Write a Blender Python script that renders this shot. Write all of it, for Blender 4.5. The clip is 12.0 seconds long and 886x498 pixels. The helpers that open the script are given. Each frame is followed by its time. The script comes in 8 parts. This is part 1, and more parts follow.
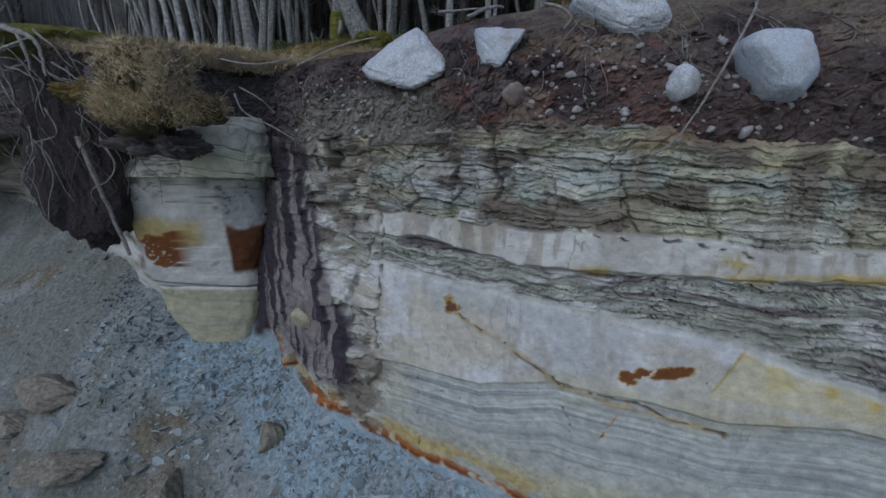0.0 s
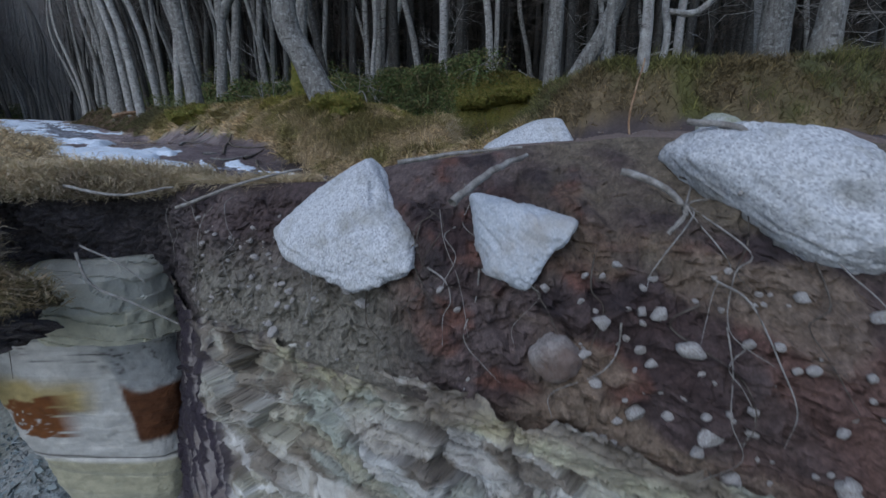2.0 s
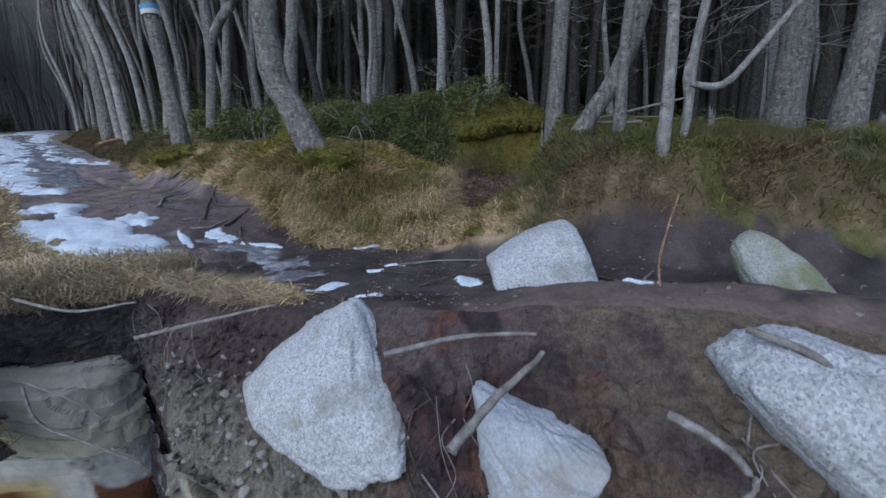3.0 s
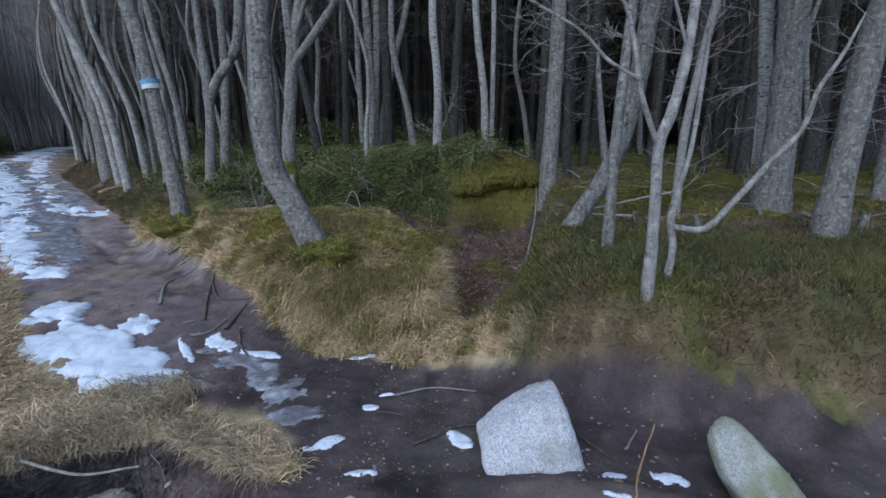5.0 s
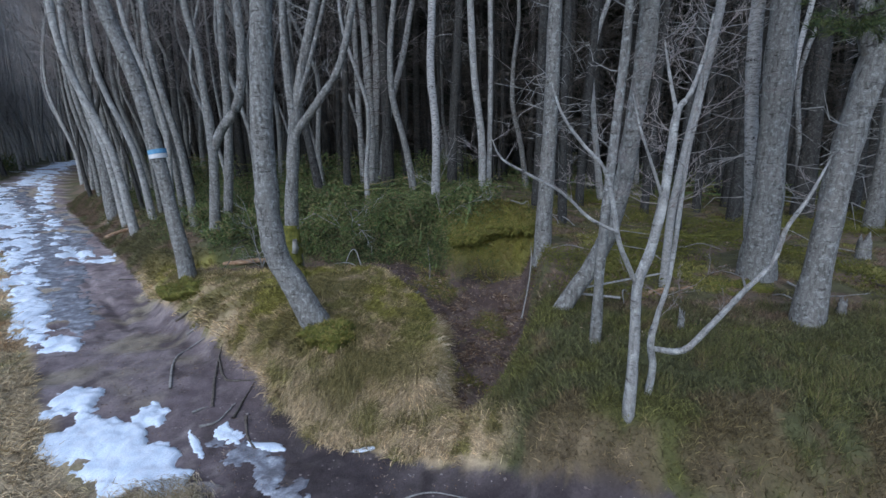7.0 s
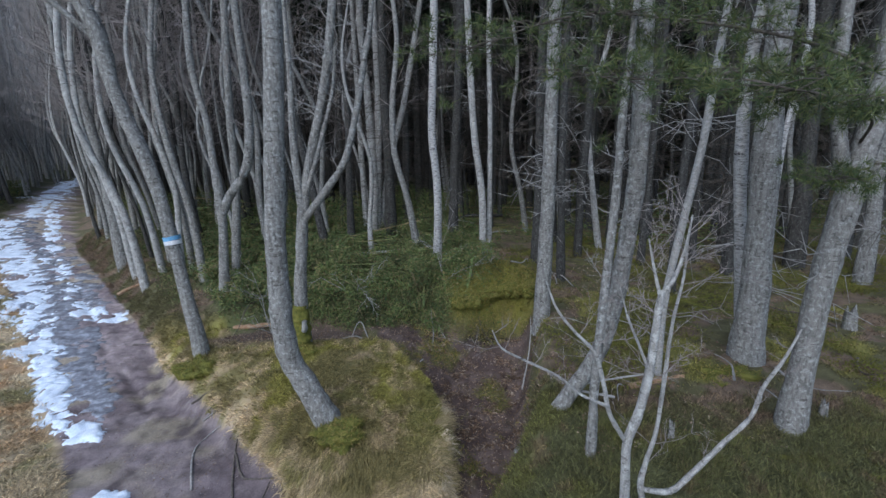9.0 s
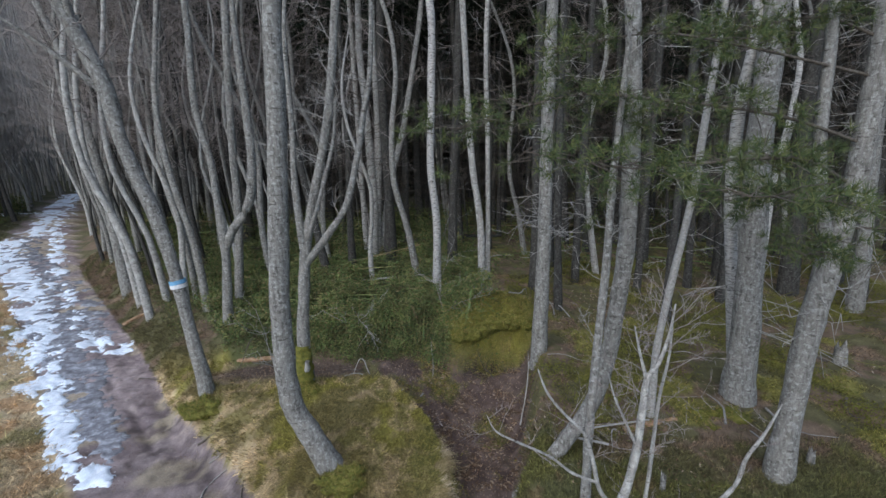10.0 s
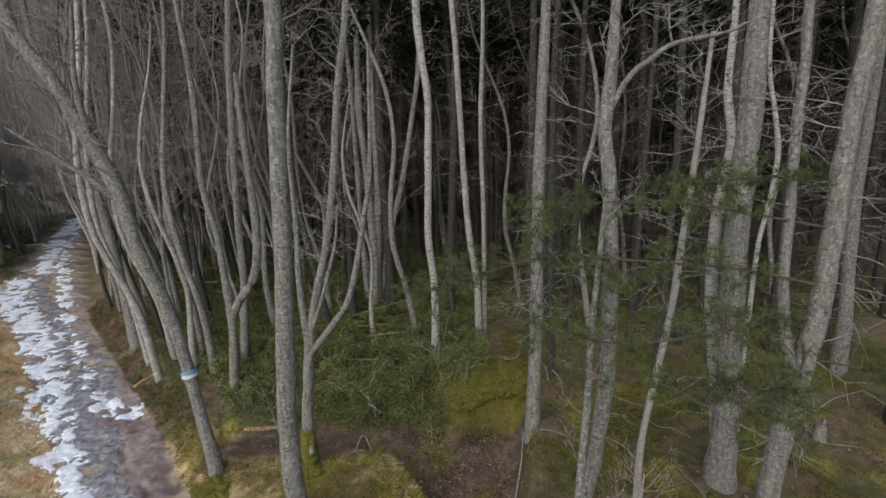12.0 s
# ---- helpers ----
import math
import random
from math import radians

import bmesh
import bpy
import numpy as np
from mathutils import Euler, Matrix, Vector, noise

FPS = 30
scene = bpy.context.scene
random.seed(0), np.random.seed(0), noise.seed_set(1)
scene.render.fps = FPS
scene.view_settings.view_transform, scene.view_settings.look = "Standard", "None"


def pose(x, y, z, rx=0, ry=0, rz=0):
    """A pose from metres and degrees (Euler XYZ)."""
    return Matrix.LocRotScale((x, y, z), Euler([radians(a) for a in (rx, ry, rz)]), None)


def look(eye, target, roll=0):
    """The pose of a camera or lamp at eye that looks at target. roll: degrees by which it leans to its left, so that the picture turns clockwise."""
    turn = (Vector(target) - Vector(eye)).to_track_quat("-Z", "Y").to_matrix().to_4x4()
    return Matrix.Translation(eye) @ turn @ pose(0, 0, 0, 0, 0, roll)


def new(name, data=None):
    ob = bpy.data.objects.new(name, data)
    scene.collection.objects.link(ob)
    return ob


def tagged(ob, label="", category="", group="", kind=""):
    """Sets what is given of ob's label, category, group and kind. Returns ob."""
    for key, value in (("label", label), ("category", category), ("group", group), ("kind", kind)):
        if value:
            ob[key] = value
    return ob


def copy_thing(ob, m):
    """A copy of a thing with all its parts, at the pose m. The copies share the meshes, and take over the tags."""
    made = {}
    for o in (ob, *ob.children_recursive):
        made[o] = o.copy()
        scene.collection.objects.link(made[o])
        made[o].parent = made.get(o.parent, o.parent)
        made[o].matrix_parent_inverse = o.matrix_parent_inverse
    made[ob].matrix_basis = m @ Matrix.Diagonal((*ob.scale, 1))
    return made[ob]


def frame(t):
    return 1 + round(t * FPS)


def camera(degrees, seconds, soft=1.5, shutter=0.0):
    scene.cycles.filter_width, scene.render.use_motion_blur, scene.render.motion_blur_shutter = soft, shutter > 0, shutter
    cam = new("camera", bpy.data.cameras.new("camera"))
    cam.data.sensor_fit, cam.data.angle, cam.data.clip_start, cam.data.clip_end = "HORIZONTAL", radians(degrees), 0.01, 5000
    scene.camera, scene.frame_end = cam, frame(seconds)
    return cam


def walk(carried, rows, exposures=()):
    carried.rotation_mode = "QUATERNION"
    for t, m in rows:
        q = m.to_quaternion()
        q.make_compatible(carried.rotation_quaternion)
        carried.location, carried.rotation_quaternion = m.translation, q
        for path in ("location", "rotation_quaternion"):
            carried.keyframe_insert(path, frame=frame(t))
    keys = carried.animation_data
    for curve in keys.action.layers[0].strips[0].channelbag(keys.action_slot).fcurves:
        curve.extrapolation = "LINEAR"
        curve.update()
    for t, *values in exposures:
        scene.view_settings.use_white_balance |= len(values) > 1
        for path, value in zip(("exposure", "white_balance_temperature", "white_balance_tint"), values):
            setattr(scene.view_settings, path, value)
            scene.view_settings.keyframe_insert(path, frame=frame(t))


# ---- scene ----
cam = camera(88.2, 12.0, 1.5, 0.2)
PATH = [
    (0, (-0.094, -3.195, -0.98), (-0.091, -1.236, -1.384), 0.9),
    (0.5, (-0.037, -2.768, -0.737), (-0.038, -0.81, -1.142), 0.8),
    (1, (-0.008, -2.29, -0.474), (-0.007, -0.332, -0.882), 0.6),
    (1.5, (0.022, -1.737, -0.203), (0.013, 0.22, -0.615), 0.2),
    (2, (0.029, -1.251, 0.095), (0.02, 0.707, -0.314), 0.0),
    (2.5, (0.029, -0.923, 0.407), (0.022, 1.032, -0.014), -0.4),
    (3, (0.038, -0.805, 0.67), (0.031, 1.151, 0.254), -0.3),
    (3.2, (0.046, -0.778, 0.782), (0.042, 1.175, 0.352), -0.5),
    (4.8, (0.085, -0.74, 1.482), (0.084, 1.22, 1.085), -0.2),
    (5, (0.077, -0.727, 1.568), (0.078, 1.232, 1.166), -0.3),
    (5.5, (0.093, -0.711, 1.755), (0.093, 1.248, 1.353), -0.4),
    (6, (0.104, -0.716, 1.962), (0.103, 1.244, 1.561), -0.4),
    (6.5, (0.121, -0.735, 2.198), (0.12, 1.225, 1.799), -0.5),
    (7, (0.133, -0.758, 2.458), (0.129, 1.202, 2.056), -0.6),
    (9, (0.116, -0.798, 3.662), (0.11, 1.16, 3.257), -1.1),
    (9.5, (0.129, -0.818, 3.938), (0.123, 1.142, 3.542), -1.3),
    (10, (0.156, -0.848, 4.277), (0.148, 1.112, 3.88), -1.5),
    (10.5, (0.178, -0.867, 4.626), (0.17, 1.094, 4.231), -1.6),
    (11, (0.214, -0.892, 4.989), (0.203, 1.069, 4.597), -1.8),
    (11.5, (0.219, -0.924, 5.339), (0.212, 1.038, 4.951), -1.9),
    (12, (0.266, -0.955, 5.689), (0.255, 1.007, 5.302), -2.0),
]
walk(cam, [(t, look(eye, target, roll)) for t, eye, target, roll in PATH],
     [(0, -0.35, 5800, 10), (1.5, -0.2, 5750, 10), (3.0, 0.1, 5800, 10), (5.5, 0.4, 5700, 10), (7.5, 0.6, 5700, 10), (9.0, 0.75, 5900, 10), (10.0, 0.8, 6400, 10), (11.0, 0.72, 6850, 11), (12.0, 0.58, 7600, 12)])

# ---- sky and light: a dull, overcast winter day ----
world = bpy.data.worlds.new("overcast_sky")
scene.world = world
world.use_nodes = True
wn, wl = world.node_tree.nodes, world.node_tree.links
sky = wn.new("ShaderNodeTexSky")
sky.sky_type, sky.sun_disc = "NISHITA", False
sky.sun_elevation, sky.sun_rotation = radians(38), radians(205)
sky.air_density, sky.dust_density, sky.ozone_density = 1.0, 1.2, 2.5
wn["Background"].inputs[1].default_value = 0.11
wl.new(sky.outputs[0], wn["Background"].inputs[0])
sun = new("sun", bpy.data.lights.new("sun", "SUN"))
sun.data.energy, sun.data.angle, sun.data.color = 1.2, radians(75), (0.97, 0.98, 1.0)
sun.matrix_world = look((-8, -16, 18), (0, 0, 0))


# ---- numbers: noise ----
def hashed(ix, iy, seed):
    n = (ix.astype(np.int64) * 374761393 + iy.astype(np.int64) * 668265263 + seed * 1442695041) & 0xFFFFFFFF
    n = ((n ^ (n >> 13)) * 1274126177) & 0xFFFFFFFF
    return ((n ^ (n >> 16)) & 0xFFFF) / 65535.0


def vnoise(x, y, seed=0):
    """Smooth value noise, -1 to 1."""
    x, y = np.broadcast_arrays(np.asarray(x, float), np.asarray(y, float))
    ix, iy = np.floor(x), np.floor(y)
    fx, fy = x - ix, y - iy
    fx, fy = fx * fx * (3 - 2 * fx), fy * fy * (3 - 2 * fy)
    a, b = hashed(ix, iy, seed), hashed(ix + 1, iy, seed)
    c, d = hashed(ix, iy + 1, seed), hashed(ix + 1, iy + 1, seed)
    return 2 * (a + (b - a) * fx + (c - a) * fy + (a - b - c + d) * fx * fy) - 1


def fbm(x, y, octaves=4, seed=0):
    total, amp = 0.0, 0.5
    for k in range(octaves):
        total = total + amp * vnoise(x * 2 ** k + 17.3 * k, y * 2 ** k - 9.1 * k, seed + k)
        amp *= 0.5
    return total


def mix(a, b, f):
    f = np.clip(f, 0, 1)[..., None]
    return a * (1 - f) + np.asarray(b, float) * f


# ---- meshes ----
class Geo:
    """Collects vertices and faces for one mesh."""

    def __init__(self):
        self.v, self.f, self.c, self.n = [], [], [], 0

    def add(self, v, f, c=None):
        v, f = np.asarray(v, float), np.asarray(f, int)
        self.v.append(v)
        self.f.append(f + self.n)
        if c is not None:
            self.c.append(np.broadcast_to(np.asarray(c, float), (len(v), 3)))
        self.n += len(v)
        return self

    def data(self, name, material, smooth_faces=True):
        me = bpy.data.meshes.new(name)
        v = np.concatenate(self.v)
        loops = np.concatenate([f.ravel() for f in self.f])
        sizes = np.concatenate([np.full(len(f), f.shape[1]) for f in self.f])
        me.vertices.add(len(v))
        me.vertices.foreach_set("co", v.ravel())
        me.loops.add(len(loops))
        me.loops.foreach_set("vertex_index", loops)
        me.polygons.add(len(sizes))
        me.polygons.foreach_set("loop_start", np.concatenate([[0], np.cumsum(sizes)[:-1]]))
        me.polygons.foreach_set("use_smooth", np.full(len(sizes), smooth_faces))
        me.update(calc_edges=True)
        if self.c:
            c = np.concatenate(self.c)
            at = me.color_attributes.new("tint", "FLOAT_COLOR", "POINT")
            at.data.foreach_set("color", np.concatenate([c, np.ones((len(c), 1))], 1).ravel())
        me.materials.append(material)
        return me

    def thing(self, name, material, label="", category="", group="", kind="", smooth_faces=True):
        return tagged(new(name, self.data(name, material, smooth_faces)), label, category, group, kind)

    def part(self, name, material, parent, label="", smooth_faces=True):
        ob = new(name, self.data(name, material, smooth_faces))
        ob.parent = parent
        ob.matrix_parent_inverse = parent.matrix_basis.inverted()
        return tagged(ob, label)


def sheet_faces(nu, nv):
    i = np.arange(nu * nv).reshape(nu, nv)
    return np.stack([i[:-1, :-1], i[1:, :-1], i[1:, 1:], i[:-1, 1:]], -1).reshape(-1, 4)


def tube(points, radii, sides=8, rough=0.0, seed=0, cap=True):
    """A tapered limb along points: vertices and quads."""
    p, r = np.asarray(points, float), np.asarray(radii, float)
    d = np.gradient(p, axis=0)
    d /= np.linalg.norm(d, axis=1)[:, None] + 1e-9
    ref = np.where(np.abs(d[:, 2:3]) > 0.8, [[0.0, 1.0, 0.0]], [[0.0, 0.0, 1.0]])
    a = np.cross(d, ref)
    a /= np.linalg.norm(a, axis=1)[:, None] + 1e-9
    b = np.cross(d, a)
    th = np.linspace(0, 2 * np.pi, sides, endpoint=False)
    k = np.arange(len(p))
    rr = r[:, None] * (1 + rough * vnoise(th[None, :] * 1.3 + seed * 3.1, k[:, None] * 0.7 + seed, seed))
    v = p[:, None] + rr[..., None] * (np.cos(th)[None, :, None] * a[:, None] + np.sin(th)[None, :, None] * b[:, None])
    i = np.arange(len(p) * sides).reshape(len(p), sides)
    j = np.roll(i, -1, 1)
    f = np.stack([i[:-1], j[:-1], j[1:], i[1:]], -1).reshape(-1, 4)
    return v.reshape(-1, 3), f


def smooth_line(points, n):
    """Catmull-Rom through points (any number of columns), n samples a stretch."""
    p = np.asarray(points, float)
    q = np.concatenate([[2 * p[0] - p[1]], p, [2 * p[-1] - p[-2]]])
    out = []
    for k in range(len(p) - 1):
        a, b, c, d = q[k:k + 4]
        for t in np.linspace(0, 1, n, endpoint=False):
            out.append(0.5 * (2 * b + (c - a) * t + (2 * a - 5 * b + 4 * c - d) * t * t + (3 * b - a - 3 * c + d) * t ** 3))
    out.append(p[-1])
    return np.array(out)


# ---- materials ----
def nodes_of(name, rough=0.85):
    m = bpy.data.materials.new(name)
    m.use_nodes = True
    nt = m.node_tree
    bsdf = nt.nodes["Principled BSDF"]
    bsdf.inputs["Roughness"].default_value = rough
    bsdf.inputs["Specular IOR Level"].default_value = 0.3
    return m, nt, bsdf


def noise_node(nt, scale, detail=6.0, rough=0.6, stretch=None):
    n = nt.nodes.new("ShaderNodeTexNoise")
    n.inputs["Scale"].default_value, n.inputs["Detail"].default_value, n.inputs["Roughness"].default_value = scale, detail, rough
    co = nt.nodes.new("ShaderNodeTexCoord")
    if stretch:
        mp = nt.nodes.new("ShaderNodeMapping")
        mp.inputs["Scale"].default_value = stretch
        nt.links.new(co.outputs["Object"], mp.inputs["Vector"])
        nt.links.new(mp.outputs[0], n.inputs["Vector"])
    else:
        nt.links.new(co.outputs["Object"], n.inputs["Vector"])
    return n


def ramp_node(nt, source, stops):
    r = nt.nodes.new("ShaderNodeValToRGB")
    while len(r.color_ramp.elements) < len(stops):
        r.color_ramp.elements.new(0.5)
    for e, (at, c) in zip(r.color_ramp.elements, stops):
        e.position, e.color = at, (*c, 1)
    nt.links.new(source, r.inputs[0])
    return r


def mix_node(nt, a, b, factor, how="MIX"):
    m = nt.nodes.new("ShaderNodeMix")
    m.data_type, m.blend_type = "RGBA", how
    for sock, val in ((m.inputs[0], factor), (m.inputs[6], a), (m.inputs[7], b)):
        if hasattr(val, "links"):
            nt.links.new(val, sock)
        else:
            sock.default_value = val if isinstance(val, float) else (*val, 1)
    return m.outputs[2]


def bump_node(nt, bsdf, sources):
    last = None
    for out, strength, dist in sources:
        b = nt.nodes.new("ShaderNodeBump")
        b.inputs["Strength"].default_value, b.inputs["Distance"].default_value = strength, dist
        nt.links.new(out, b.inputs["Height"])
        if last:
            nt.links.new(last.outputs[0], b.inputs["Normal"])
        last = b
    nt.links.new(last.outputs[0], bsdf.inputs["Normal"])


def tinted(name, rough, coarse, fine, contrast, bump, wet=False):
    """A surface whose colours lie in the mesh's tint, broken up by two sizes of grain."""
    m, nt, bsdf = nodes_of(name, rough)
    at = nt.nodes.new("ShaderNodeAttribute")
    at.attribute_name = "tint"
    n1, n2 = noise_node(nt, coarse, 5), noise_node(nt, fine, 8, 0.7)
    lo, hi = 1 - contrast, 1 + contrast
    r1 = ramp_node(nt, n1.outputs[0], [(0.3, (lo, lo, lo)), (0.7, (hi, hi, hi))])
    r2 = ramp_node(nt, n2.outputs[0], [(0.3, (lo, lo, lo)), (0.7, (hi, hi, hi))])
    c = mix_node(nt, at.outputs[0], r1.outputs[0], 1.0, "MULTIPLY")
    c = mix_node(nt, c, r2.outputs[0], 1.0, "MULTIPLY")
    nt.links.new(c, bsdf.inputs["Base Color"])
    bump_node(nt, bsdf, [(n1.outputs[0], bump, 0.02), (n2.outputs[0], bump, 0.006)])
    if wet:
        w = nt.nodes.new("ShaderNodeAttribute")
        w.attribute_name = "wet"
        n3 = noise_node(nt, 3.0, 6)
        mul = nt.nodes.new("ShaderNodeMath")
        mul.operation = "MULTIPLY"
        r3 = ramp_node(nt, n3.outputs[0], [(0.42, (0.25, 0.25, 0.25)), (0.6, (1, 1, 1))])
        nt.links.new(w.outputs["Fac"], mul.inputs[0])
        nt.links.new(r3.outputs[0], mul.inputs[1])
        r4 = ramp_node(nt, mul.outputs[0], [(0.0, (rough,) * 3), (1.0, (0.34,) * 3)])
        nt.links.new(r4.outputs[0], bsdf.inputs["Roughness"])
    return m


def islands(name, cols, rough=0.8, through_light=0.0):
    """Leaves, blades and chips: each island takes its own colour of the row."""
    m, nt, bsdf = nodes_of(name, rough)
    g = nt.nodes.new("ShaderNodeNewGeometry")
    k = len(cols) - 1
    r = ramp_node(nt, g.outputs["Random Per Island"], [(i / k, c) for i, c in enumerate(cols)])
    n = noise_node(nt, 1.7, 3)
    r2 = ramp_node(nt, n.outputs[0], [(0.32, (0.62, 0.6, 0.6)), (0.5, (1.0, 1.0, 0.95)), (0.68, (1.3, 1.25, 1.15))])
    c = mix_node(nt, r.outputs[0], r2.outputs[0], 1.0, "MULTIPLY")
    nt.links.new(c, bsdf.inputs["Base Color"])
    if through_light:
        bsdf.inputs["Subsurface Weight"].default_value = 0.0
    return m


def covered(name, rough=0.85):
    """Blades and leaves that take the colour of the place where they grow, each a little different."""
    m, nt, bsdf = nodes_of(name, rough)
    at = nt.nodes.new("ShaderNodeAttribute")
    at.attribute_name = "tint"
    g = nt.nodes.new("ShaderNodeNewGeometry")
    r = ramp_node(nt, g.outputs["Random Per Island"], [(0.0, (0.42, 0.4, 0.38)), (0.5, (0.9, 0.9, 0.9)), (0.8, (1.3, 1.28, 1.2)), (1.0, (1.9, 1.85, 1.7))])
    nt.links.new(mix_node(nt, at.outputs[0], r.outputs[0], 1.0, "MULTIPLY"), bsdf.inputs["Base Color"])
    return m


def bark(name, dark, mid, pale, patches, patch_scale=9.0, amount=(0.5, 0.62), stretch=(1, 1, 0.35)):
    """Bark with furrows, lichen patches and a fine grain."""
    m, nt, bsdf = nodes_of(name, 0.92)
    n1 = noise_node(nt, 28, 8, 0.7, stretch)
    n2 = noise_node(nt, patch_scale, 6, 0.65)
    n3 = noise_node(nt, 95, 4, 0.6)
    base = ramp_node(nt, n1.outputs[0], [(0.32, dark), (0.5, mid), (0.7, pale)])
    f = ramp_node(nt, n2.outputs[0], [(amount[0], (0, 0, 0)), (amount[1], (1, 1, 1))])
    c = mix_node(nt, base.outputs[0], patches, f.outputs[0])
    sp = ramp_node(nt, n3.outputs[0], [(0.35, (0.78, 0.78, 0.78)), (0.65, (1.18, 1.18, 1.18))])
    c = mix_node(nt, c, sp.outputs[0], 1.0, "MULTIPLY")
    n4 = noise_node(nt, 15, 4, 0.55, (0.7, 0.7, 2.4))
    marks = ramp_node(nt, n4.outputs[0], [(0.6, (1, 1, 1)), (0.68, (0.42, 0.4, 0.38))])
    c = mix_node(nt, c, marks.outputs[0], 1.0, "MULTIPLY")
    nt.links.new(c, bsdf.inputs["Base Color"])
    bump_node(nt, bsdf, [(n1.outputs[0], 0.9, 0.03), (n4.outputs[0], 0.5, 0.02), (n3.outputs[0], 0.6, 0.008)])
    return m


def plain_grain(name, cols, scale, rough=0.85, bump=0.5, dist=0.01, fine=None):
    m, nt, bsdf = nodes_of(name, rough)
    n1 = noise_node(nt, scale, 8, 0.65)
    n2 = noise_node(nt, fine or scale * 7, 5, 0.7)
    k = len(cols) - 1
    r = ramp_node(nt, n1.outputs[0], [(0.3 + 0.4 * i / k, c) for i, c in enumerate(cols)])
    r2 = ramp_node(nt, n2.outputs[0], [(0.32, (0.72, 0.72, 0.72)), (0.68, (1.22, 1.22, 1.22))])
    c = mix_node(nt, r.outputs[0], r2.outputs[0], 1.0, "MULTIPLY")
    nt.links.new(c, bsdf.inputs["Base Color"])
    bump_node(nt, bsdf, [(n1.outputs[0], bump, dist), (n2.outputs[0], bump, dist * 0.3)])
    return m


def granite(name, cols, dark=(0.05, 0.05, 0.055), speck=(0.30, 0.42), stain=(0.3, 0.29, 0.26), stain_at=(0.55, 0.7)):
    """Coarse-grained boulder stone: pale crystals, dark specks, weathered patches."""
    m, nt, bsdf = nodes_of(name, 0.8)
    v = nt.nodes.new("ShaderNodeTexVoronoi")
    v.inputs["Scale"].default_value = 150
    co = nt.nodes.new("ShaderNodeTexCoord")
    nt.links.new(co.outputs["Object"], v.inputs["Vector"])
    n1, n2 = noise_node(nt, 85, 6, 0.75), noise_node(nt, 4.5, 6)
    r = ramp_node(nt, v.outputs["Color"], [(0.0, cols[0]), (0.5, cols[1]), (1.0, cols[2])])
    f = ramp_node(nt, n1.outputs[0], [(speck[0], (1, 1, 1)), (speck[1], (0, 0, 0))])
    c = mix_node(nt, r.outputs[0], dark, f.outputs[0])
    f2 = ramp_node(nt, n2.outputs[0], [(stain_at[0], (0, 0, 0)), (stain_at[1], (0.75, 0.75, 0.75))])
    c = mix_node(nt, c, stain, f2.outputs[0])
    nt.links.new(c, bsdf.inputs["Base Color"])
    bump_node(nt, bsdf, [(n2.outputs[0], 0.5, 0.03), (n1.outputs[0], 0.7, 0.006)])
    return m


ROCK = tinted("layered_rock", 0.88, 9, 120, 0.15, 0.8)
SOIL = tinted("glacial_till", 0.95, 30, 110, 0.4, 1.0)
LAND = tinted("forest_ground", 0.92, 6, 55, 0.28, 0.8, wet=True)
SCREE = tinted("scree_clay", 0.92, 18, 80, 0.4, 1.0)
GRANITE = granite("pale_granite", [(0.30, 0.31, 0.33), (0.54, 0.56, 0.58), (0.74, 0.75, 0.76)], stain=(0.27, 0.26, 0.22), stain_at=(0.5, 0.68))
BLUE_STONE = granite("smooth_blue_grey_stone", [(0.38, 0.42, 0.46), (0.5, 0.53, 0.57), (0.62, 0.65, 0.68)], speck=(0.18, 0.26), stain=(0.36, 0.33, 0.29), stain_at=(0.5, 0.68))
MOSSY_STONE = granite("mossy_stone", [(0.25, 0.27, 0.25), (0.4, 0.41, 0.38), (0.5, 0.5, 0.46)], stain=(0.2, 0.22, 0.09), stain_at=(0.42, 0.6))
MUDDY_STONE = granite("mud_stained_stone", [(0.2, 0.18, 0.17), (0.3, 0.27, 0.25), (0.38, 0.35, 0.33)], stain=(0.14, 0.09, 0.07), stain_at=(0.42, 0.6))
BARK_GREY = bark("grey_alder_bark", (0.09, 0.085, 0.077), (0.215, 0.207, 0.19), (0.305, 0.297, 0.275), (0.395, 0.4, 0.375), 24, (0.5, 0.66), (1, 1, 0.22))
BARK_PALE = bark("pale_rowan_bark", (0.19, 0.183, 0.168), (0.35, 0.34, 0.318), (0.47, 0.458, 0.43), (0.54, 0.54, 0.51), 12, (0.5, 0.65))
BARK_BIRCH = bark("birch_bark", (0.10, 0.09, 0.08), (0.45, 0.44, 0.42), (0.62, 0.6, 0.57), (0.06, 0.055, 0.05), 11, (0.6, 0.66), (0.5, 0.5, 1.6))
# brown-dark spruce bark, lowered further for the gloom inside the wood
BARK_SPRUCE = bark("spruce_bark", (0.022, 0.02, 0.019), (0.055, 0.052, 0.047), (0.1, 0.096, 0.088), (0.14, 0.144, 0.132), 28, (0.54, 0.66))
TWIG = plain_grain("dead_twig", [(0.2, 0.19, 0.175), (0.32, 0.31, 0.29), (0.44, 0.43, 0.41)], 30)
RED_TWIG = plain_grain("fine_reddish_twig", [(0.19, 0.16, 0.148), (0.29, 0.255, 0.235), (0.38, 0.345, 0.325)], 30)
ROOT = plain_grain("weathered_root", [(0.14, 0.125, 0.11), (0.27, 0.255, 0.235), (0.4, 0.39, 0.37)], 22)
DARK_ROOT = plain_grain("earthy_root", [(0.05, 0.04, 0.032), (0.1, 0.085, 0.07), (0.17, 0.15, 0.13)], 25)
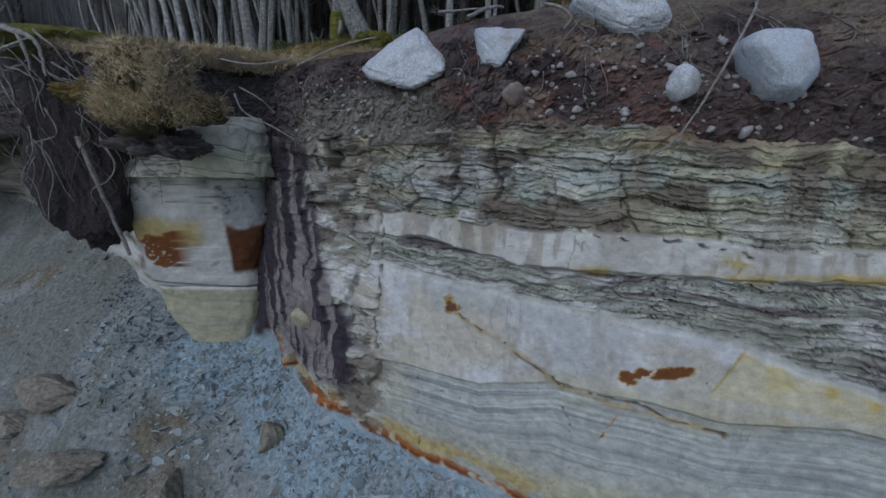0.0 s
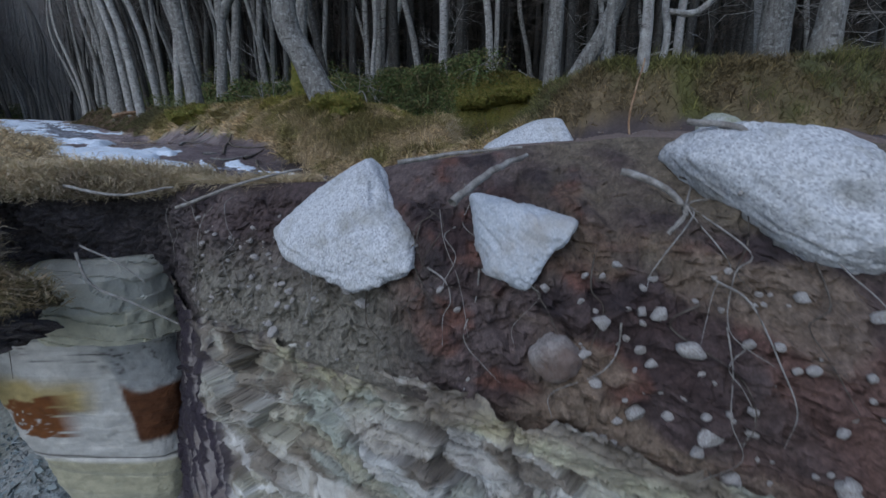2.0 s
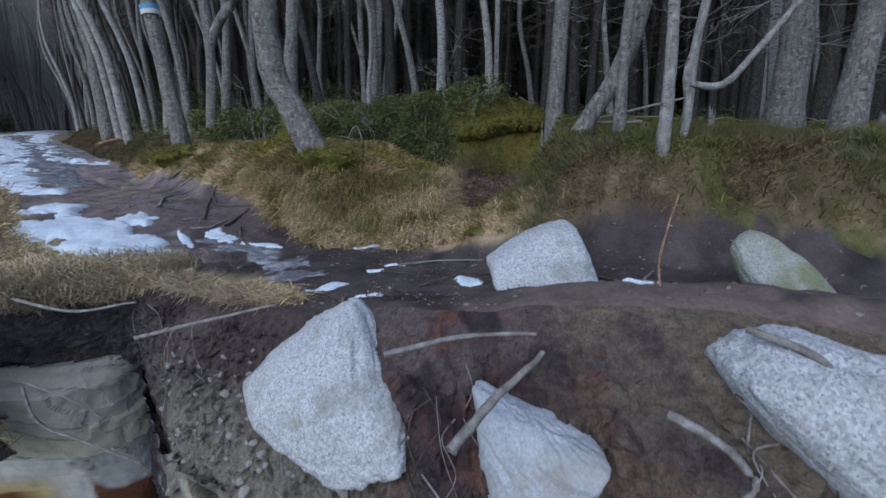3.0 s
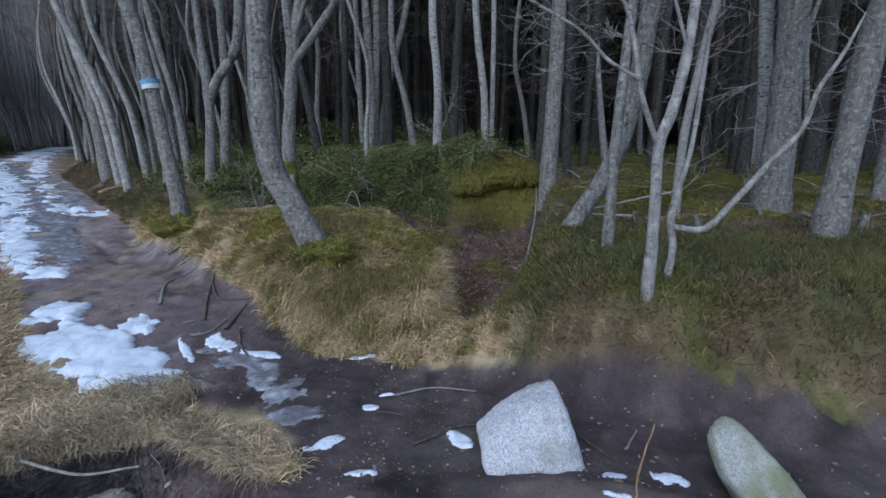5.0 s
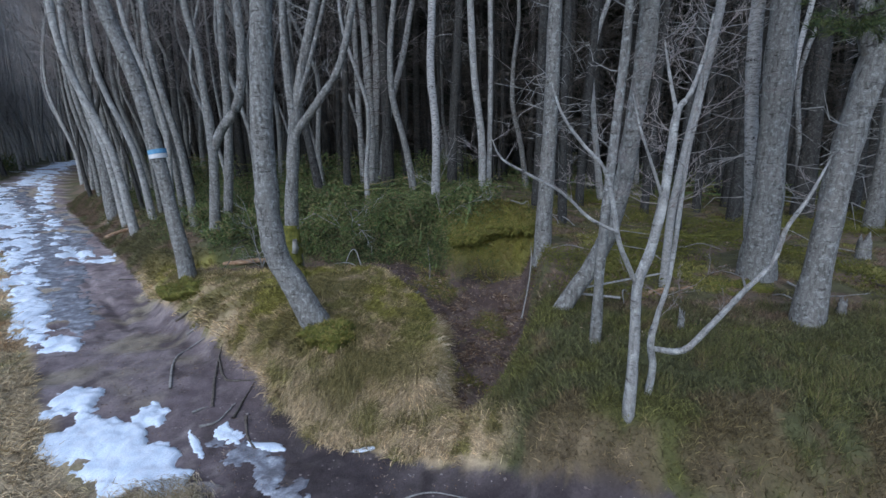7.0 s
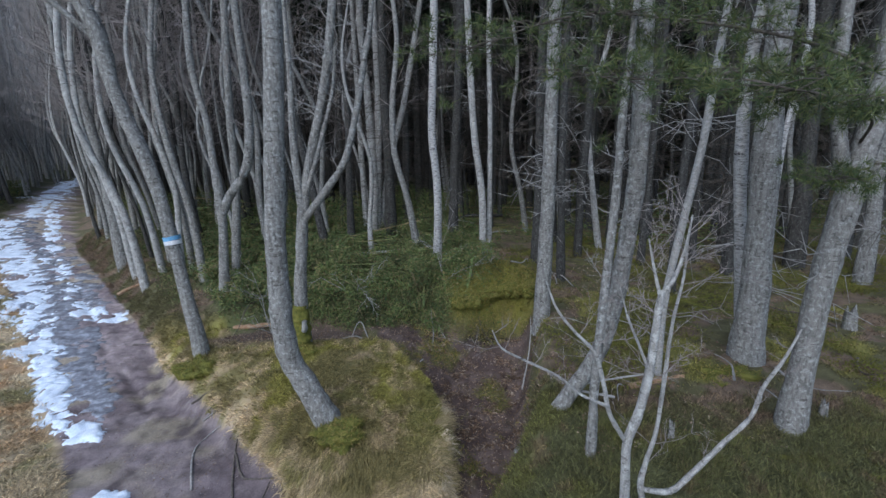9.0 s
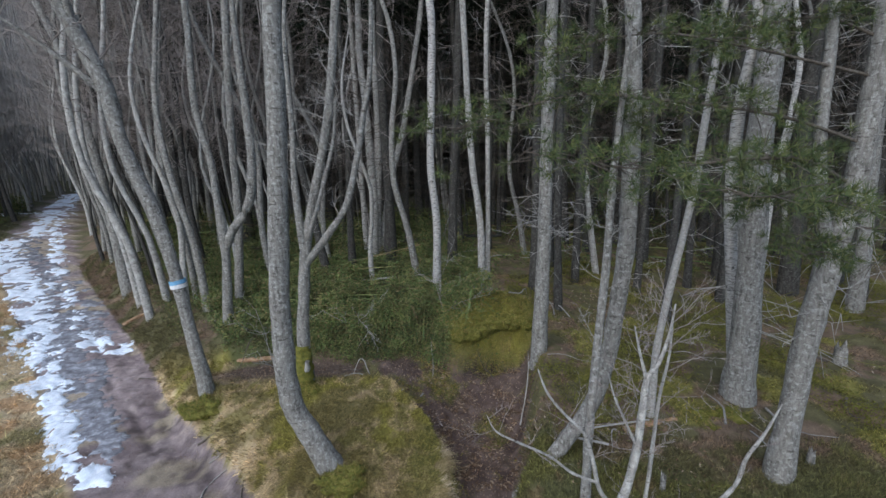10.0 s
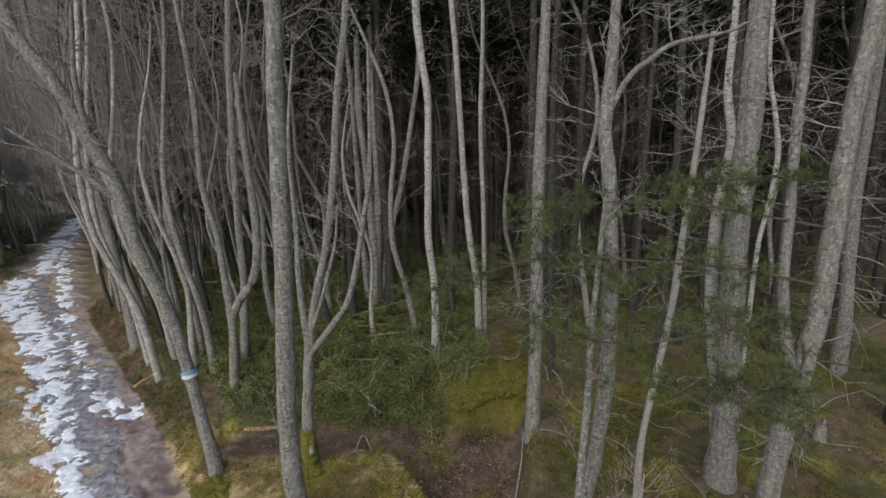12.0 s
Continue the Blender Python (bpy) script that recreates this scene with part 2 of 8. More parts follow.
MOSS = plain_grain("moss", [(0.075, 0.08, 0.018), (0.15, 0.15, 0.03), (0.23, 0.2, 0.05)], 16, 0.95, 1.0, 0.03)
DRY_GRASS = islands("dry_grass", [(0.34, 0.26, 0.16), (0.57, 0.47, 0.33), (0.72, 0.62, 0.47), (0.50, 0.40, 0.26), (0.30, 0.27, 0.13)])
MOUND_GRASS = islands("olive_straw_grass", [(0.18, 0.16, 0.06), (0.34, 0.27, 0.14), (0.50, 0.40, 0.25), (0.40, 0.30, 0.17), (0.15, 0.16, 0.045)])
GREEN_GRASS = islands("short_green_grass", [(0.080, 0.096, 0.024), (0.144, 0.152, 0.035), (0.240, 0.208, 0.056), (0.320, 0.240, 0.096)])
HEATHER = islands("heather", [(0.065, 0.07, 0.026), (0.105, 0.115, 0.038), (0.165, 0.165, 0.05), (0.2, 0.155, 0.085), (0.09, 0.10, 0.034)])
BILBERRY = islands("bilberry", [(0.05, 0.075, 0.03), (0.085, 0.125, 0.045), (0.14, 0.19, 0.065), (0.19, 0.185, 0.07), (0.2, 0.15, 0.085)])
NEEDLES = islands("pine_needles", [(0.034, 0.055, 0.024), (0.055, 0.085, 0.034), (0.09, 0.115, 0.042), (0.14, 0.15, 0.055)])
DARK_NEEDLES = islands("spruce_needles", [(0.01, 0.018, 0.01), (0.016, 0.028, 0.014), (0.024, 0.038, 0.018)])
LITTER = islands("leaf_litter", [(0.065, 0.042, 0.029), (0.143, 0.091, 0.058), (0.234, 0.156, 0.104), (0.390, 0.325, 0.260)])
CHIPS = islands("slate_chips", [(0.16, 0.185, 0.195), (0.23, 0.275, 0.3), (0.29, 0.35, 0.375), (0.2, 0.2, 0.185), (0.4, 0.45, 0.47)])
COVER = covered("blades_of_the_place")
BROWN_MOSS = plain_grain("brown_moss", [(0.06, 0.045, 0.015), (0.13, 0.095, 0.03), (0.19, 0.15, 0.05)], 14, 0.95, 1.0, 0.02)
PEBBLE = plain_grain("pebble_stone", [(0.19, 0.16, 0.145), (0.38, 0.36, 0.34), (0.6, 0.59, 0.57)], 8, 0.8, 0.5)
# the snow's blue is sky reflection put into its base colours
SNOW = plain_grain("old_snow", [(0.62, 0.72, 0.82), (0.75, 0.83, 0.92), (0.84, 0.89, 0.95)], 9, 0.55, 0.7, 0.012, 120)
ICE = plain_grain("thin_ice", [(0.13, 0.125, 0.135), (0.23, 0.235, 0.26), (0.48, 0.51, 0.55)], 7, 0.25, 0.3, 0.005)
BLUE_PAINT = plain_grain("blue_paint", [(0.10, 0.29, 0.5), (0.22, 0.45, 0.66)], 40, 0.7)
WHITE_PAINT = plain_grain("white_paint", [(0.6, 0.62, 0.64), (0.8, 0.8, 0.8)], 30, 0.6)
BROKEN_WOOD = plain_grain("broken_wood", [(0.2, 0.11, 0.06), (0.35, 0.22, 0.13), (0.5, 0.38, 0.26)], 20)


# ---- the lie of the land ----
def smooth(t):
    t = np.clip(t, 0.0, 1.0)
    return t * t * (3 - 2 * t)


def bank_foot(x):
    """The line along which the bank rises on the landward side of the trail."""
    return np.interp(x, [-60, -32, -27.4, -23, -15.9, -11.2, -7.9, -6.7, -5.5, -4.2, -3.65, -3.0, -2.0, -1.2, -0.6, 0.0, 1.0, 2.0, 4.0, 12, 60],
                     [110, 46, 34.5, 28.7, 18.8, 13.1, 9.75, 8.5, 7.1, 5.5, 4.85, 4.35, 3.6, 3.05, 2.78, 2.36, 1.76, 1.38, 1.0, 0.3, -8])


def ground_z(x, y):
    """Height of the land above the cliff."""
    u = -0.6 * x + 0.8 * y
    low = np.interp(u, [0.8, 1.3, 1.9, 2.9, 3.3, 3.8, 4.4, 4.9, 6.4, 7.8, 9.5, 14, 28, 38, 80], [0.0, -0.05, -0.08, -0.11, -0.07, 0.05, 0.17, 0.2, 0.23, 0.29, 0.40, 0.78, 1.6, 2.1, 3.4])
    low = low + smooth((x + 0.1) / 1.0) * (0.17 - 0.15 * smooth((y - crest_y(x) - 0.3) / 0.3) * smooth((3.2 - x) / 1.0))
    wood = 0.66 + 0.045 * (y - 4.0) + 0.13 * smooth((x - 0.6) / 0.8) + 0.28 * np.exp(-(x / 4.0) ** 2 - ((y - 9.5) / 4.0) ** 2) + 0.07 * np.clip(y - 7.5, 0, 4.5)
    wood = np.where(y > 14, 1.43 + 0.02 * (y - 14), wood) - np.interp(x, [-1.5, -0.9, -0.4, 0.1, 0.6, 1.1], [0.0, 0.1, 0.28, 0.34, 0.3, 0.0]) * smooth((6.2 - y) / 0.8)
    rise = smooth((y - bank_foot(x)) / np.interp(x, [-1.4, -0.6, 0.0, 1.0, 1.8, 3.0], [1.0, 1.3, 1.15, 0.6, 0.6, 1.0]))
    z = low + np.maximum(wood - low, 0.0) * rise
    swale = 0.36 * np.exp(-((y - 7.0) / 0.75) ** 2) * smooth((0.6 - x) / 1.0) * smooth((x + 5.2) / 1.2)
    m, floor = gully_mask(x, y), np.interp(y, [2.9, 3.4, 4.5, 5.6, 6.2, 7.0], [0.02, -0.06, -0.14, -0.2, 0.0, 0.26]) + 0.36 * smooth((0.5 - x) / 1.3) * smooth((y - 5.0) / 1.2)
    z = z - swale * smooth((lip_y(x) + 0.45 - y) / 0.6)
    z = z + (0.12 + 0.32 * np.exp(-((x - 0.95) / 0.8) ** 2)) * np.exp(-((y - 7.75) / 0.6) ** 2) * smooth((y - lip_y(x) + 0.05) / 0.6) * smooth((x + 2.6) / 0.8) * smooth((2.4 - x) / 0.6)
    z = z - 0.24 * np.exp(-((y - lip_y(x) + 0.2) / 0.14) ** 2) * smooth((x + 0.7) / 0.4) * smooth((1.4 - x) / 0.3)
    d = np.maximum(y - crest_y(x), 0.0)
    z = z + np.interp(x, [-0.6, -0.1, 0.3, 0.6, 1.0, 1.7], [0.0, 0.07, 0.11, 0.06, 0.03, 0.0]) * np.exp(-(np.maximum(d - 0.05, 0.0) / 0.25) ** 2) - 0.05 * np.exp(-d / 0.08) * smooth((x + 0.2) / 0.5)
    return z + np.minimum(floor - z, 0.0) * m


def lip_y(x):
    """The overgrown lip of the bank behind the hollow."""
    return 7.15 + 0.28 * fbm(x * 0.7, x * 0 + 2.0, 2, 143)


def gully_mask(x, y):
    """The dry gully: 1 on its floor, falling to 0 on the rims."""
    rim = np.interp(y, [2.7, 3.3, 3.8, 4.3, 4.7, 5.5, 5.95, 6.47, 7.2], [0.0, 0.03, 0.08, 0.16, 0.14, -0.2, -0.75, -1.3, -1.5])
    far = np.interp(y, [2.7, 3.3, 4.0, 4.6, 5.6, 6.4, 7.2], [0.5, 0.8, 1.25, 1.4, 1.6, 1.8, 1.9])
    rim = rim + 0.16 * fbm(x * 2.5, y * 2.5, 3, 119)
    return smooth((x - rim + 0.12) / 0.26) * smooth((far - x) / 0.45) * smooth((y - 2.75) / 0.6) * smooth((lip_y(x) + 0.3 - y) / 0.45)


def face_y(x):
    """The foot line of the rock face, seen in plan."""
    return np.interp(x, [-60, -12, -7, -5, -4.3, -3.2, -2.6, -2.25, -1.95, -1.4, -0.8, -0.3, 0.3, 1.03, 1.9, 3, 8, 60],
                     [34, 8.6, 5.2, 4.0, 3.2, 2.95, 2.75, 2.45, 2.0, 1.3, 0.93, 0.58, 0.22, -0.28, -0.6, -1.05, -3.2, -25])


def crest_y(x):
    """The edge of the land above the face."""
    return np.interp(x, [-60, -12, -7, -5, -4.2, -3.8, -2.9, -2.4, -2.0, -1.6, -1.0, -0.5, 0.0, 0.4, 1.0, 1.9, 3, 8, 60],
                     [33, 8.0, 4.0, 2.1, 1.6, 1.45, 1.4, 1.7, 1.92, 1.75, 1.4, 1.17, 0.86, 0.76, 0.62, 0.22, -0.4, -2.6, -24])


def rock_top(x):
    return np.interp(x, [-60, -5, -3.5, -2.2, -1.6, -0.5, 1.0, 2.0, 60], [-0.6, -0.7, -0.72, -0.75, -0.88, -0.79, -0.78, -0.9, -1.2])


def scree_top(x):
    return np.interp(x, [-60, -9, -6, -4.4, -3.6, -2.5, -1.7, -0.9, 0.4, 2, 8, 60], [-2.0, -2.0, -2.5, -2.95, -3.28, -3.5, -3.68, -3.76, -3.86, -4.0, -4.6, -5])


def scree_z(x, y):
    d = face_y(x) - y
    z = scree_top(x) - np.where(d > 0, 0.78 * d, 0.3 * d)
    z = z + 0.10 * fbm(x * 1.1, y * 1.1, 4, 31) + 0.05 * fbm(x * 5, y * 5, 3, 35)
    flat = -7.0 - 0.002 * np.maximum(-y, 0)
    return np.where(z > flat, z, flat + 0.15 * fbm(x * 0.4, y * 0.4, 3, 37))


def graded(lo, hi, a, b, step, out=1.3):
    """Even steps from a to b, then ever longer ones out to lo and hi."""
    mid = list(np.arange(a, b, step))
    s, x = step, b
    while x < hi:
        mid.append(x)
        s *= out
        x += s
    mid.append(hi)
    s, x, left = step * out, a - step * out, []
    while x > lo:
        left.append(x)
        s *= out
        x -= s
    return np.array([lo] + left[::-1] + mid)


def layers(z, x, seed, thin, thick):
    """Number and place (0 to 1) of the rock layer at height z, with uneven layers."""
    rng = np.random.default_rng(seed)
    edges = -7 + np.cumsum(rng.uniform(thin, thick, 260))
    zz = z + 0.035 * np.sin(x * 1.1 + 0.5) + 0.09 * fbm(x * 0.9, z * 0.8, 3, seed) + 0.045 * fbm(x * 3.3, z * 5.0, 4, seed + 2) + 0.02 * x
    k = np.searchsorted(edges, zz)
    k = np.clip(k, 1, len(edges) - 1)
    return k, (zz - edges[k - 1]) / (edges[k] - edges[k - 1])


def ledges(x, z, seed=3, thin=0.02, thick=0.10):
    """Relief of the bedding: each layer stands out by its own amount, broken into blocks along it."""
    k, f = layers(z, x, seed, thin, thick)
    length = 0.15 + 0.9 * hashed(k, k * 0 + 5, seed)
    shift = 3 * hashed(k, k * 0 + 9, seed) + 0.10 * fbm(x * 4, z * 7, 3, 4) + 0.5 * (f - 0.5) * (hashed(k, k * 0 + 3, seed) - 0.5) * 0.4
    cell = np.floor((x + shift) / length)
    out = hashed(k, cell, seed + 1) - 0.5
    cx = np.abs(((x + shift) / length) % 1 - 0.5) * 2
    joint = smooth((cx - 0.96) / 0.04)
    seam = smooth((0.14 - np.minimum(f, 1 - f)) / 0.14)
    return out, seam, joint, hashed(k, k * 0 + 1, seed + 7)


# rock face
def beds(x, z, seed, thin, thick, blocks):
    """Layer number, place in it from -0.5 to 0.5, distance from its edge in metres, and the block along it."""
    rng = np.random.default_rng(seed)
    edges = -7 + np.cumsum(rng.uniform(thin, thick, 700))
    zz = z + 0.03 * np.sin(x * 1.1 + 0.5) + 0.05 * vnoise(x * 0.8, z * 0.6, seed) + 0.016 * vnoise(x * 3.1, z * 2.7, seed + 1) + 0.02 * x
    k = np.clip(np.searchsorted(edges, zz), 1, 699)
    h = edges[k] - edges[k - 1]
    f = (zz - edges[k - 1]) / h - 0.5
    size = blocks[0] + (blocks[1] - blocks[0]) * hashed(k, k * 0 + 5, seed)
    along = (x + 3 * hashed(k, k * 0 + 9, seed) + 0.05 * vnoise(x * 5, z * 7, seed + 2) + h * f * 2.4 * (hashed(k, k * 0 + 3, seed) - 0.5)) / size
    cell = np.floor(along)
    joint = (0.5 - np.abs(along - cell - 0.5)) * size
    return k, f, (0.5 - np.abs(f)) * h, cell, joint


def line_gap(x, z, x0, z0, x1, z1, wander, seed):
    t = np.clip(((x - x0) * (x1 - x0) + (z - z0) * (z1 - z0)) / ((x1 - x0) ** 2 + (z1 - z0) ** 2), 0, 1)
    dx, dz = x - x0 - t * (x1 - x0), z - z0 - t * (z1 - z0)
    return np.hypot(dx + wander * fbm(x * 9, z * 9, 3, seed), dz + wander * fbm(x * 9 + 40, z * 9, 3, seed))


def worley(u, w, seed):
    """Cracked cells: distance to the nearest crack, the cell's number, and the place within the cell."""
    iu, iw = np.floor(u), np.floor(w)
    best, second = np.full(u.shape, 9.0), np.full(u.shape, 9.0)
    cu, cw, du, dw = iu * 0, iu * 0, u * 0, u * 0
    for a in (-1, 0, 1):
        for b in (-1, 0, 1):
            ju, jw = iu + a, iw + b
            pu, pw = ju + 0.1 + 0.8 * hashed(ju, jw, seed), jw + 0.1 + 0.8 * hashed(ju, jw, seed + 1)
            dist = np.hypot(u - pu, w - pw)
            near = dist < best
            second = np.where(near, best, np.minimum(second, dist))
            best = np.where(near, dist, best)
            cu, cw = np.where(near, ju, cu), np.where(near, jw, cw)
            du, dw = np.where(near, u - pu, du), np.where(near, w - pw, dw)
    return second - best, (cu, cw), (du, dw)


def chunks(x, z, sx, sz, seed, lean=0.6):
    """Broken blocks of about sx by sz: how far each stands out with its own tilt, the cracks, and a number for each."""
    e, (cu, cw), (du, dw) = worley(x / sx, z / sz, seed)
    out = hashed(cu, cw, seed + 2) - 0.5 + lean * (du * (hashed(cu, cw, seed + 3) - 0.5) + dw * (hashed(cu, cw, seed + 4) - 0.5)) * 2
    return out, e, hashed(cu, cw, seed + 5)


def rock_relief_and_tint(x, z):
    jag = 0.02 * fbm(x * 6, z * 0 + 2, 4, 5)
    wt = -1.49 + jag + 0.03 * vnoise(x * 2, 0, 5) + 0.02 * vnoise(x * 5, 0, 6)
    wb = np.interp(x, [-1.2, -0.2, 0.4, 1.3, 2.2], [-1.72, -1.66, -1.77, -1.71, -1.66]) + 1.6 * jag
    lt = np.interp(x, [-1.2, -0.3, 0.2, 1.0, 1.7, 2.15, 3], [-1.9, -1.96, -2.0, -2.02, -2.07, -2.24, -2.4]) + 1.4 * jag
    lb = np.interp(x, [-1.5, -0.9, -0.5, 0.24, 0.75, 1.26, 1.73, 2.3], [-3.0, -2.95, -2.86, -2.83, -2.62, -2.6, -2.65, -2.55]) + 0.5 * jag
    yl = np.interp(x, [-0.8, 0, 0.5, 1.5, 3], [-3.44, -3.34, -3.35, -3.2, -3.15]) + jag
    rl = np.interp(x, [-2.5, -1.7, -0.9, -0.3, 0.4, 2], [-3.25, -3.58, -3.66, -3.7, -3.72, -3.8]) + 0.05 * fbm(x * 6, 5 + 0 * x, 4, 10)
    up = smooth((z - wt) / 0.02)
    white = (1 - up) * smooth((z - wb) / 0.02)
    lam = smooth((wb - z) / 0.02) * smooth((z - lt) / 0.04)
    lens = smooth((lt - z) / 0.04) * smooth((z - lb) / 0.03)
    stripe = smooth((lb - z) / 0.03) * smooth((z - yl) / 0.12)
    yel = smooth((yl - z) / 0.12) * smooth((z - rl) / 0.04)
    clay = smooth((rl - z) / 0.05)
    left = smooth((-0.55 - x + 0.3 * fbm(x, z, 3, 40)) / 0.4) * (1 - clay)
    tame = 1 - smooth((x - 0.35 + 0.5 * fbm(x, z * 2, 3, 42)) / 0.5)
    # warped beds, blocks of three sizes, thin flakes
    u = x + 0.09 * fbm(x * 3.5, z * 3.5, 3, 43)
    w = z + 0.03 * np.sin(x * 1.1 + 0.5) + 0.02 * x + 0.07 * fbm(x * 1.6, z * 1.8, 3, 44) + 0.045 * fbm(x * 5, z * 6, 4, 45)
    big, eb, hb = chunks(u, w, 0.36, 0.17, 201)
    mid, em, hm = chunks(u, w, 0.16, 0.055, 211)
    small, es, hs = chunks(u + 0.02 * fbm(x * 20, z * 20, 2, 46), w, 0.05, 0.028, 221)
    flake, ef, hf = chunks(u, w, 0.34, 0.022, 231)
    ka, fa, ea, ca, ja = beds(x + 0.1 * fbm(x * 3, z * 3, 3, 49), w - 0.02 * x, 3, 0.05, 0.2, (0.5, 1.8))
    oa = hashed(ka, ca, 4) - 0.5
    warp, fine, n = fbm(x * 1.8, z * 1.8, 4, 44), fbm(x * 16, z * 16, 3, 48), fbm(x * 3, z * 4, 4, 41)
    crumble = smooth(fbm(x * 2.2, z * 3.4, 4, 47) * 4 + 0.15)
    some = smooth(fbm(x * 2.6, z * 4.2, 3, 51) * 5 + 0.1)
    crack_b = smooth(1 - eb / 0.07) * smooth(fbm(x * 1.7, z * 2.5, 3, 52) * 5 + 0.2)
    crack_m = smooth(1 - em / 0.10) * some
    seam_a = smooth(1 - ea / 0.012) * smooth(fbm(x * 2.0 + ka, z * 2.2, 3, 53) * 5 + 0.3)
    seam_f = smooth(1 - ef / 0.12) * smooth(fbm(x * 1.6, z * 5, 3, 54) * 5 + 0.1)
    d_up = (0.2 + 0.8 * tame) * 0.09 * big + 0.03 * mid * (0.1 + 0.9 * some) + 0.045 * small * crumble * (0.4 + 0.6 * tame) + 0.024 * flake - 0.012 * seam_f + 0.045 * oa - 0.03 * crack_b - 0.014 * crack_m - 0.025 * seam_a + 0.08 * warp + 0.02 * fine
    nick = smooth(1 - eb / 0.05) * smooth(fbm(x * 2.7, z * 1.5, 3, 59) * 6 - 1.2)
    d_white = 0.03 + 0.025 * warp + 0.012 * big * nick - 0.014 * nick + 0.008 * n
    d_lam = -0.015 + 0.04 * flake + 0.03 * mid + 0.015 * small * crumble - 0.02 * seam_f
    d_lens = 0.02 + 0.03 * fbm(x * 1.1, z * 1.3, 3, 60) + 0.006 * n
    s = z - lb
    wave = s + 0.02 * fbm(x * 2.2, s * 4, 3, 61) + 0.008 * fbm(x * 9, s * 20, 2, 62)
    band = fbm(x * 0.35, wave * 22, 3, 63)
    d_str = 0.012 * band + 0.01 * n
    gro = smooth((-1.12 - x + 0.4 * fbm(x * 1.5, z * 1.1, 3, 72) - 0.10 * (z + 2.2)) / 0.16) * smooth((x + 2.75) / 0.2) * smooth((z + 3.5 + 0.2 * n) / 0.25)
    d_left = 0.14 * big + 0.05 * mid + 0.025 * small * crumble - 0.04 * crack_b - 0.015 * crack_m + 0.06 * warp
    d = up * d_up + white * d_white + lam * d_lam + lens * d_lens + stripe * d_str + yel * 0.015 * warp + clay * 0.03 * n
    d = d * (1 - left) + left * (0.4 * d + d_left) * (1 - 0.7 * gro) + 0.005 * fine
    crack = np.zeros(x.shape)
    for k, (x0, z0, x1, z1, wd) in enumerate(((0.0, -2.2, 0.42, -2.42, 0.009), (0.42, -2.42, 0.78, -2.62, 0.012), (0.78, -2.62, 1.25, -2.62, 0.010), (1.25, -2.62, 1.75, -2.74, 0.014), (0.8, -2.6, 0.85, -3.0, 0.005), (-0.62, -1.5, -0.72, -2.9, 0.02),
                                        (0.28, -0.8, 0.31, -1.3, 0.022), (-0.95, -1.5, -0.78, -1.9, 0.015), (1.62, -2.36, 1.76, -2.1, 0.005), (-0.45, -2.95, 0.2, -3.05, 0.005), (-0.3, -2.9, -0.28, -3.6, 0.006), (1.0, -1.02, 1.04, -1.3, 0.008), (0.75, -1.25, 0.72, -1.42, 0.005),
                                        (-0.45, -1.25, -0.1, -0.95, 0.014), (-0.8, -1.15, -0.35, -1.3, 0.016), (0.45, -1.5, 0.43, -1.62, 0.006), (1.3, -1.48, 1.75, -1.56, 0.014), (0.4, -1.44, 1.1, -1.5, 0.008))):
        crack = np.maximum(crack, smooth(1.2 - line_gap(x, z, x0, z0, x1, z1, 0.05, 61 + k) / wd))
    d = d - 0.03 * crack
    # colours: soft patches over the beds
    one = np.zeros(x.shape + (3,))
    c_up = one + np.array([0.37, 0.36, 0.265])
    c_up = mix(c_up, [0.46, 0.455, 0.40], smooth(fbm(x * 1.5, z * 2.8, 4, 82) * 4 - 0.1) * 0.9)
    c_up = mix(c_up, [0.24, 0.205, 0.16], smooth(fbm(x * 1.9 + 4, z * 2.6, 5, 78) * 4 - 0.35) * 0.75)
    c_up = mix(c_up, [0.36, 0.33, 0.20], smooth((z + 1.1 + 0.25 * fbm(x * 1.2, z * 2, 3, 83)) / 0.15) * smooth(fbm(x * 1.6, z * 6, 4, 84) * 4 + 0.45) * 0.8)
    c_up = mix(c_up, [0.30, 0.34, 0.31], smooth(fbm(x * 2.0, z * 7, 4, 85) * 5 - 0.2) * 0.6)
    c_up = mix(c_up, [0.50, 0.495, 0.475], smooth((hb - 0.68) * 6) * tame * 0.7)
    c_up = c_up * (0.9 + 0.2 * (0.6 * hm + 0.4 * hs))[..., None]
    c_lam = mix(one + np.array([0.38, 0.385, 0.33]), [0.25, 0.245, 0.20], smooth((hf - 0.45) * 4) * 0.75)
    c_lam = mix(c_lam, [0.115, 0.088, 0.10], smooth(fbm(x * 1.1, w * 16, 4, 86) * 5 - 0.55 + 0.7 * smooth((x - 1.5) / 0.5)) * 0.85)
    c_lam = mix(c_lam, [0.50, 0.49, 0.46], smooth(fbm(x * 3, z * 8, 4, 87) * 5 - 0.9))
    soft = fbm(x * 1.3, z * 2.2, 4, 64)
    c_lens = mix(one + np.array([0.52, 0.515, 0.50]), [0.47, 0.43, 0.34], smooth(soft * 3.5 + 0.1) * 0.8)
    c_lens = mix(c_lens, [0.41, 0.42, 0.41], smooth(fbm(x * 2.2 + 7, z * 1.6, 4, 65) * 4 - 0.2) * 0.75)
    c_lens = mix(c_lens, [0.46, 0.43, 0.31], smooth(1 - (z - lb) / 0.22) * smooth((x - 0.3) / 0.4) * 0.8)
    c_lens = mix(c_lens, [0.36, 0.33, 0.28], smooth(fbm(x * 9, z * 1.6, 4, 66) * 5 - 1.3) * 0.5)
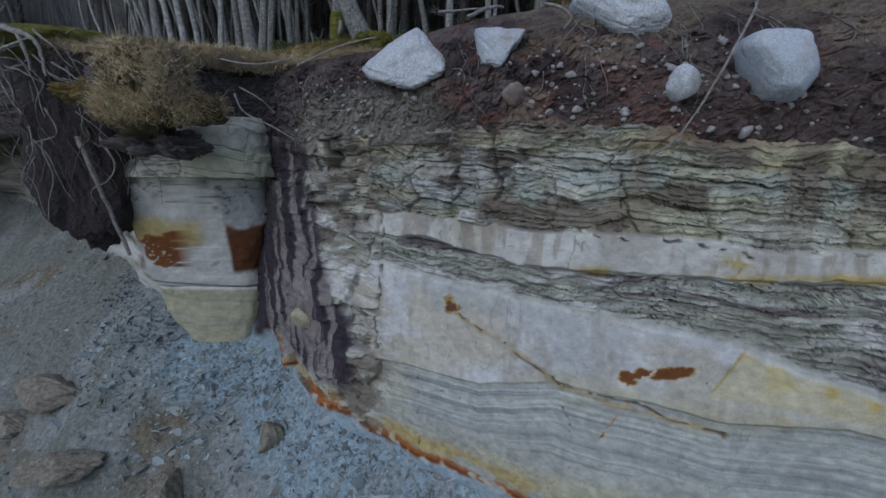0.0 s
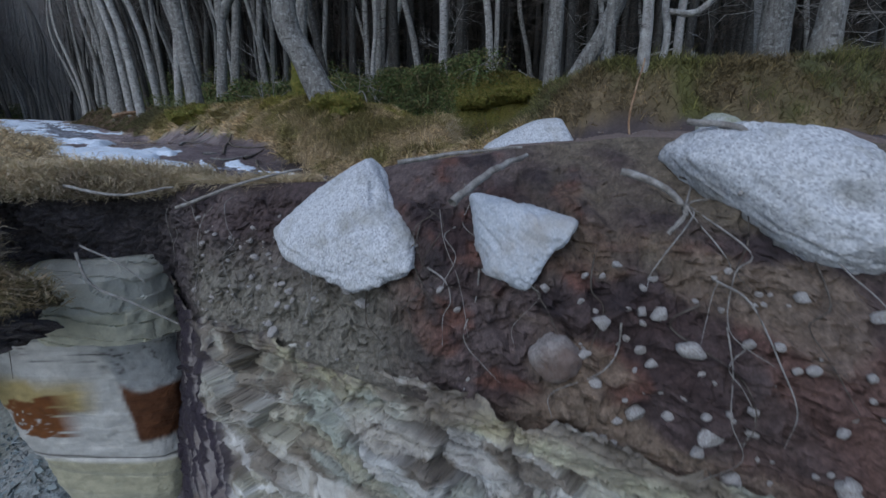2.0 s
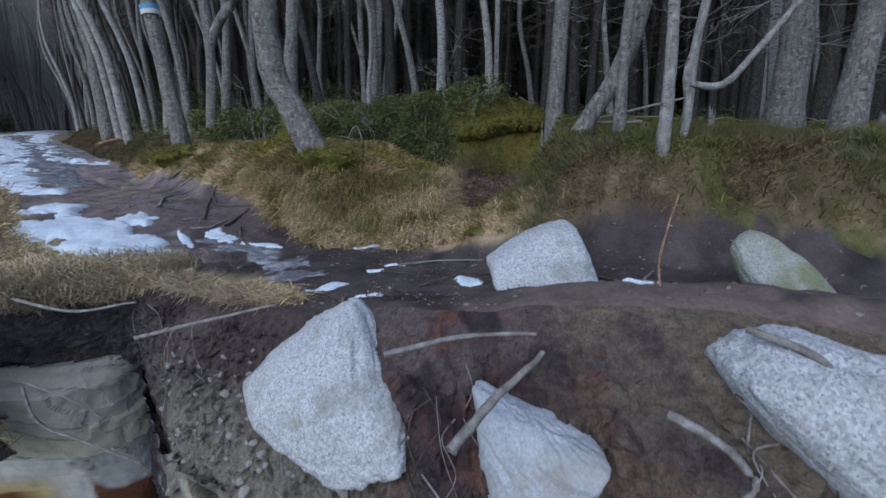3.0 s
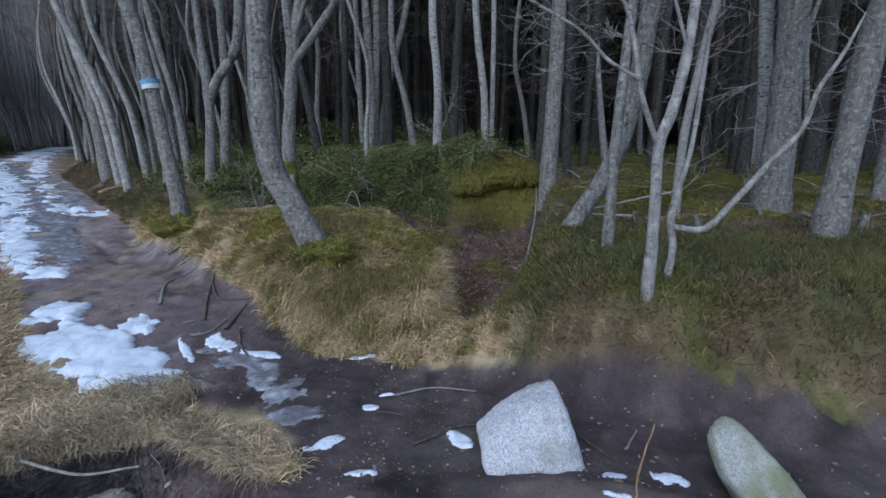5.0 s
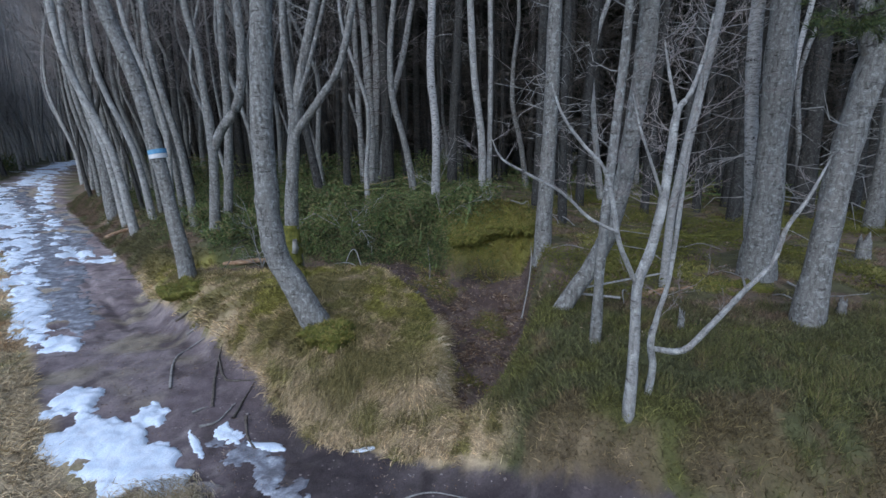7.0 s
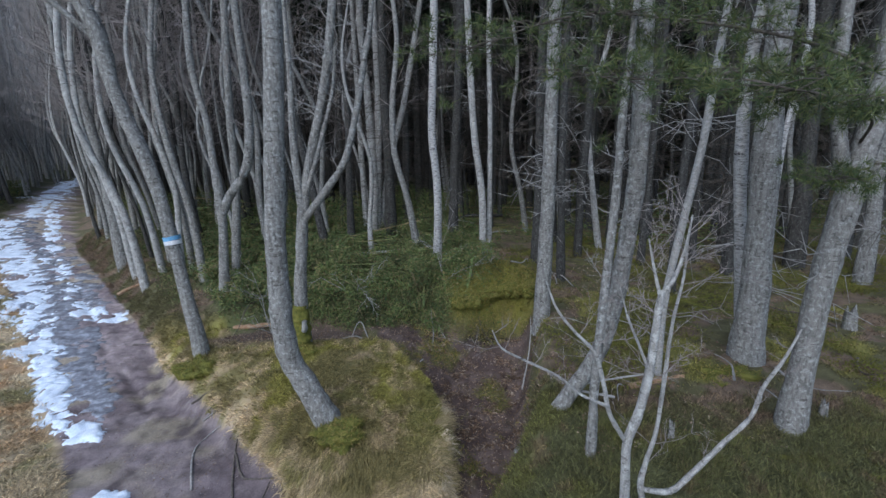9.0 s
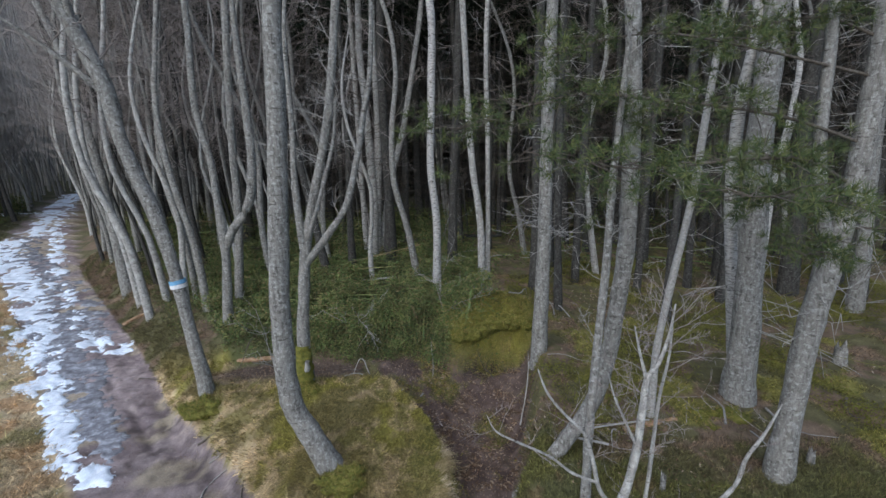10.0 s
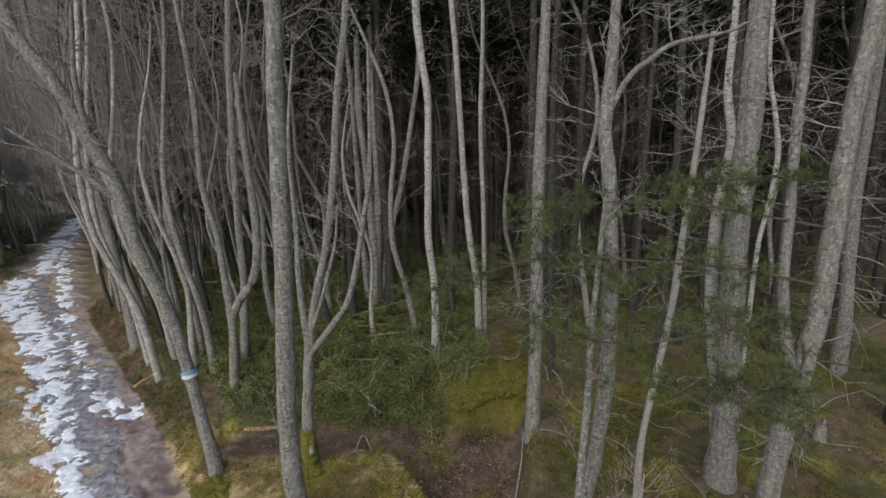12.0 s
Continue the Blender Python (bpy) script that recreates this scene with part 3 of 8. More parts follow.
    c_white = mix(one + np.array([0.52, 0.505, 0.46]), [0.43, 0.40, 0.315], smooth(fbm(x * 1.8, z * 2.5, 4, 67) * 4 + 0.1) * 0.8)
    c_white = mix(c_white, [0.33, 0.29, 0.235], smooth(fbm(x * 7, z * 2.2, 4, 68) * 5 - 0.75) * 0.75)
    line = smooth(band * 6 + 0.1) * smooth(1.2 + s / 0.45) + 0.25 * smooth(band * 6)
    c_str = mix(one + np.array([0.39, 0.40, 0.365]), [0.235, 0.25, 0.25], line * 0.85)
    c_str = mix(c_str, [0.42, 0.40, 0.31], smooth(fbm(x * 1.5, z * 2, 3, 69) * 4 - 0.1) * 0.6)
    c_yel = mix(one + np.array([0.42, 0.40, 0.29]), [0.37, 0.375, 0.33], smooth(fbm(x * 2, z * 3, 3, 65) * 4))
    c = up[..., None] * c_up + white[..., None] * c_white + lam[..., None] * c_lam + lens[..., None] * c_lens + stripe[..., None] * c_str + yel[..., None] * c_yel
    c = c + (1 - np.clip(up + white + lam + lens + stripe + yel, 0, 1))[..., None] * np.array([0.38, 0.38, 0.34])
    c = mix(c, [0.27, 0.335, 0.37], clay)
    c_left = mix(one + np.array([0.37, 0.355, 0.29]), [0.50, 0.49, 0.46], smooth((hb - 0.4) * 4) * smooth((-1.0 - z) / 0.3))
    c = mix(c, c_left * (0.88 + 0.24 * hm)[..., None], left * 0.85 * smooth((z + 2.95) / 0.3))
    joint = np.abs(fbm(x * 5.5 + 0.8 * fbm(x * 2, z * 4, 2, 93), z * 0.9, 4, 94))
    c = mix(c, [0.2, 0.18, 0.16], (white + 0.7 * lens + 0.5 * stripe) * smooth(1 - joint / 0.018) * smooth(fbm(x * 2.4, z * 2.4, 3, 95) * 5 - 0.2) * 0.7)
    c = mix(c, [0.3, 0.26, 0.2], (white + 0.6 * lens) * smooth(fbm(x * 14, z * 2.6, 4, 96) * 6 - 1.7) * 0.6)
    c = mix(c, [0.44, 0.4, 0.3], lens * smooth(fbm(x * 2.6, z * 4.5, 4, 97) * 5 - 0.5) * 0.6)
    # crust of pale lime along the edge of the flakes
    c = mix(c, [0.55, 0.55, 0.53], smooth(1 - np.abs(z - lt - 0.035 - 0.03 * n) / 0.03) * smooth(fbm(x * 3.5, z * 3, 3, 88) * 6 - 0.7) * 0.9)
    # ochre wedge, yellow and rusty streaks
    wx = np.interp(z, [-2.5, -2.1], [1.6, 1.78])
    wedge = smooth((x - wx) / 0.02) * smooth((z + 2.5) / 0.06) * smooth((lt - 0.02 - z) / 0.03)
    c = mix(c, [0.52, 0.47, 0.30], wedge * 0.8)
    c = mix(c, [0.5, 0.37, 0.06], wedge * smooth((z - lt + 0.2 + 0.2 * fbm(x * 5, z * 5, 3, 66)) / 0.09) * smooth(1.0 + 3 * fbm(x * 4, z * 4, 3, 89)))
    c = mix(c, [0.38, 0.27, 0.07], smooth(1 - np.abs(x - wx - 0.012) / 0.016) * smooth((z + 2.45) / 0.05) * smooth((-2.1 - z) / 0.05) * 0.75)
    c = mix(c, [0.43, 0.32, 0.09], smooth(1 - np.abs(z - wb - 0.02 - 0.02 * n) / 0.055) * smooth((x - 0.75) / 0.2) * smooth(fbm(x * 3.5, z * 5, 4, 67) * 5 + 0.1) * 0.9)
    c = mix(c, [0.40, 0.31, 0.11], smooth(1 - np.hypot((x - 1.68) / 0.16, (z + 1.58) / 0.08)) * smooth(fine * 4 + 0.8))
    c = mix(c, [0.47, 0.38, 0.20], smooth(1 - np.abs(z - lb - 0.06) / 0.10) * smooth((x - 1.0) / 0.4) * smooth(fbm(x * 4, z * 7, 3, 68) * 4 + 0.5) * 0.85)
    c = mix(c, [0.34, 0.24, 0.09], smooth(1.3 - np.minimum(line_gap(x, z, 0.02, -2.22, 0.8, -2.62, 0.04, 61), line_gap(x, z, 0.8, -2.62, 1.75, -2.72, 0.04, 62)) / 0.028) * 0.65)
    rag = fbm(x * 16, z * 16, 4, 69)
    tilt = 0.22 * (x - 1.32)
    spot = 1 - (np.abs((x - 1.215) / 0.08) ** 2.5 + np.abs((z + 2.39 - tilt) / 0.055) ** 2.5)
    spot = np.maximum(spot, 1 - (np.abs((x - 1.40) / 0.105) ** 2.5 + np.abs((z + 2.375 - 1.3 * tilt) / 0.042) ** 2.5))
    spot = np.where(np.abs(x - 1.295 - 0.5 * (z + 2.38) - 0.05 * rag) < 0.008, -1.0, spot)
    seep = 1 - np.hypot((x + 0.0) / 0.06, (z + 2.19) / 0.045)
    c = mix(c, [0.38, 0.23, 0.05], smooth((spot + 2.4 * rag + 0.35) * 3) * 0.9)
    c = mix(c, [0.36, 0.22, 0.06], smooth((seep + 3.0 * rag) * 3) * 0.9)
    c = mix(c, [0.16, 0.06, 0.02], smooth((spot + 2.2 * rag - 0.12) * 4))
    c = mix(c, [0.12, 0.06, 0.03], smooth((seep + 3.0 * rag - 0.75) * 4))
    c = mix(c, [0.42, 0.30, 0.08], smooth(1 - np.abs(z - rl - 0.14) / 0.15) * 0.75 * smooth(fbm(x * 4, z * 4, 4, 66) * 4 + 0.4))
    c = mix(c, [0.31, 0.115, 0.03], smooth(1.3 - np.abs(z - rl - 0.02) / (0.07 + 0.045 * vnoise(x * 4, 3, 65))) * smooth((x + 2.7) / 0.2) * smooth(rag * 4 + 1.1))
    c = mix(c, [0.13, 0.045, 0.02], smooth(1 - np.abs(z - rl - 0.0) / 0.04) * smooth((x + 2.7) / 0.2) * smooth(rag * 5 + 0.2))
    # damp runs below the soil, soil in the joints, purple-black wash in the recess
    run = smooth((z + 1.85) / 0.7) * smooth(fbm(x * 3.6, z * 0.6, 4, 70) * 5 - 0.75)
    c = mix(c, [0.205, 0.165, 0.12], run * 0.7)
    c = mix(c, [0.17, 0.125, 0.07], smooth(1.2 - np.hypot((x - 0.3 - 0.05 * n) / 0.17, (z + 1.38) / 0.2) + 0.9 * n) * 0.6)
    smear = np.clip(up + left, 0, 1) * smooth(fbm(x * 3.0, z * 5, 5, 79) * 5 - 0.5)
    c = mix(c, [0.15, 0.125, 0.095], smear * 0.85)
    c = mix(c, [0.22, 0.12, 0.06], smooth((z + 0.95) / 0.13) * smooth((x - 0.2) / 0.2) * smooth(fbm(x * 3, z * 5, 3, 71) * 4 + 0.3) * 0.8)
    sway = 0.10 * fbm(x * 2, z * 1.2, 3, 76)
    streak = fbm(u * 12 + 4 * sway, z * 1.1, 5, 73)
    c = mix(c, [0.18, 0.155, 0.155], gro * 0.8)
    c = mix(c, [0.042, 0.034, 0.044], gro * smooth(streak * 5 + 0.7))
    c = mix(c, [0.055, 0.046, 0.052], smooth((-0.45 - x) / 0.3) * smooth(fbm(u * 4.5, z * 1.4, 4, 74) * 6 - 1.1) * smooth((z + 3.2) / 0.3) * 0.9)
    dark = crack + up * (0.55 * seam_f + (0.35 + 0.45 * tame) * crack_b + 0.35 * crack_m * some + 0.7 * seam_a + 0.35 * crumble * smooth(1 - es / 0.12)) + lam * (0.6 * seam_f + 0.35 * crack_m) + left * (0.6 * crack_b + 0.3 * crack_m) + white * 0.25 * nick
    c = mix(c, [0.07, 0.06, 0.055], np.clip(dark, 0, 1) * 0.8)
    till = smooth((z - rock_top(x) + 0.2 + 0.3 * fbm(x * 3.1, z * 3.1, 4, 92)) / 0.16)
    c = mix(c, [0.19, 0.165, 0.135], till * (0.5 + 0.4 * smooth(0.4 - x)) * smooth(rag * 5 + 0.9))
    d = d + gro * 0.06 * streak
    speck = fbm(x * 30, z * 34, 2, 81) + 0.8 * np.minimum(fbm(x * 19, z * 25, 3, 84) + 0.12, 0)
    c = c * (1.14 + (0.34 - 0.14 * (white + lens) - 0.05 * stripe)[..., None] * speck[..., None] + 0.14 * fbm(x * 1.3, z * 1.8, 4, 77)[..., None] + 0.12 * n[..., None])
    return d, np.clip(c, 0, 1)


def face_sheet(xs, vs, name, label):
    x = np.broadcast_to(xs[:, None], (len(xs), len(vs)))
    low = scree_top(x) - 0.7
    z = low + (rock_top(x) + 0.06 * fbm(x * 4, x * 0, 3, 80) + 0.045 * fbm(x * 17, x * 0, 4, 88) - low) * vs[None, :]
    d, c = rock_relief_and_tint(x, z)
    close = smooth((z - rock_top(x) + 0.16) / 0.12)
    d = d * (1 - 0.35 * close) + 0.03 * close
    slope = np.gradient(face_y(xs + 0 * xs), xs)[:, None]
    nrm = np.sqrt(1 + slope ** 2)
    px, py = x + d * slope / nrm, face_y(x) - d / nrm
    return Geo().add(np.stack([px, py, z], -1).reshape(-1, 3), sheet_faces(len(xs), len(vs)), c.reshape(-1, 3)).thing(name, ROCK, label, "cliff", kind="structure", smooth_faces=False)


XS = graded(-300, 300, -2.9, 3.0, 0.009, 1.12)
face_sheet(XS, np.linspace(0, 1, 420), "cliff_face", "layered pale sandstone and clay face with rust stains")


# soil bank between rock and turf
def soil_pos(x, v):
    """Place of the soil's surface at x, from the rock's top (v 0) to the turf's edge (v 1)."""
    yc = crest_y(x) + 0.05 * fbm(x * 4, x * 0, 3, 91)
    yf = np.where(x < -2.0, np.minimum(face_y(x), np.interp(x, [-5.2, -4.4, -3.9, -2.5, -2.0], [4.0, 2.5, 2.05, 2.05, 2.1])), face_y(x))
    zt, zb = ground_z(x, yc), rock_top(x) - 0.11
    over = smooth((-1.9 - x) / 0.4)
    y = yf + 0.02 + (yc - yf - 0.02) * v ** (1.5 - 0.6 * over + 1.4 * smooth((x + 0.9) / 0.8))
    z = zb + (zt - zb) * v
    edge = np.sin(np.pi * np.clip(v, 0, 1)) ** 0.5
    lumps = 0.10 * fbm(x * 3.2, z * 3.2, 4, 92) + 0.07 * fbm(x * 9, z * 10, 5, 95) + 0.04 * np.abs(vnoise(x * 21, z * 23, 97)) + 0.03 * np.abs(vnoise(x * 47, z * 50, 94))
    c1, e1, _ = chunks(x + 0.03 * fbm(x * 9, z * 9, 2, 85), z + 0.3 * y, 0.13, 0.10, 241, 0.9)
    c2, e2, _ = chunks(x, z + 0.3 * y, 0.045, 0.038, 251, 0.9)
    lumps = lumps + 0.008 * c1 + 0.008 * c2 + 0.012 * np.abs(vnoise(x * 90, z * 95, 86))
    return y - edge * lumps - edge * 0.04 * over, z + edge * 0.03 * vnoise(x * 15, z * 15 + x * 7, 98)


def soil_sheet():
    xs = graded(-300, 300, -4.6, 3.0, 0.014, 1.15)
    vs = np.linspace(0, 1, 100)
    x, v = np.broadcast_arrays(xs[:, None], vs[None, :])
    y, z = soil_pos(x, v)
    c = np.zeros(x.shape + (3,)) + np.array([0.085, 0.062, 0.06])
    c = mix(c, [0.135, 0.105, 0.10], smooth(fbm(x * 3.1, z * 3.4, 4, 90) * 4 - 0.1) * 0.8)
    c = mix(c, [0.135, 0.066, 0.05], smooth(fbm(x * 4, z * 5, 5, 96) * 6 - 0.2) * smooth((x + 0.35) / 0.3) * 0.9)
    c = mix(c, [0.145, 0.085, 0.055], smooth((0.12 - v + 0.2 * fbm(x * 3, z * 6, 4, 93)) / 0.1) * smooth((x - 0.1) / 0.3) * 0.85)
    c = mix(c, [0.035, 0.027, 0.03], smooth(fbm(x * 5, z * 6, 4, 89) * 5 - 0.7) * 0.8)
    c = mix(c, [0.22, 0.17, 0.125], smooth(fbm(x * 2.3, z * 3.4, 4, 100) * 6 - 0.3) * smooth((x - 0.1) / 0.3) * 0.8)
    c = mix(c, [0.055, 0.035, 0.033], smooth(fbm(x * 2.6, z * 4, 4, 84) * 5 + 0.4) * smooth((x - 0.2) / 0.3) * smooth((0.62 - v) / 0.2) * 0.75)
    c = mix(c, [0.165, 0.128, 0.118], 0.6 * smooth((x - 0.7 + 0.3 * fbm(x * 3, z * 3, 3, 88)) / 0.3) * smooth((0.75 - v) / 0.3) * 0.6)
    c = mix(c, [0.175, 0.145, 0.105], smooth((v - 0.6 + 0.6 * fbm(x * 3, z * 4, 4, 97)) / 0.2) * smooth((x - 0.2) / 0.4) * 0.8)
    c = mix(c, [0.21, 0.195, 0.16], smooth((0.1 - x) / 0.5) * smooth((x + 1.9) / 0.3) * smooth((0.75 - v) / 0.4))
    c = mix(c, [0.115, 0.098, 0.098], smooth((-1.5 - x + 0.2 * fbm(x * 3, z * 3, 3, 98)) / 0.4))
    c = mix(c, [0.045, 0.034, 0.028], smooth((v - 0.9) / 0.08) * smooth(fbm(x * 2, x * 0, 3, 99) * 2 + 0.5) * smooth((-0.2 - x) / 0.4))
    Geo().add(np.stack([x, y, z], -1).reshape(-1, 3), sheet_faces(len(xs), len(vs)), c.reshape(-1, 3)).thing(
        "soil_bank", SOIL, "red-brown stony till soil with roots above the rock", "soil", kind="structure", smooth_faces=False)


soil_sheet()


# the land on top, one sheet to the horizon
def trail_left(x):
    return np.interp(x, [-60, -32, -26.8, -22.6, -18.1, -16.3, -14.5, -12.9, -10.7, -8.5, -7.8, -6.2, -4.65, -3.65, -3.1, -2.43, -1.8, -1.05, -0.7],
                     [107, 43.5, 32.0, 24.7, 17.8, 15.3, 13.4, 12.1, 10.0, 8.0, 7.25, 5.6, 4.1, 3.05, 2.58, 2.25, 2.12, 1.92, 1.4])


def trail_right(x):
    """Where the mud ends on the landward side; it reaches a little up the bank."""
    return np.interp(x, [-60, -32, -26.3, -22.4, -15.9, -11.2, -8.0, -5.7, -4.3, -3.45, -2.5, -1.83, -1.44, -1.03, -0.6, -0.3, 0.06, 0.56, 1.05, 1.39, 1.66, 2.05, 2.44, 12, 60],
                     [109, 45, 33, 27.7, 18.7, 13.0, 9.8, 7.5, 5.9, 5.1, 4.27, 3.72, 3.38, 3.03, 2.88, 2.75, 2.6, 2.39, 2.01, 1.87, 1.77, 1.63, 1.51, 0.55, -7])


def trail_mask(x, y):
    a = smooth((trail_right(x) + 0.03 + 0.05 * fbm(x * 2.3, y * 2.3, 3, 101) + 0.07 * fbm(x * 11, y * 11, 3, 106) - y) / 0.07)
    b = smooth((y - trail_left(x) + 0.14 * fbm(x * 3, y * 3, 3, 104)) / 0.16)
    return a * np.where(x > -0.8, 1.0, b)


def swale(x, y):
    """The bare, leaf-strewn hollow behind the mound."""
    return np.exp(-((y - 6.65) / 0.62) ** 4) * smooth((0.9 - x) / 0.5) * smooth((x + 4.6) / 1.0)


def cover_colour(x, y):
    """Colour of the plants by place: straw beside the trail, olive mound, heather bank, moss, bilberry."""
    tr, tl = y - trail_right(x), trail_left(x) - y
    n0, n1, n2, n3 = fbm(x * 0.7, y * 0.7, 3, 301), fbm(x * 1.5, y * 1.5, 4, 305), fbm(x * 3.6 + 7, y * 3.6, 4, 309), fbm(x * 9, y * 9, 3, 313)
    c = np.zeros(np.shape(x) + (3,)) + np.array([0.22, 0.185, 0.075])
    c = mix(c, [0.26, 0.235, 0.06], smooth(n1 * 4 + 0.1))
    c = mix(c, [0.48, 0.36, 0.21], smooth(n2 * 5 + 0.1) * 0.8)
    front = smooth((0.5 - tr + 0.5 * n2) / 0.4)
    c = mix(c, [0.58, 0.45, 0.28], np.maximum(front, smooth((3.75 - y + 0.8 * n1) / 0.4) * smooth((x + 1.8) / 0.5)) * smooth(n3 * 3 + 1.0) * 0.95)
    c = mix(c, [0.19, 0.18, 0.05], smooth(n2 * 6 - 1.2) * 0.8)
    rim = smooth((x + 0.45 - 0.3 * n1) / 0.3) * smooth((y - 3.6) / 0.4)
    c = mix(c, [0.19, 0.185, 0.05], rim * 0.6)
    bank = smooth((x - 0.25 + 0.3 * n1) / 0.4)
    h = np.zeros(c.shape) + np.array([0.11, 0.112, 0.048])
    h = mix(h, [0.145, 0.142, 0.04], smooth(n1 * 5 - 0.3) * 0.6)
    h = mix(h, [0.15, 0.112, 0.062], smooth(n2 * 5 - 0.6) * 0.8)
    h = mix(h, [0.17, 0.13, 0.075], smooth((0.2 - tr + 0.3 * n1) / 0.16) * smooth(n2 * 4 + 0.7) * 0.85)
    h = mix(h, [0.3, 0.23, 0.14], smooth((0.16 - tr + 0.25 * n2) / 0.14) * smooth(n3 * 5 - 0.5) * 0.8)
    c = mix(c, h, bank)
    wood = smooth((y - np.interp(x, [-4, -1, 0.5, 2.0, 3.5, 8], [7.0, 6.4, 5.2, 3.7, 3.3, 2.8]) + 0.6 * n0) / 0.5)
    f = np.zeros(c.shape) + np.array([0.125, 0.115, 0.055])
    f = mix(f, [0.22, 0.205, 0.055], smooth(n1 * 5 - 0.25) * smooth((x - 0.8) / 0.6) * 0.85)
    f = mix(f, [0.2, 0.14, 0.1], smooth(n2 * 5 + 0.05) * 0.85)
    c = mix(c, f, wood)
    under = smooth((y - np.where(x < -3.0, bank_foot(x) + 1.9, lip_y(x) - 0.05)) / 0.2)
    c = mix(c, [0.075, 0.09, 0.034], under * smooth((1.0 - x + 0.5 * n1) / 0.5) * 0.85)
    c = mix(c, [0.25, 0.235, 0.045], under * np.exp(-((x - 1.05 + 0.5 * n2) / 0.75) ** 4 - ((y - 7.6) / 0.8) ** 4) * 0.9)
    c = mix(c, [0.14, 0.1, 0.085], swale(x, y) * smooth((lip_y(x) - 0.02 - y) / 0.15) * 0.9)
    sea = np.where(x < -0.6, smooth((tl + 0.15) / 0.2), 0.0)
    g = np.zeros(c.shape) + np.array([0.52, 0.42, 0.27])
    g = mix(g, [0.30, 0.27, 0.13], smooth(n1 * 5 - 0.3) * 0.85)
    g = mix(g, [0.47, 0.30, 0.16], smooth(n2 * 4 + 0.1) * smooth((-4.0 - x) / 2.0) * 0.8)
    g = mix(g, [0.10, 0.10, 0.05], smooth((np.hypot(x, y) - 24 + 4 * n0) / 3))
    return mix(c, g, sea)


def land_z(x, y):
    """Ground with its hummocks; footprints and a rut in the mud."""
    t = trail_mask(x, y)
    mid = 0.5 * (trail_left(x) + trail_right(x)) + 0.35
    rut = np.exp(-((y - mid + 0.25 * fbm(x * 1.2, y * 0.3, 3, 121)) / 0.12) ** 2) * smooth((-3.6 - x) / 0.8) * smooth(fbm(x * 1.1, y * 1.1, 3, 122) * 4 + 0.9)
    wild = 0.07 * fbm(x * 0.9, y * 0.9, 4, 111) + 0.045 * fbm(x * 2.4, y * 2.4, 3, 113) + 0.035 * fbm(x * 5, y * 5, 3, 115)
    wild = wild + gully_mask(x, y) * (0.05 * fbm(x * 3.3, y * 3.3, 3, 116) + 0.05 * fbm(x * 8, y * 8, 3, 117))
    brink = smooth((crest_y(x) + 0.55 - y) / 0.4) * smooth(x / 0.3) * smooth((2.2 - x) / 0.5)
    t = t * (1 - 0.8 * brink)
    wild = wild + brink * (0.06 * fbm(x * 6, y * 6, 4, 123) + 0.03 * fbm(x * 17, y * 17, 3, 124))
    edge = smooth((y - crest_y(x) - 0.05 * fbm(x * 4, x * 0, 3, 91)) / 0.15)
    return ground_z(x, y) + edge * ((1 - t) * wild + t * (0.03 * fbm(x * 2.5, y * 2.5, 4, 118) + 0.03 * fbm(x * 7, y * 7, 3, 119) - 0.05 * rut))


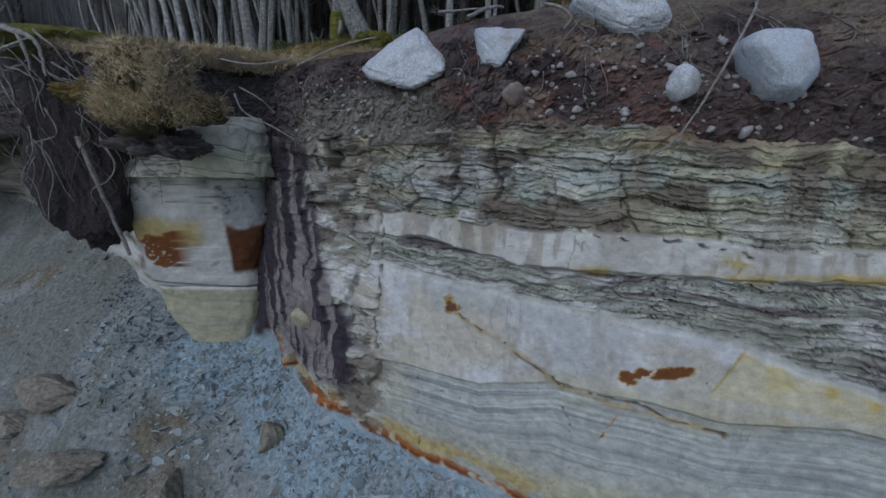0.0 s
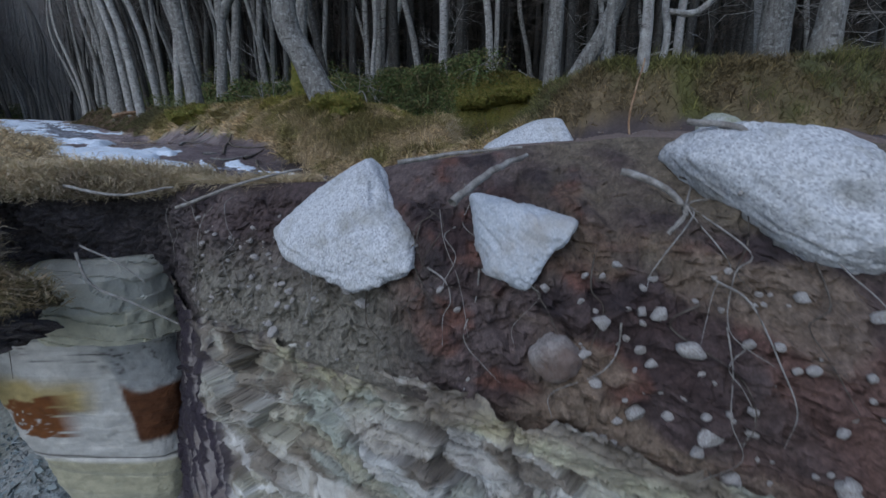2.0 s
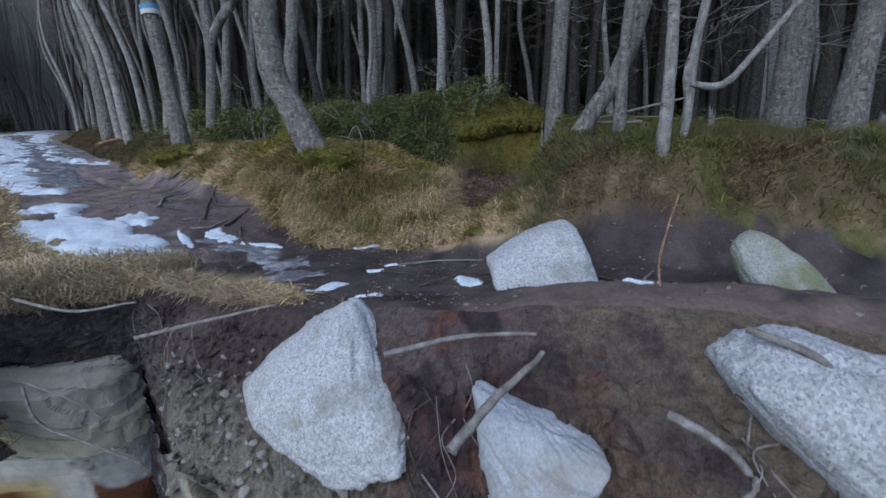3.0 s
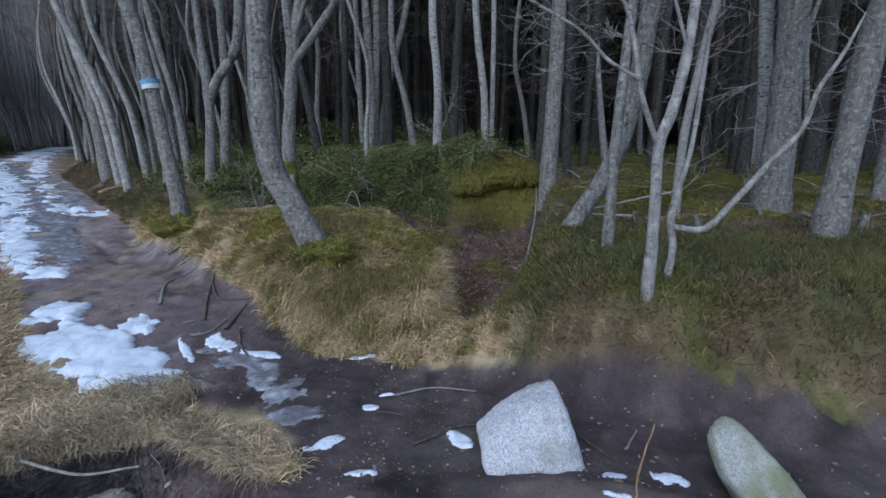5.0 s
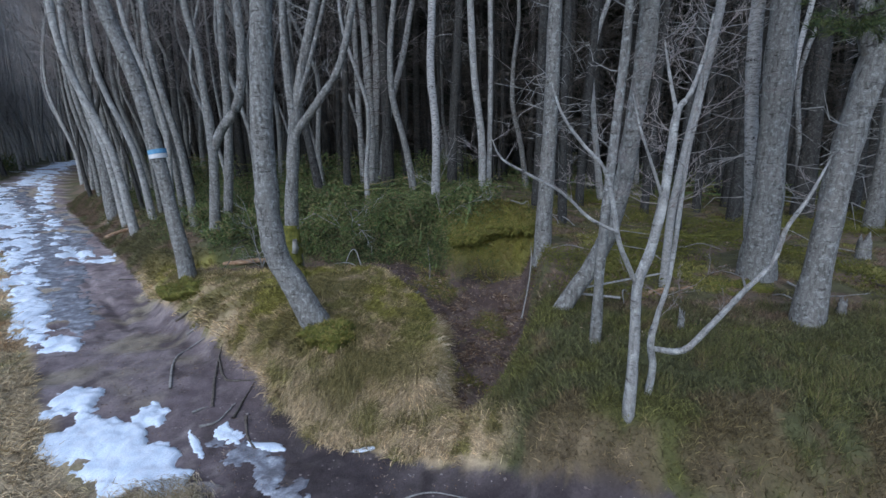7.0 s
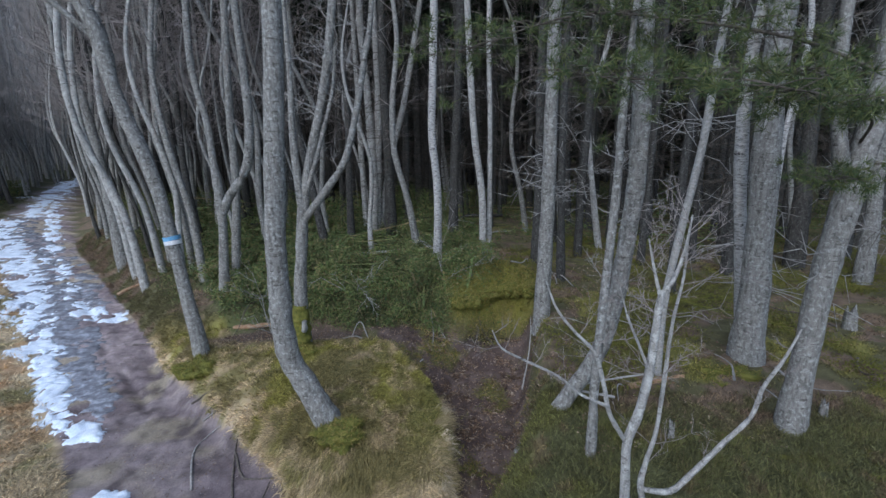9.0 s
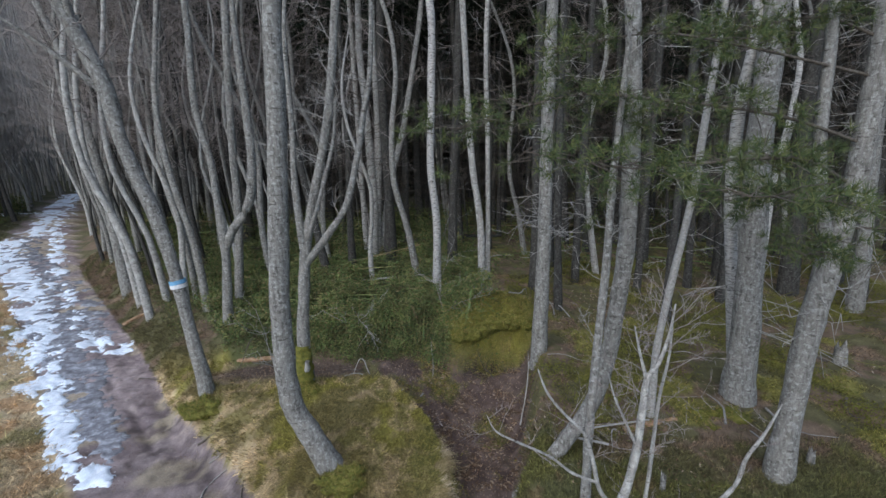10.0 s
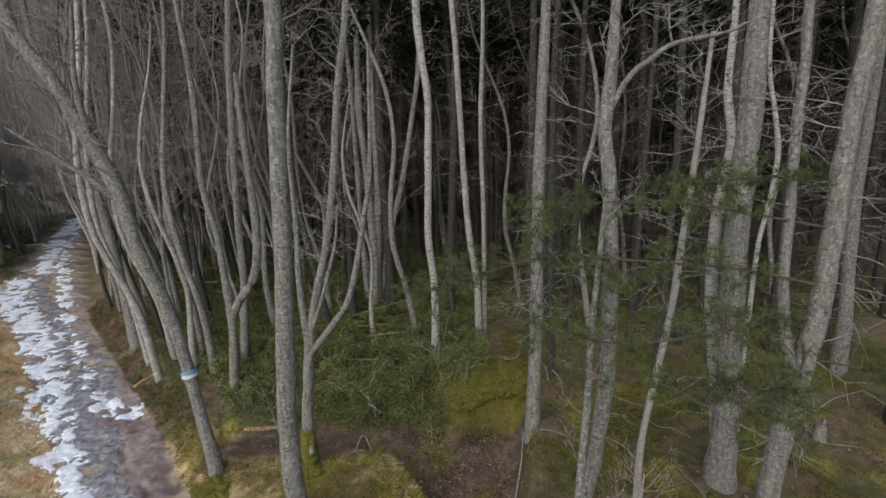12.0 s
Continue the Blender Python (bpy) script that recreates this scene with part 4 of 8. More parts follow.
def land_sheet():
    xs = graded(-500, 500, -9, 7, 0.045, 1.12)
    ds = np.concatenate([np.arange(0, 9, 0.045), 9 + np.cumsum(0.045 * 1.09 ** np.arange(75))])
    x, d = np.broadcast_arrays(xs[:, None], ds[None, :])
    y = crest_y(x) + 0.05 * fbm(x * 4, x * 0, 3, 91) + d
    t, g = trail_mask(x, y), gully_mask(x, y)
    z = land_z(x, y)
    c = cover_colour(x, y) * (0.8 + 0.3 * fbm(x * 6, y * 6, 3, 126))[..., None]
    mud = mix(np.zeros(c.shape) + np.array([0.095, 0.075, 0.075]), [0.135, 0.11, 0.107], smooth(fbm(x * 1.5, y * 1.5, 4, 127) * 3 + 0.3))
    mud = mix(mud, [0.19, 0.16, 0.145], smooth(fbm(x * 9, y * 9, 4, 128) * 4 - 0.9) * 0.6)
    mud = mix(mud, [0.17, 0.145, 0.10], smooth(fbm(x * 1.1 + 3, y * 1.1, 3, 130) * 5 - 0.3) * smooth((-1.8 - x) / 1.0) * 0.7)
    mud = mix(mud, [0.06, 0.047, 0.045], smooth(fbm(x * 4, y * 4, 3, 129) * 3 - 0.6))
    # lighter to the left: drier mud, with the icy sheen painted in
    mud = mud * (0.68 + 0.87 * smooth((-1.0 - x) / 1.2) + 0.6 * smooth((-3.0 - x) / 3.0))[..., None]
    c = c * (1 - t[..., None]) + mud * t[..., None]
    c = mix(c, [0.2, 0.152, 0.128], smooth((0.5 - d + 0.6 * fbm(x * 4, y * 4, 3, 133)) / 0.3) * smooth(x / 0.3) * smooth((2.0 - x) / 0.5) * 0.85)
    n_lip = fbm(x * 3, y * 3, 3, 149)
    gc = mix(np.zeros(c.shape) + np.array([0.085, 0.06, 0.052]), [0.135, 0.1, 0.085], smooth(fbm(x * 4, y * 4, 4, 137) * 4 + 0.2))
    gc = mix(gc, [0.12, 0.115, 0.045], smooth(fbm(x * 2.2 + 4, y * 2.2, 3, 138) * 5 - 0.3) * 0.8)
    c = mix(c, gc, smooth(g * 1.6 - 0.4 + 0.9 * fbm(x * 5, y * 5, 3, 139)) * smooth((lip_y(x) - 0.02 - y) / 0.12))
    # shade of the hollow under the lip, painted as a near-black band
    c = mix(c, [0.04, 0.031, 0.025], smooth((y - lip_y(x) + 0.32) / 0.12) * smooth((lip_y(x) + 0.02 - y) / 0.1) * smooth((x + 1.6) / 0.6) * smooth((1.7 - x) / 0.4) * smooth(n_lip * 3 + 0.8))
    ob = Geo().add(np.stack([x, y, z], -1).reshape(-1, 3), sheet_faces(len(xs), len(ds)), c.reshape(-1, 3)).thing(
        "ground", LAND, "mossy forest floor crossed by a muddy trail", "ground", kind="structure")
    w = ob.data.attributes.new("wet", "FLOAT", "POINT")
    w.data.foreach_set("value", (t * (0.25 + 0.75 * smooth((-0.3 - x) / 1.2))).ravel())


land_sheet()


# scree and shore below
def scree_sheet():
    xs = graded(-500, 500, -8, 2.5, 0.03, 1.15)
    ds = np.concatenate([np.arange(-0.35, 3.2, 0.03), 3.2 + np.cumsum(0.03 * 1.13 ** np.arange(64))])
    x, d = np.broadcast_arrays(xs[:, None], ds[None, :])
    y = face_y(x) - d
    z = scree_z(x, y)
    c = np.zeros(x.shape + (3,)) + np.array([0.185, 0.192, 0.168])
    c = mix(c, [0.26, 0.335, 0.37], smooth((1.3 - d + 0.5 * fbm(x * 1.5, y * 1.5, 3, 131)) / 0.6) * smooth((x + 4.6) / 0.8))
    c = mix(c, [0.16, 0.13, 0.085], smooth(fbm(x * 1.2, y * 1.2, 4, 134) * 4 - 1.0) * 0.8)
    c = mix(c, [0.27, 0.28, 0.27], smooth(fbm(x * 2, y * 2, 3, 136) * 4 - 0.3) * 0.7)
    Geo().add(np.stack([x, y, z], -1).reshape(-1, 3), sheet_faces(len(xs), len(ds))[:, ::-1], c.reshape(-1, 3)).thing(
        "scree_slope", SCREE, "loose grey scree of clay and broken slate", "scree", kind="structure", smooth_faces=False)


scree_sheet()


# ---- trees ----
def thing_at(name, place, label, category, group=""):
    ob = new(name)
    ob.location = place
    ob.matrix_basis = Matrix.Translation(place)
    ob.empty_display_size = 0.2
    return tagged(ob, label, category, group)


def limb(line, n=5, sides=12, rough=0.12, seed=0):
    p = smooth_line(line, n)
    return tube(p[:, :3], np.maximum(p[:, 3], 0.002), sides, rough, seed)


def twig_spray(geo, rng, start, way, length, radius, depth=2, up=0.25, sides=3):
    """A twig with side twigs, bent a little upwards."""
    way = np.asarray(way, float) / (np.linalg.norm(way) + 1e-9)
    n = 4 if depth else 2
    pts = [np.asarray(start, float)]
    for k in range(n - 1):
        way = way + rng.normal(0, 0.16, 3) + [0, 0, up / n]
        way /= np.linalg.norm(way)
        pts.append(pts[-1] + way * length / (n - 1))
    geo.add(*tube(pts, np.linspace(radius, radius * 0.35, n), sides))
    if depth:
        for k in range(rng.integers(3, 6)):
            i = rng.integers(1, n)
            side = rng.normal(0, 1, 3)
            side -= way * (side @ way)
            twig_spray(geo, rng, pts[i], way * 0.8 + 0.8 * side / (np.linalg.norm(side) + 1e-9), length * rng.uniform(0.3, 0.55), radius * 0.6, depth - 1, up, sides)


def twigs_along(line, rng, count, length, radius, lo=0.3, up=0.25, depth=2, flat=0.0):
    g = Geo()
    p = np.asarray(line, float)
    for _ in range(count):
        t = rng.uniform(lo, 1) * (len(p) - 1)
        k = min(int(t), len(p) - 2)
        q = p[k] + (p[k + 1] - p[k]) * (t - k)
        a = rng.uniform(0, 2 * np.pi)
        way = [np.cos(a), np.sin(a), rng.uniform(-0.25, 0.2) if flat else rng.uniform(0.1, 0.9)]
        twig_spray(g, rng, q[:3], way, length * rng.uniform(0.4, 1.0), radius, depth, up)
    return g


def tree(name, label, material, trunk, limbs=(), twigs=(20, 1.0, 0.012), twig_material=None, seed=1, sides=14, rough=0.12, flat=0.0, up=0.25, lo=0.3, depth=2, category="tree"):
    """trunk and limbs: rows of x, y, z, radius. The tree's root stands at the first row."""
    rng = np.random.default_rng(seed)
    slim = 0.86 if material in (BARK_GREY, BARK_SPRUCE) else 1.0
    trunk = [(x, y, z, r * slim) for x, y, z, r in trunk]
    root = thing_at(name, tuple(trunk[0][:3]), label, category)
    base = np.array(trunk[0], float)
    lean = (np.array(trunk[1], float) - base) / max(trunk[1][2] - base[2], 0.1)
    foot = [tuple(base[:3] - 0.3 * lean[:3]) + (base[3] * 1.25,), tuple(base[:3]) + (base[3] * 1.08,)]
    Geo().add(*limb(foot + list(trunk[1:]), 5, sides, rough, seed)).part("trunk", material, root)
    for k, l in enumerate(limbs):
        Geo().add(*limb(l, 5, 8, rough, seed + k)).part("branch", material, root)
    if twigs and twigs[0]:
        g = twigs_along(trunk, rng, twigs[0], twigs[1], twigs[2], lo, up, depth, flat)
        for l in limbs:
            h = twigs_along(l, rng, max(4, twigs[0] // 3), twigs[1] * 0.8, twigs[2] * 0.8, 0.25, up, depth, flat)
            for v, f in zip(h.v, h.f):
                g.add(v, f - f.min())
        tagged(g.part("brushwood", twig_material or TWIG, root), kind="stuff")
    return root


def upward(rows, top, sway=0.0, end=0.03):
    """Goes on from the last row to the tree's top."""
    x, y, z, r = rows[-1]
    dx, dy = (rows[-1][0] - rows[-2][0]) * 0.4 + sway, (rows[-1][1] - rows[-2][1]) * 0.4
    return list(rows) + [(x + dx * 0.5, y + dy * 0.5, z + (top - z) * 0.5, r * 0.65 + end * 0.35), (x + dx, y + dy, top, end)]


BROAD = "grey-barked leafless tree with lichen on its trunk"
# the curved alder on the grassy mound
tree("alder_tree", "thick grey alder bent at its mossy foot", BARK_GREY,
     upward([(-1.34, 4.06, 0.72, 0.17), (-1.49, 4.06, 1.06, 0.152), (-1.65, 4.06, 1.37, 0.148), (-1.72, 4.06, 1.79, 0.142), (-1.72, 4.06, 2.2, 0.138),
             (-1.70, 4.06, 2.9, 0.13), (-1.62, 4.06, 3.9, 0.122), (-1.55, 4.06, 4.76, 0.116), (-1.51, 4.06, 5.64, 0.108), (-1.45, 4.06, 6.6, 0.1), (-1.40, 4.06, 7.32, 0.092)], 12.5),
     twigs=(10, 1.2, 0.012), twig_material=RED_TWIG, seed=11, sides=20, lo=0.8)
forked = tree("alder_tree", "forked grey alder with a moss-covered foot", BARK_GREY,
     upward([(-2.06, 5.75, 0.80, 0.14), (-2.04, 5.75, 1.67, 0.11), (-1.95, 5.75, 2.54, 0.095), (-1.89, 5.75, 3.01, 0.092), (-1.72, 5.75, 3.74, 0.075),
             (-1.48, 5.75, 4.61, 0.07), (-1.31, 5.75, 5.59, 0.064), (-1.16, 5.75, 6.75, 0.058), (-0.97, 5.75, 7.84, 0.05)], 11),
     [[(-1.91, 5.73, 2.85, 0.06), (-1.95, 5.7, 3.93, 0.05), (-1.92, 5.7, 4.79, 0.038), (-1.91, 5.7, 6.0, 0.03), (-1.72, 5.7, 7.29, 0.016)],
      [(-1.92, 5.74, 2.75, 0.06), (-1.5, 5.7, 3.25, 0.054), (-1.24, 5.68, 3.62, 0.047), (-1.07, 5.68, 4.16, 0.045), (-0.91, 5.7, 4.92, 0.04), (-0.78, 5.7, 5.58, 0.032), (-0.7, 5.7, 7.2, 0.02)],
      [(-1.86, 5.72, 3.1, 0.035), (-1.62, 5.68, 3.7, 0.03), (-1.36, 5.66, 4.5, 0.024), (-1.28, 5.66, 5.1, 0.012)]],
     twigs=(22, 0.9, 0.009), seed=12, sides=14)
sleeve = [(-2.075, 5.74, 0.72, 0.158), (-2.07, 5.735, 1.0, 0.14), (-2.062, 5.735, 1.25, 0.124), (-2.055, 5.74, 1.5, 0.1)]
Geo().add(*limb(sleeve, 8, 24, 0.18, 5)).part("moss_sleeve", MOSS, forked, "yellow-green moss sleeve")
Geo().add(*limb([(-2.0, 5.64, 1.12, 0.04), (-1.96, 5.56, 1.2, 0.042), (-1.95, 5.53, 1.32, 0.03)], 4, 9, 0.3, 6)).part("broken_stub", BARK_PALE, forked, "pale broken stub")
blazed = tree("alder_tree", "leaning grey alder with a blue and white trail mark", BARK_GREY,
     upward([(-3.65, 5.75, 0.84, 0.125), (-3.75, 5.75, 1.73, 0.108), (-3.84, 5.75, 2.51, 0.106), (-4.00, 5.75, 3.46, 0.108), (-4.23, 5.75, 4.18, 0.108), (-4.37, 5.75, 4.71, 0.108),
             (-4.44, 5.75, 5.29, 0.122), (-4.75, 5.75, 6.11, 0.115), (-5.14, 5.75, 6.97, 0.11), (-5.59, 5.75, 7.78, 0.1)], 11),
     [[(-4.42, 5.75, 5.2, 0.05), (-4.9, 5.6, 5.7, 0.035), (-5.6, 5.4, 6.3, 0.02)], [(-4.75, 5.75, 6.1, 0.05), (-4.7, 5.6, 6.9, 0.035), (-4.5, 5.5, 7.8, 0.02)]],
     twigs=(34, 1.3, 0.011), twig_material=RED_TWIG, seed=13, lo=0.55)
for z0, z1, m in ((2.455, 2.515, WHITE_PAINT), (2.515, 2.575, BLUE_PAINT)):
    p = [(np.interp(z, [1.73, 2.51, 3.46], [-3.75, -3.84, -4.0]), 5.75, z) for z in (z0, (z0 + z1) / 2, z1)]
    Geo().add(*tube(p, [0.116] * 3, 20, 0.04, 3)).part("trail_mark", m, blazed, "painted trail mark band")
tree("alder_tree", BROAD, BARK_GREY,
     upward([(-8.11, 10.6, 1.15, 0.17), (-8.20, 10.6, 2.66, 0.135), (-8.27, 10.6, 3.57, 0.13), (-8.33, 10.6, 4.31, 0.13), (-8.52, 10.6, 5.59, 0.113), (-8.80, 10.6, 7.1, 0.096), (-9.30, 10.6, 8.66, 0.08)], 12),
     twigs=(40, 1.6, 0.013), twig_material=RED_TWIG, seed=14, lo=0.35)
tree("alder_tree", "slender grey tree forked low over the forest floor", BARK_GREY,
     upward([(-4.35, 8.1, 0.95, 0.115), (-4.25, 8.1, 2.13, 0.105), (-4.22, 8.1, 2.82, 0.105), (-4.28, 8.1, 3.72, 0.08), (-4.30, 8.1, 4.3, 0.074), (-4.47, 8.1, 5.32, 0.067), (-4.42, 8.1, 6.71, 0.065), (-4.44, 8.1, 7.72, 0.062), (-4.5, 8.1, 8.7, 0.051)], 11),
     [[(-4.22, 8.1, 2.6, 0.09), (-4.0, 8.1, 2.99, 0.09), (-3.66, 8.1, 3.46, 0.095), (-3.51, 8.1, 4.27, 0.088), (-3.53, 8.1, 5.51, 0.076), (-3.56, 8.1, 6.37, 0.064), (-3.57, 8.1, 7.4, 0.04)]],
     twigs=(26, 1.0, 0.009), twig_material=RED_TWIG, seed=15, lo=0.4)
tree("alder_tree", BROAD, BARK_GREY, upward([(-4.65, 9.3, 1.05, 0.11), (-4.43, 9.3, 3.04, 0.098), (-4.4, 9.3, 4.36, 0.096), (-4.3, 9.3, 6.23, 0.086), (-4.19, 9.3, 7.74, 0.078), (-4.06, 9.3, 9.06, 0.07)], 13), twigs=(18, 1.2, 0.01), seed=16, lo=0.5)
# the clump of thin stems
CLUMP = "thin pale stem in a clump of leafless rowans"
for k, rows in enumerate(([(-1.89, 11.9, 1.4, 0.14), (-1.79, 11.9, 3.07, 0.125), (-1.86, 11.9, 5.48, 0.094), (-1.95, 11.9, 6.99, 0.084), (-1.9, 11.9, 8.42, 0.075), (-1.89, 11.9, 9.8, 0.066)],
                          [(-1.80, 12.05, 1.4, 0.12), (-1.70, 12.0, 3.22, 0.112), (-1.59, 12, 4.99, 0.095), (-1.59, 12, 6.98, 0.069), (-1.55, 12, 8.72, 0.06), (-1.55, 12, 9.82, 0.052)],
                          [(-1.76, 12.25, 1.4, 0.09), (-1.34, 12.2, 3.5, 0.082), (-0.9, 12.2, 5.12, 0.08), (-0.52, 12.2, 6.97, 0.07), (-0.3, 12.2, 8.29, 0.066)],
                          [(-2.1, 12.2, 1.4, 0.08), (-2.15, 12.2, 3.86, 0.074), (-2.17, 12.2, 6.26, 0.063), (-2.21, 12.2, 8.5, 0.054), (-2.33, 12.2, 9.91, 0.045)])):
    tagged(tree("rowan_tree", CLUMP, BARK_PALE, upward(rows, 11.5), twigs=(12, 0.8, 0.009), seed=20 + k, sides=10, lo=0.45), group="stems of the rowan clump")
tree("birch_tree", "slim white birch with dark bark marks", BARK_BIRCH, upward([(-0.05, 8.7, 1.24, 0.085), (0.0, 8.7, 2.79, 0.078), (-0.09, 8.7, 4.05, 0.077), (-0.04, 8.7, 5.48, 0.076), (0.01, 8.7, 6.84, 0.074), (-0.09, 8.7, 7.7, 0.076), (-0.16, 8.7, 8.74, 0.074)], 13), twigs=(8, 0.8, 0.008), seed=25, lo=0.6)
tree("birch_tree", "thin pale birch beside the dark spruces", BARK_PALE, upward([(0.98, 9.4, 1.25, 0.08), (0.98, 9.4, 2.7, 0.078), (0.82, 9.4, 4.0, 0.075), (0.72, 9.4, 5.6, 0.068), (0.63, 9.4, 7.8, 0.06), (0.55, 9.4, 9.1, 0.053)], 12), twigs=(10, 0.7, 0.008), seed=26, lo=0.5)
tree("birch_tree", "thin pale birch beside the dark spruces", BARK_PALE, upward([(1.15, 9.6, 1.25, 0.056), (1.17, 9.6, 3.2, 0.053), (1.17, 9.6, 4.6, 0.052), (1.14, 9.6, 6.4, 0.05), (1.22, 9.6, 8.2, 0.043)], 11), twigs=(14, 0.7, 0.007), seed=27, lo=0.5)
SPR = "straight grey spruce trunk with dead side twigs"


def spruce(rows, top, seed, twigs=(46, 0.9, 0.0085), material=None, label=SPR, category="tree"):
    t = tree("spruce_tree", label, material or BARK_SPRUCE, upward(rows, top), twigs=twigs, seed=seed, flat=1.0, up=-0.15, lo=0.12, depth=1, sides=16, category=category)
    return t


spruce([(1.70, 6.4, 1.0, 0.15), (1.75, 6.4, 2.42, 0.128), (1.77, 6.4, 3.62, 0.122), (1.78, 6.4, 5.03, 0.112), (1.82, 6.4, 6.33, 0.1), (1.88, 6.4, 7.95, 0.084)], 13, 31, material=BARK_GREY)
spruce([(2.42, 8.0, 1.05, 0.1), (2.39, 8, 2.44, 0.082), (2.37, 8, 3.97, 0.079), (2.38, 8, 5.95, 0.07), (2.4, 8, 7.47, 0.063), (2.45, 8, 8.43, 0.056)], 13, 32)
spruce([(3.18, 9.5, 1.1, 0.11), (3.2, 9.5, 2.44, 0.096), (3.25, 9.5, 3.67, 0.096), (3.34, 9.5, 5.35, 0.088), (3.36, 9.5, 7.17, 0.074), (3.39, 9.5, 8.87, 0.068)], 14, 33)
spruce([(4.20, 5.0, 0.78, 0.25), (4.20, 5.0, 1.91, 0.2), (4.16, 5.0, 3.11, 0.185), (4.11, 5.0, 4.31, 0.173), (4.14, 5.0, 5.42, 0.164), (4.15, 5.0, 6.59, 0.15), (4.14, 5.0, 7.43, 0.136)], 15, 34, (46, 1.2, 0.009), BARK_GREY, "stout grey spruce with a flared foot and dead twigs")
spruce([(8.42, 8.0, 0.95, 0.19), (8.43, 8, 2.23, 0.15), (8.32, 8, 4.11, 0.134), (8.33, 8, 5.74, 0.119), (8.37, 8, 7.07, 0.105)], 14, 35, (50, 1.3, 0.01), BARK_GREY)
spruce([(9.05, 8.5, 1.0, 0.09), (9.01, 8.5, 2.03, 0.074), (8.97, 8.5, 4.02, 0.071), (9.0, 8.5, 5.4, 0.063)], 12, 36, (50, 1.3, 0.009))
spruce([(4.36, 7.5, 0.95, 0.11), (4.38, 7.5, 2.08, 0.089), (4.44, 7.5, 3.45, 0.086), (4.5, 7.5, 4.84, 0.078), (4.52, 7.5, 6.35, 0.076), (4.48, 7.5, 8.2, 0.067)], 14, 37)
spruce([(4.42, 9.0, 1.0, 0.1), (4.48, 9.0, 2.6, 0.08), (4.56, 9, 4.71, 0.074), (4.62, 9, 6.49, 0.071), (4.68, 9, 8.03, 0.057)], 13, 38)
spruce([(0.35, 11, 1.35, 0.16), (0.40, 11, 3.03, 0.136), (0.53, 11, 5.41, 0.124), (0.64, 11, 7.49, 0.113), (0.73, 11, 9.43, 0.102)], 15, 39)
tree("birch_tree", "crooked thin birch with flaking bark", BARK_BIRCH, upward([(5.7, 7.0, 0.9, 0.05), (5.75, 7.0, 2.4, 0.043), (5.8, 7.0, 3.93, 0.04), (5.9, 7.0, 4.64, 0.039), (5.99, 7.0, 5.51, 0.042), (5.87, 7, 6.25, 0.038), (5.69, 7, 7.06, 0.032)], 10), twigs=(14, 0.7, 0.007), seed=40, lo=0.4)
tree("dead_tree", "thin dead pale stem leaning in the wood", TWIG, [(2.80, 4.6, 1.0, 0.05), (2.82, 4.6, 1.82, 0.045), (2.96, 4.6, 2.77, 0.044), (3.12, 4.6, 3.77, 0.043), (3.18, 4.6, 4.5, 0.043), (3.26, 4.6, 5.33, 0.036), (3.31, 4.6, 5.98, 0.032), (3.38, 4.6, 7.0, 0.022)], twigs=(18, 0.6, 0.006), seed=41, lo=0.35)
tree("rowan_tree", "knotted pale birch stem growing beside the spruce", BARK_BIRCH, upward([(4.5, 5.55, 0.85, 0.09), (4.3, 5.5, 2.2, 0.085), (4.16, 5.45, 3.08, 0.08), (4.06, 5.4, 4.09, 0.082), (4.03, 5.3, 4.96, 0.07), (4.0, 5.1, 5.79, 0.06), (3.9, 5.1, 6.44, 0.048), (3.92, 5.1, 7.3, 0.04)], 10), twigs=(12, 0.7, 0.007), seed=42, lo=0.4)
# the leaning tree from the gully's side, with its slim neighbour
tree("aspen_tree", "pale twisted trunk that leans out of the gully and rises", BARK_GREY,
     upward([(1.18, 4.02, 0.38, 0.125), (1.46, 3.92, 0.95, 0.107), (1.71, 3.84, 1.42, 0.1), (1.84, 3.72, 1.95, 0.098), (1.88, 3.6, 2.6, 0.098), (1.92, 3.52, 3.3, 0.095), (1.92, 3.5, 4.05, 0.092),
             (1.90, 3.5, 4.87, 0.084), (1.86, 3.5, 5.53, 0.078), (1.81, 3.5, 5.91, 0.075), (1.85, 3.5, 6.46, 0.062), (1.87, 3.5, 7.03, 0.051)], 9.5),
     [[(1.83, 3.5, 6.05, 0.034), (2.0, 3.48, 6.36, 0.029), (2.2, 3.45, 6.52, 0.024), (2.4, 3.45, 6.64, 0.021), (2.81, 3.4, 6.7, 0.017), (3.0, 3.4, 6.78, 0.012)],
      [(2.38, 3.45, 6.63, 0.012), (2.33, 3.42, 6.75, 0.01), (2.3, 3.4, 6.95, 0.007)]],
     twigs=(8, 0.6, 0.007), seed=43, sides=16, lo=0.7)
tree("aspen_tree", "slim pale stem on the heather bank", BARK_GREY, upward([(1.51, 3.17, 0.58, 0.06), (1.51, 3.17, 1.09, 0.054), (1.51, 3.17, 1.45, 0.05), (1.53, 3.17, 1.93, 0.048), (1.58, 3.2, 2.6, 0.046), (1.63, 3.22, 3.3, 0.043), (1.66, 3.25, 4.0, 0.038)], 5.6, 0.1, 0.012), twigs=(12, 0.5, 0.006), seed=44, sides=12, lo=0.4)
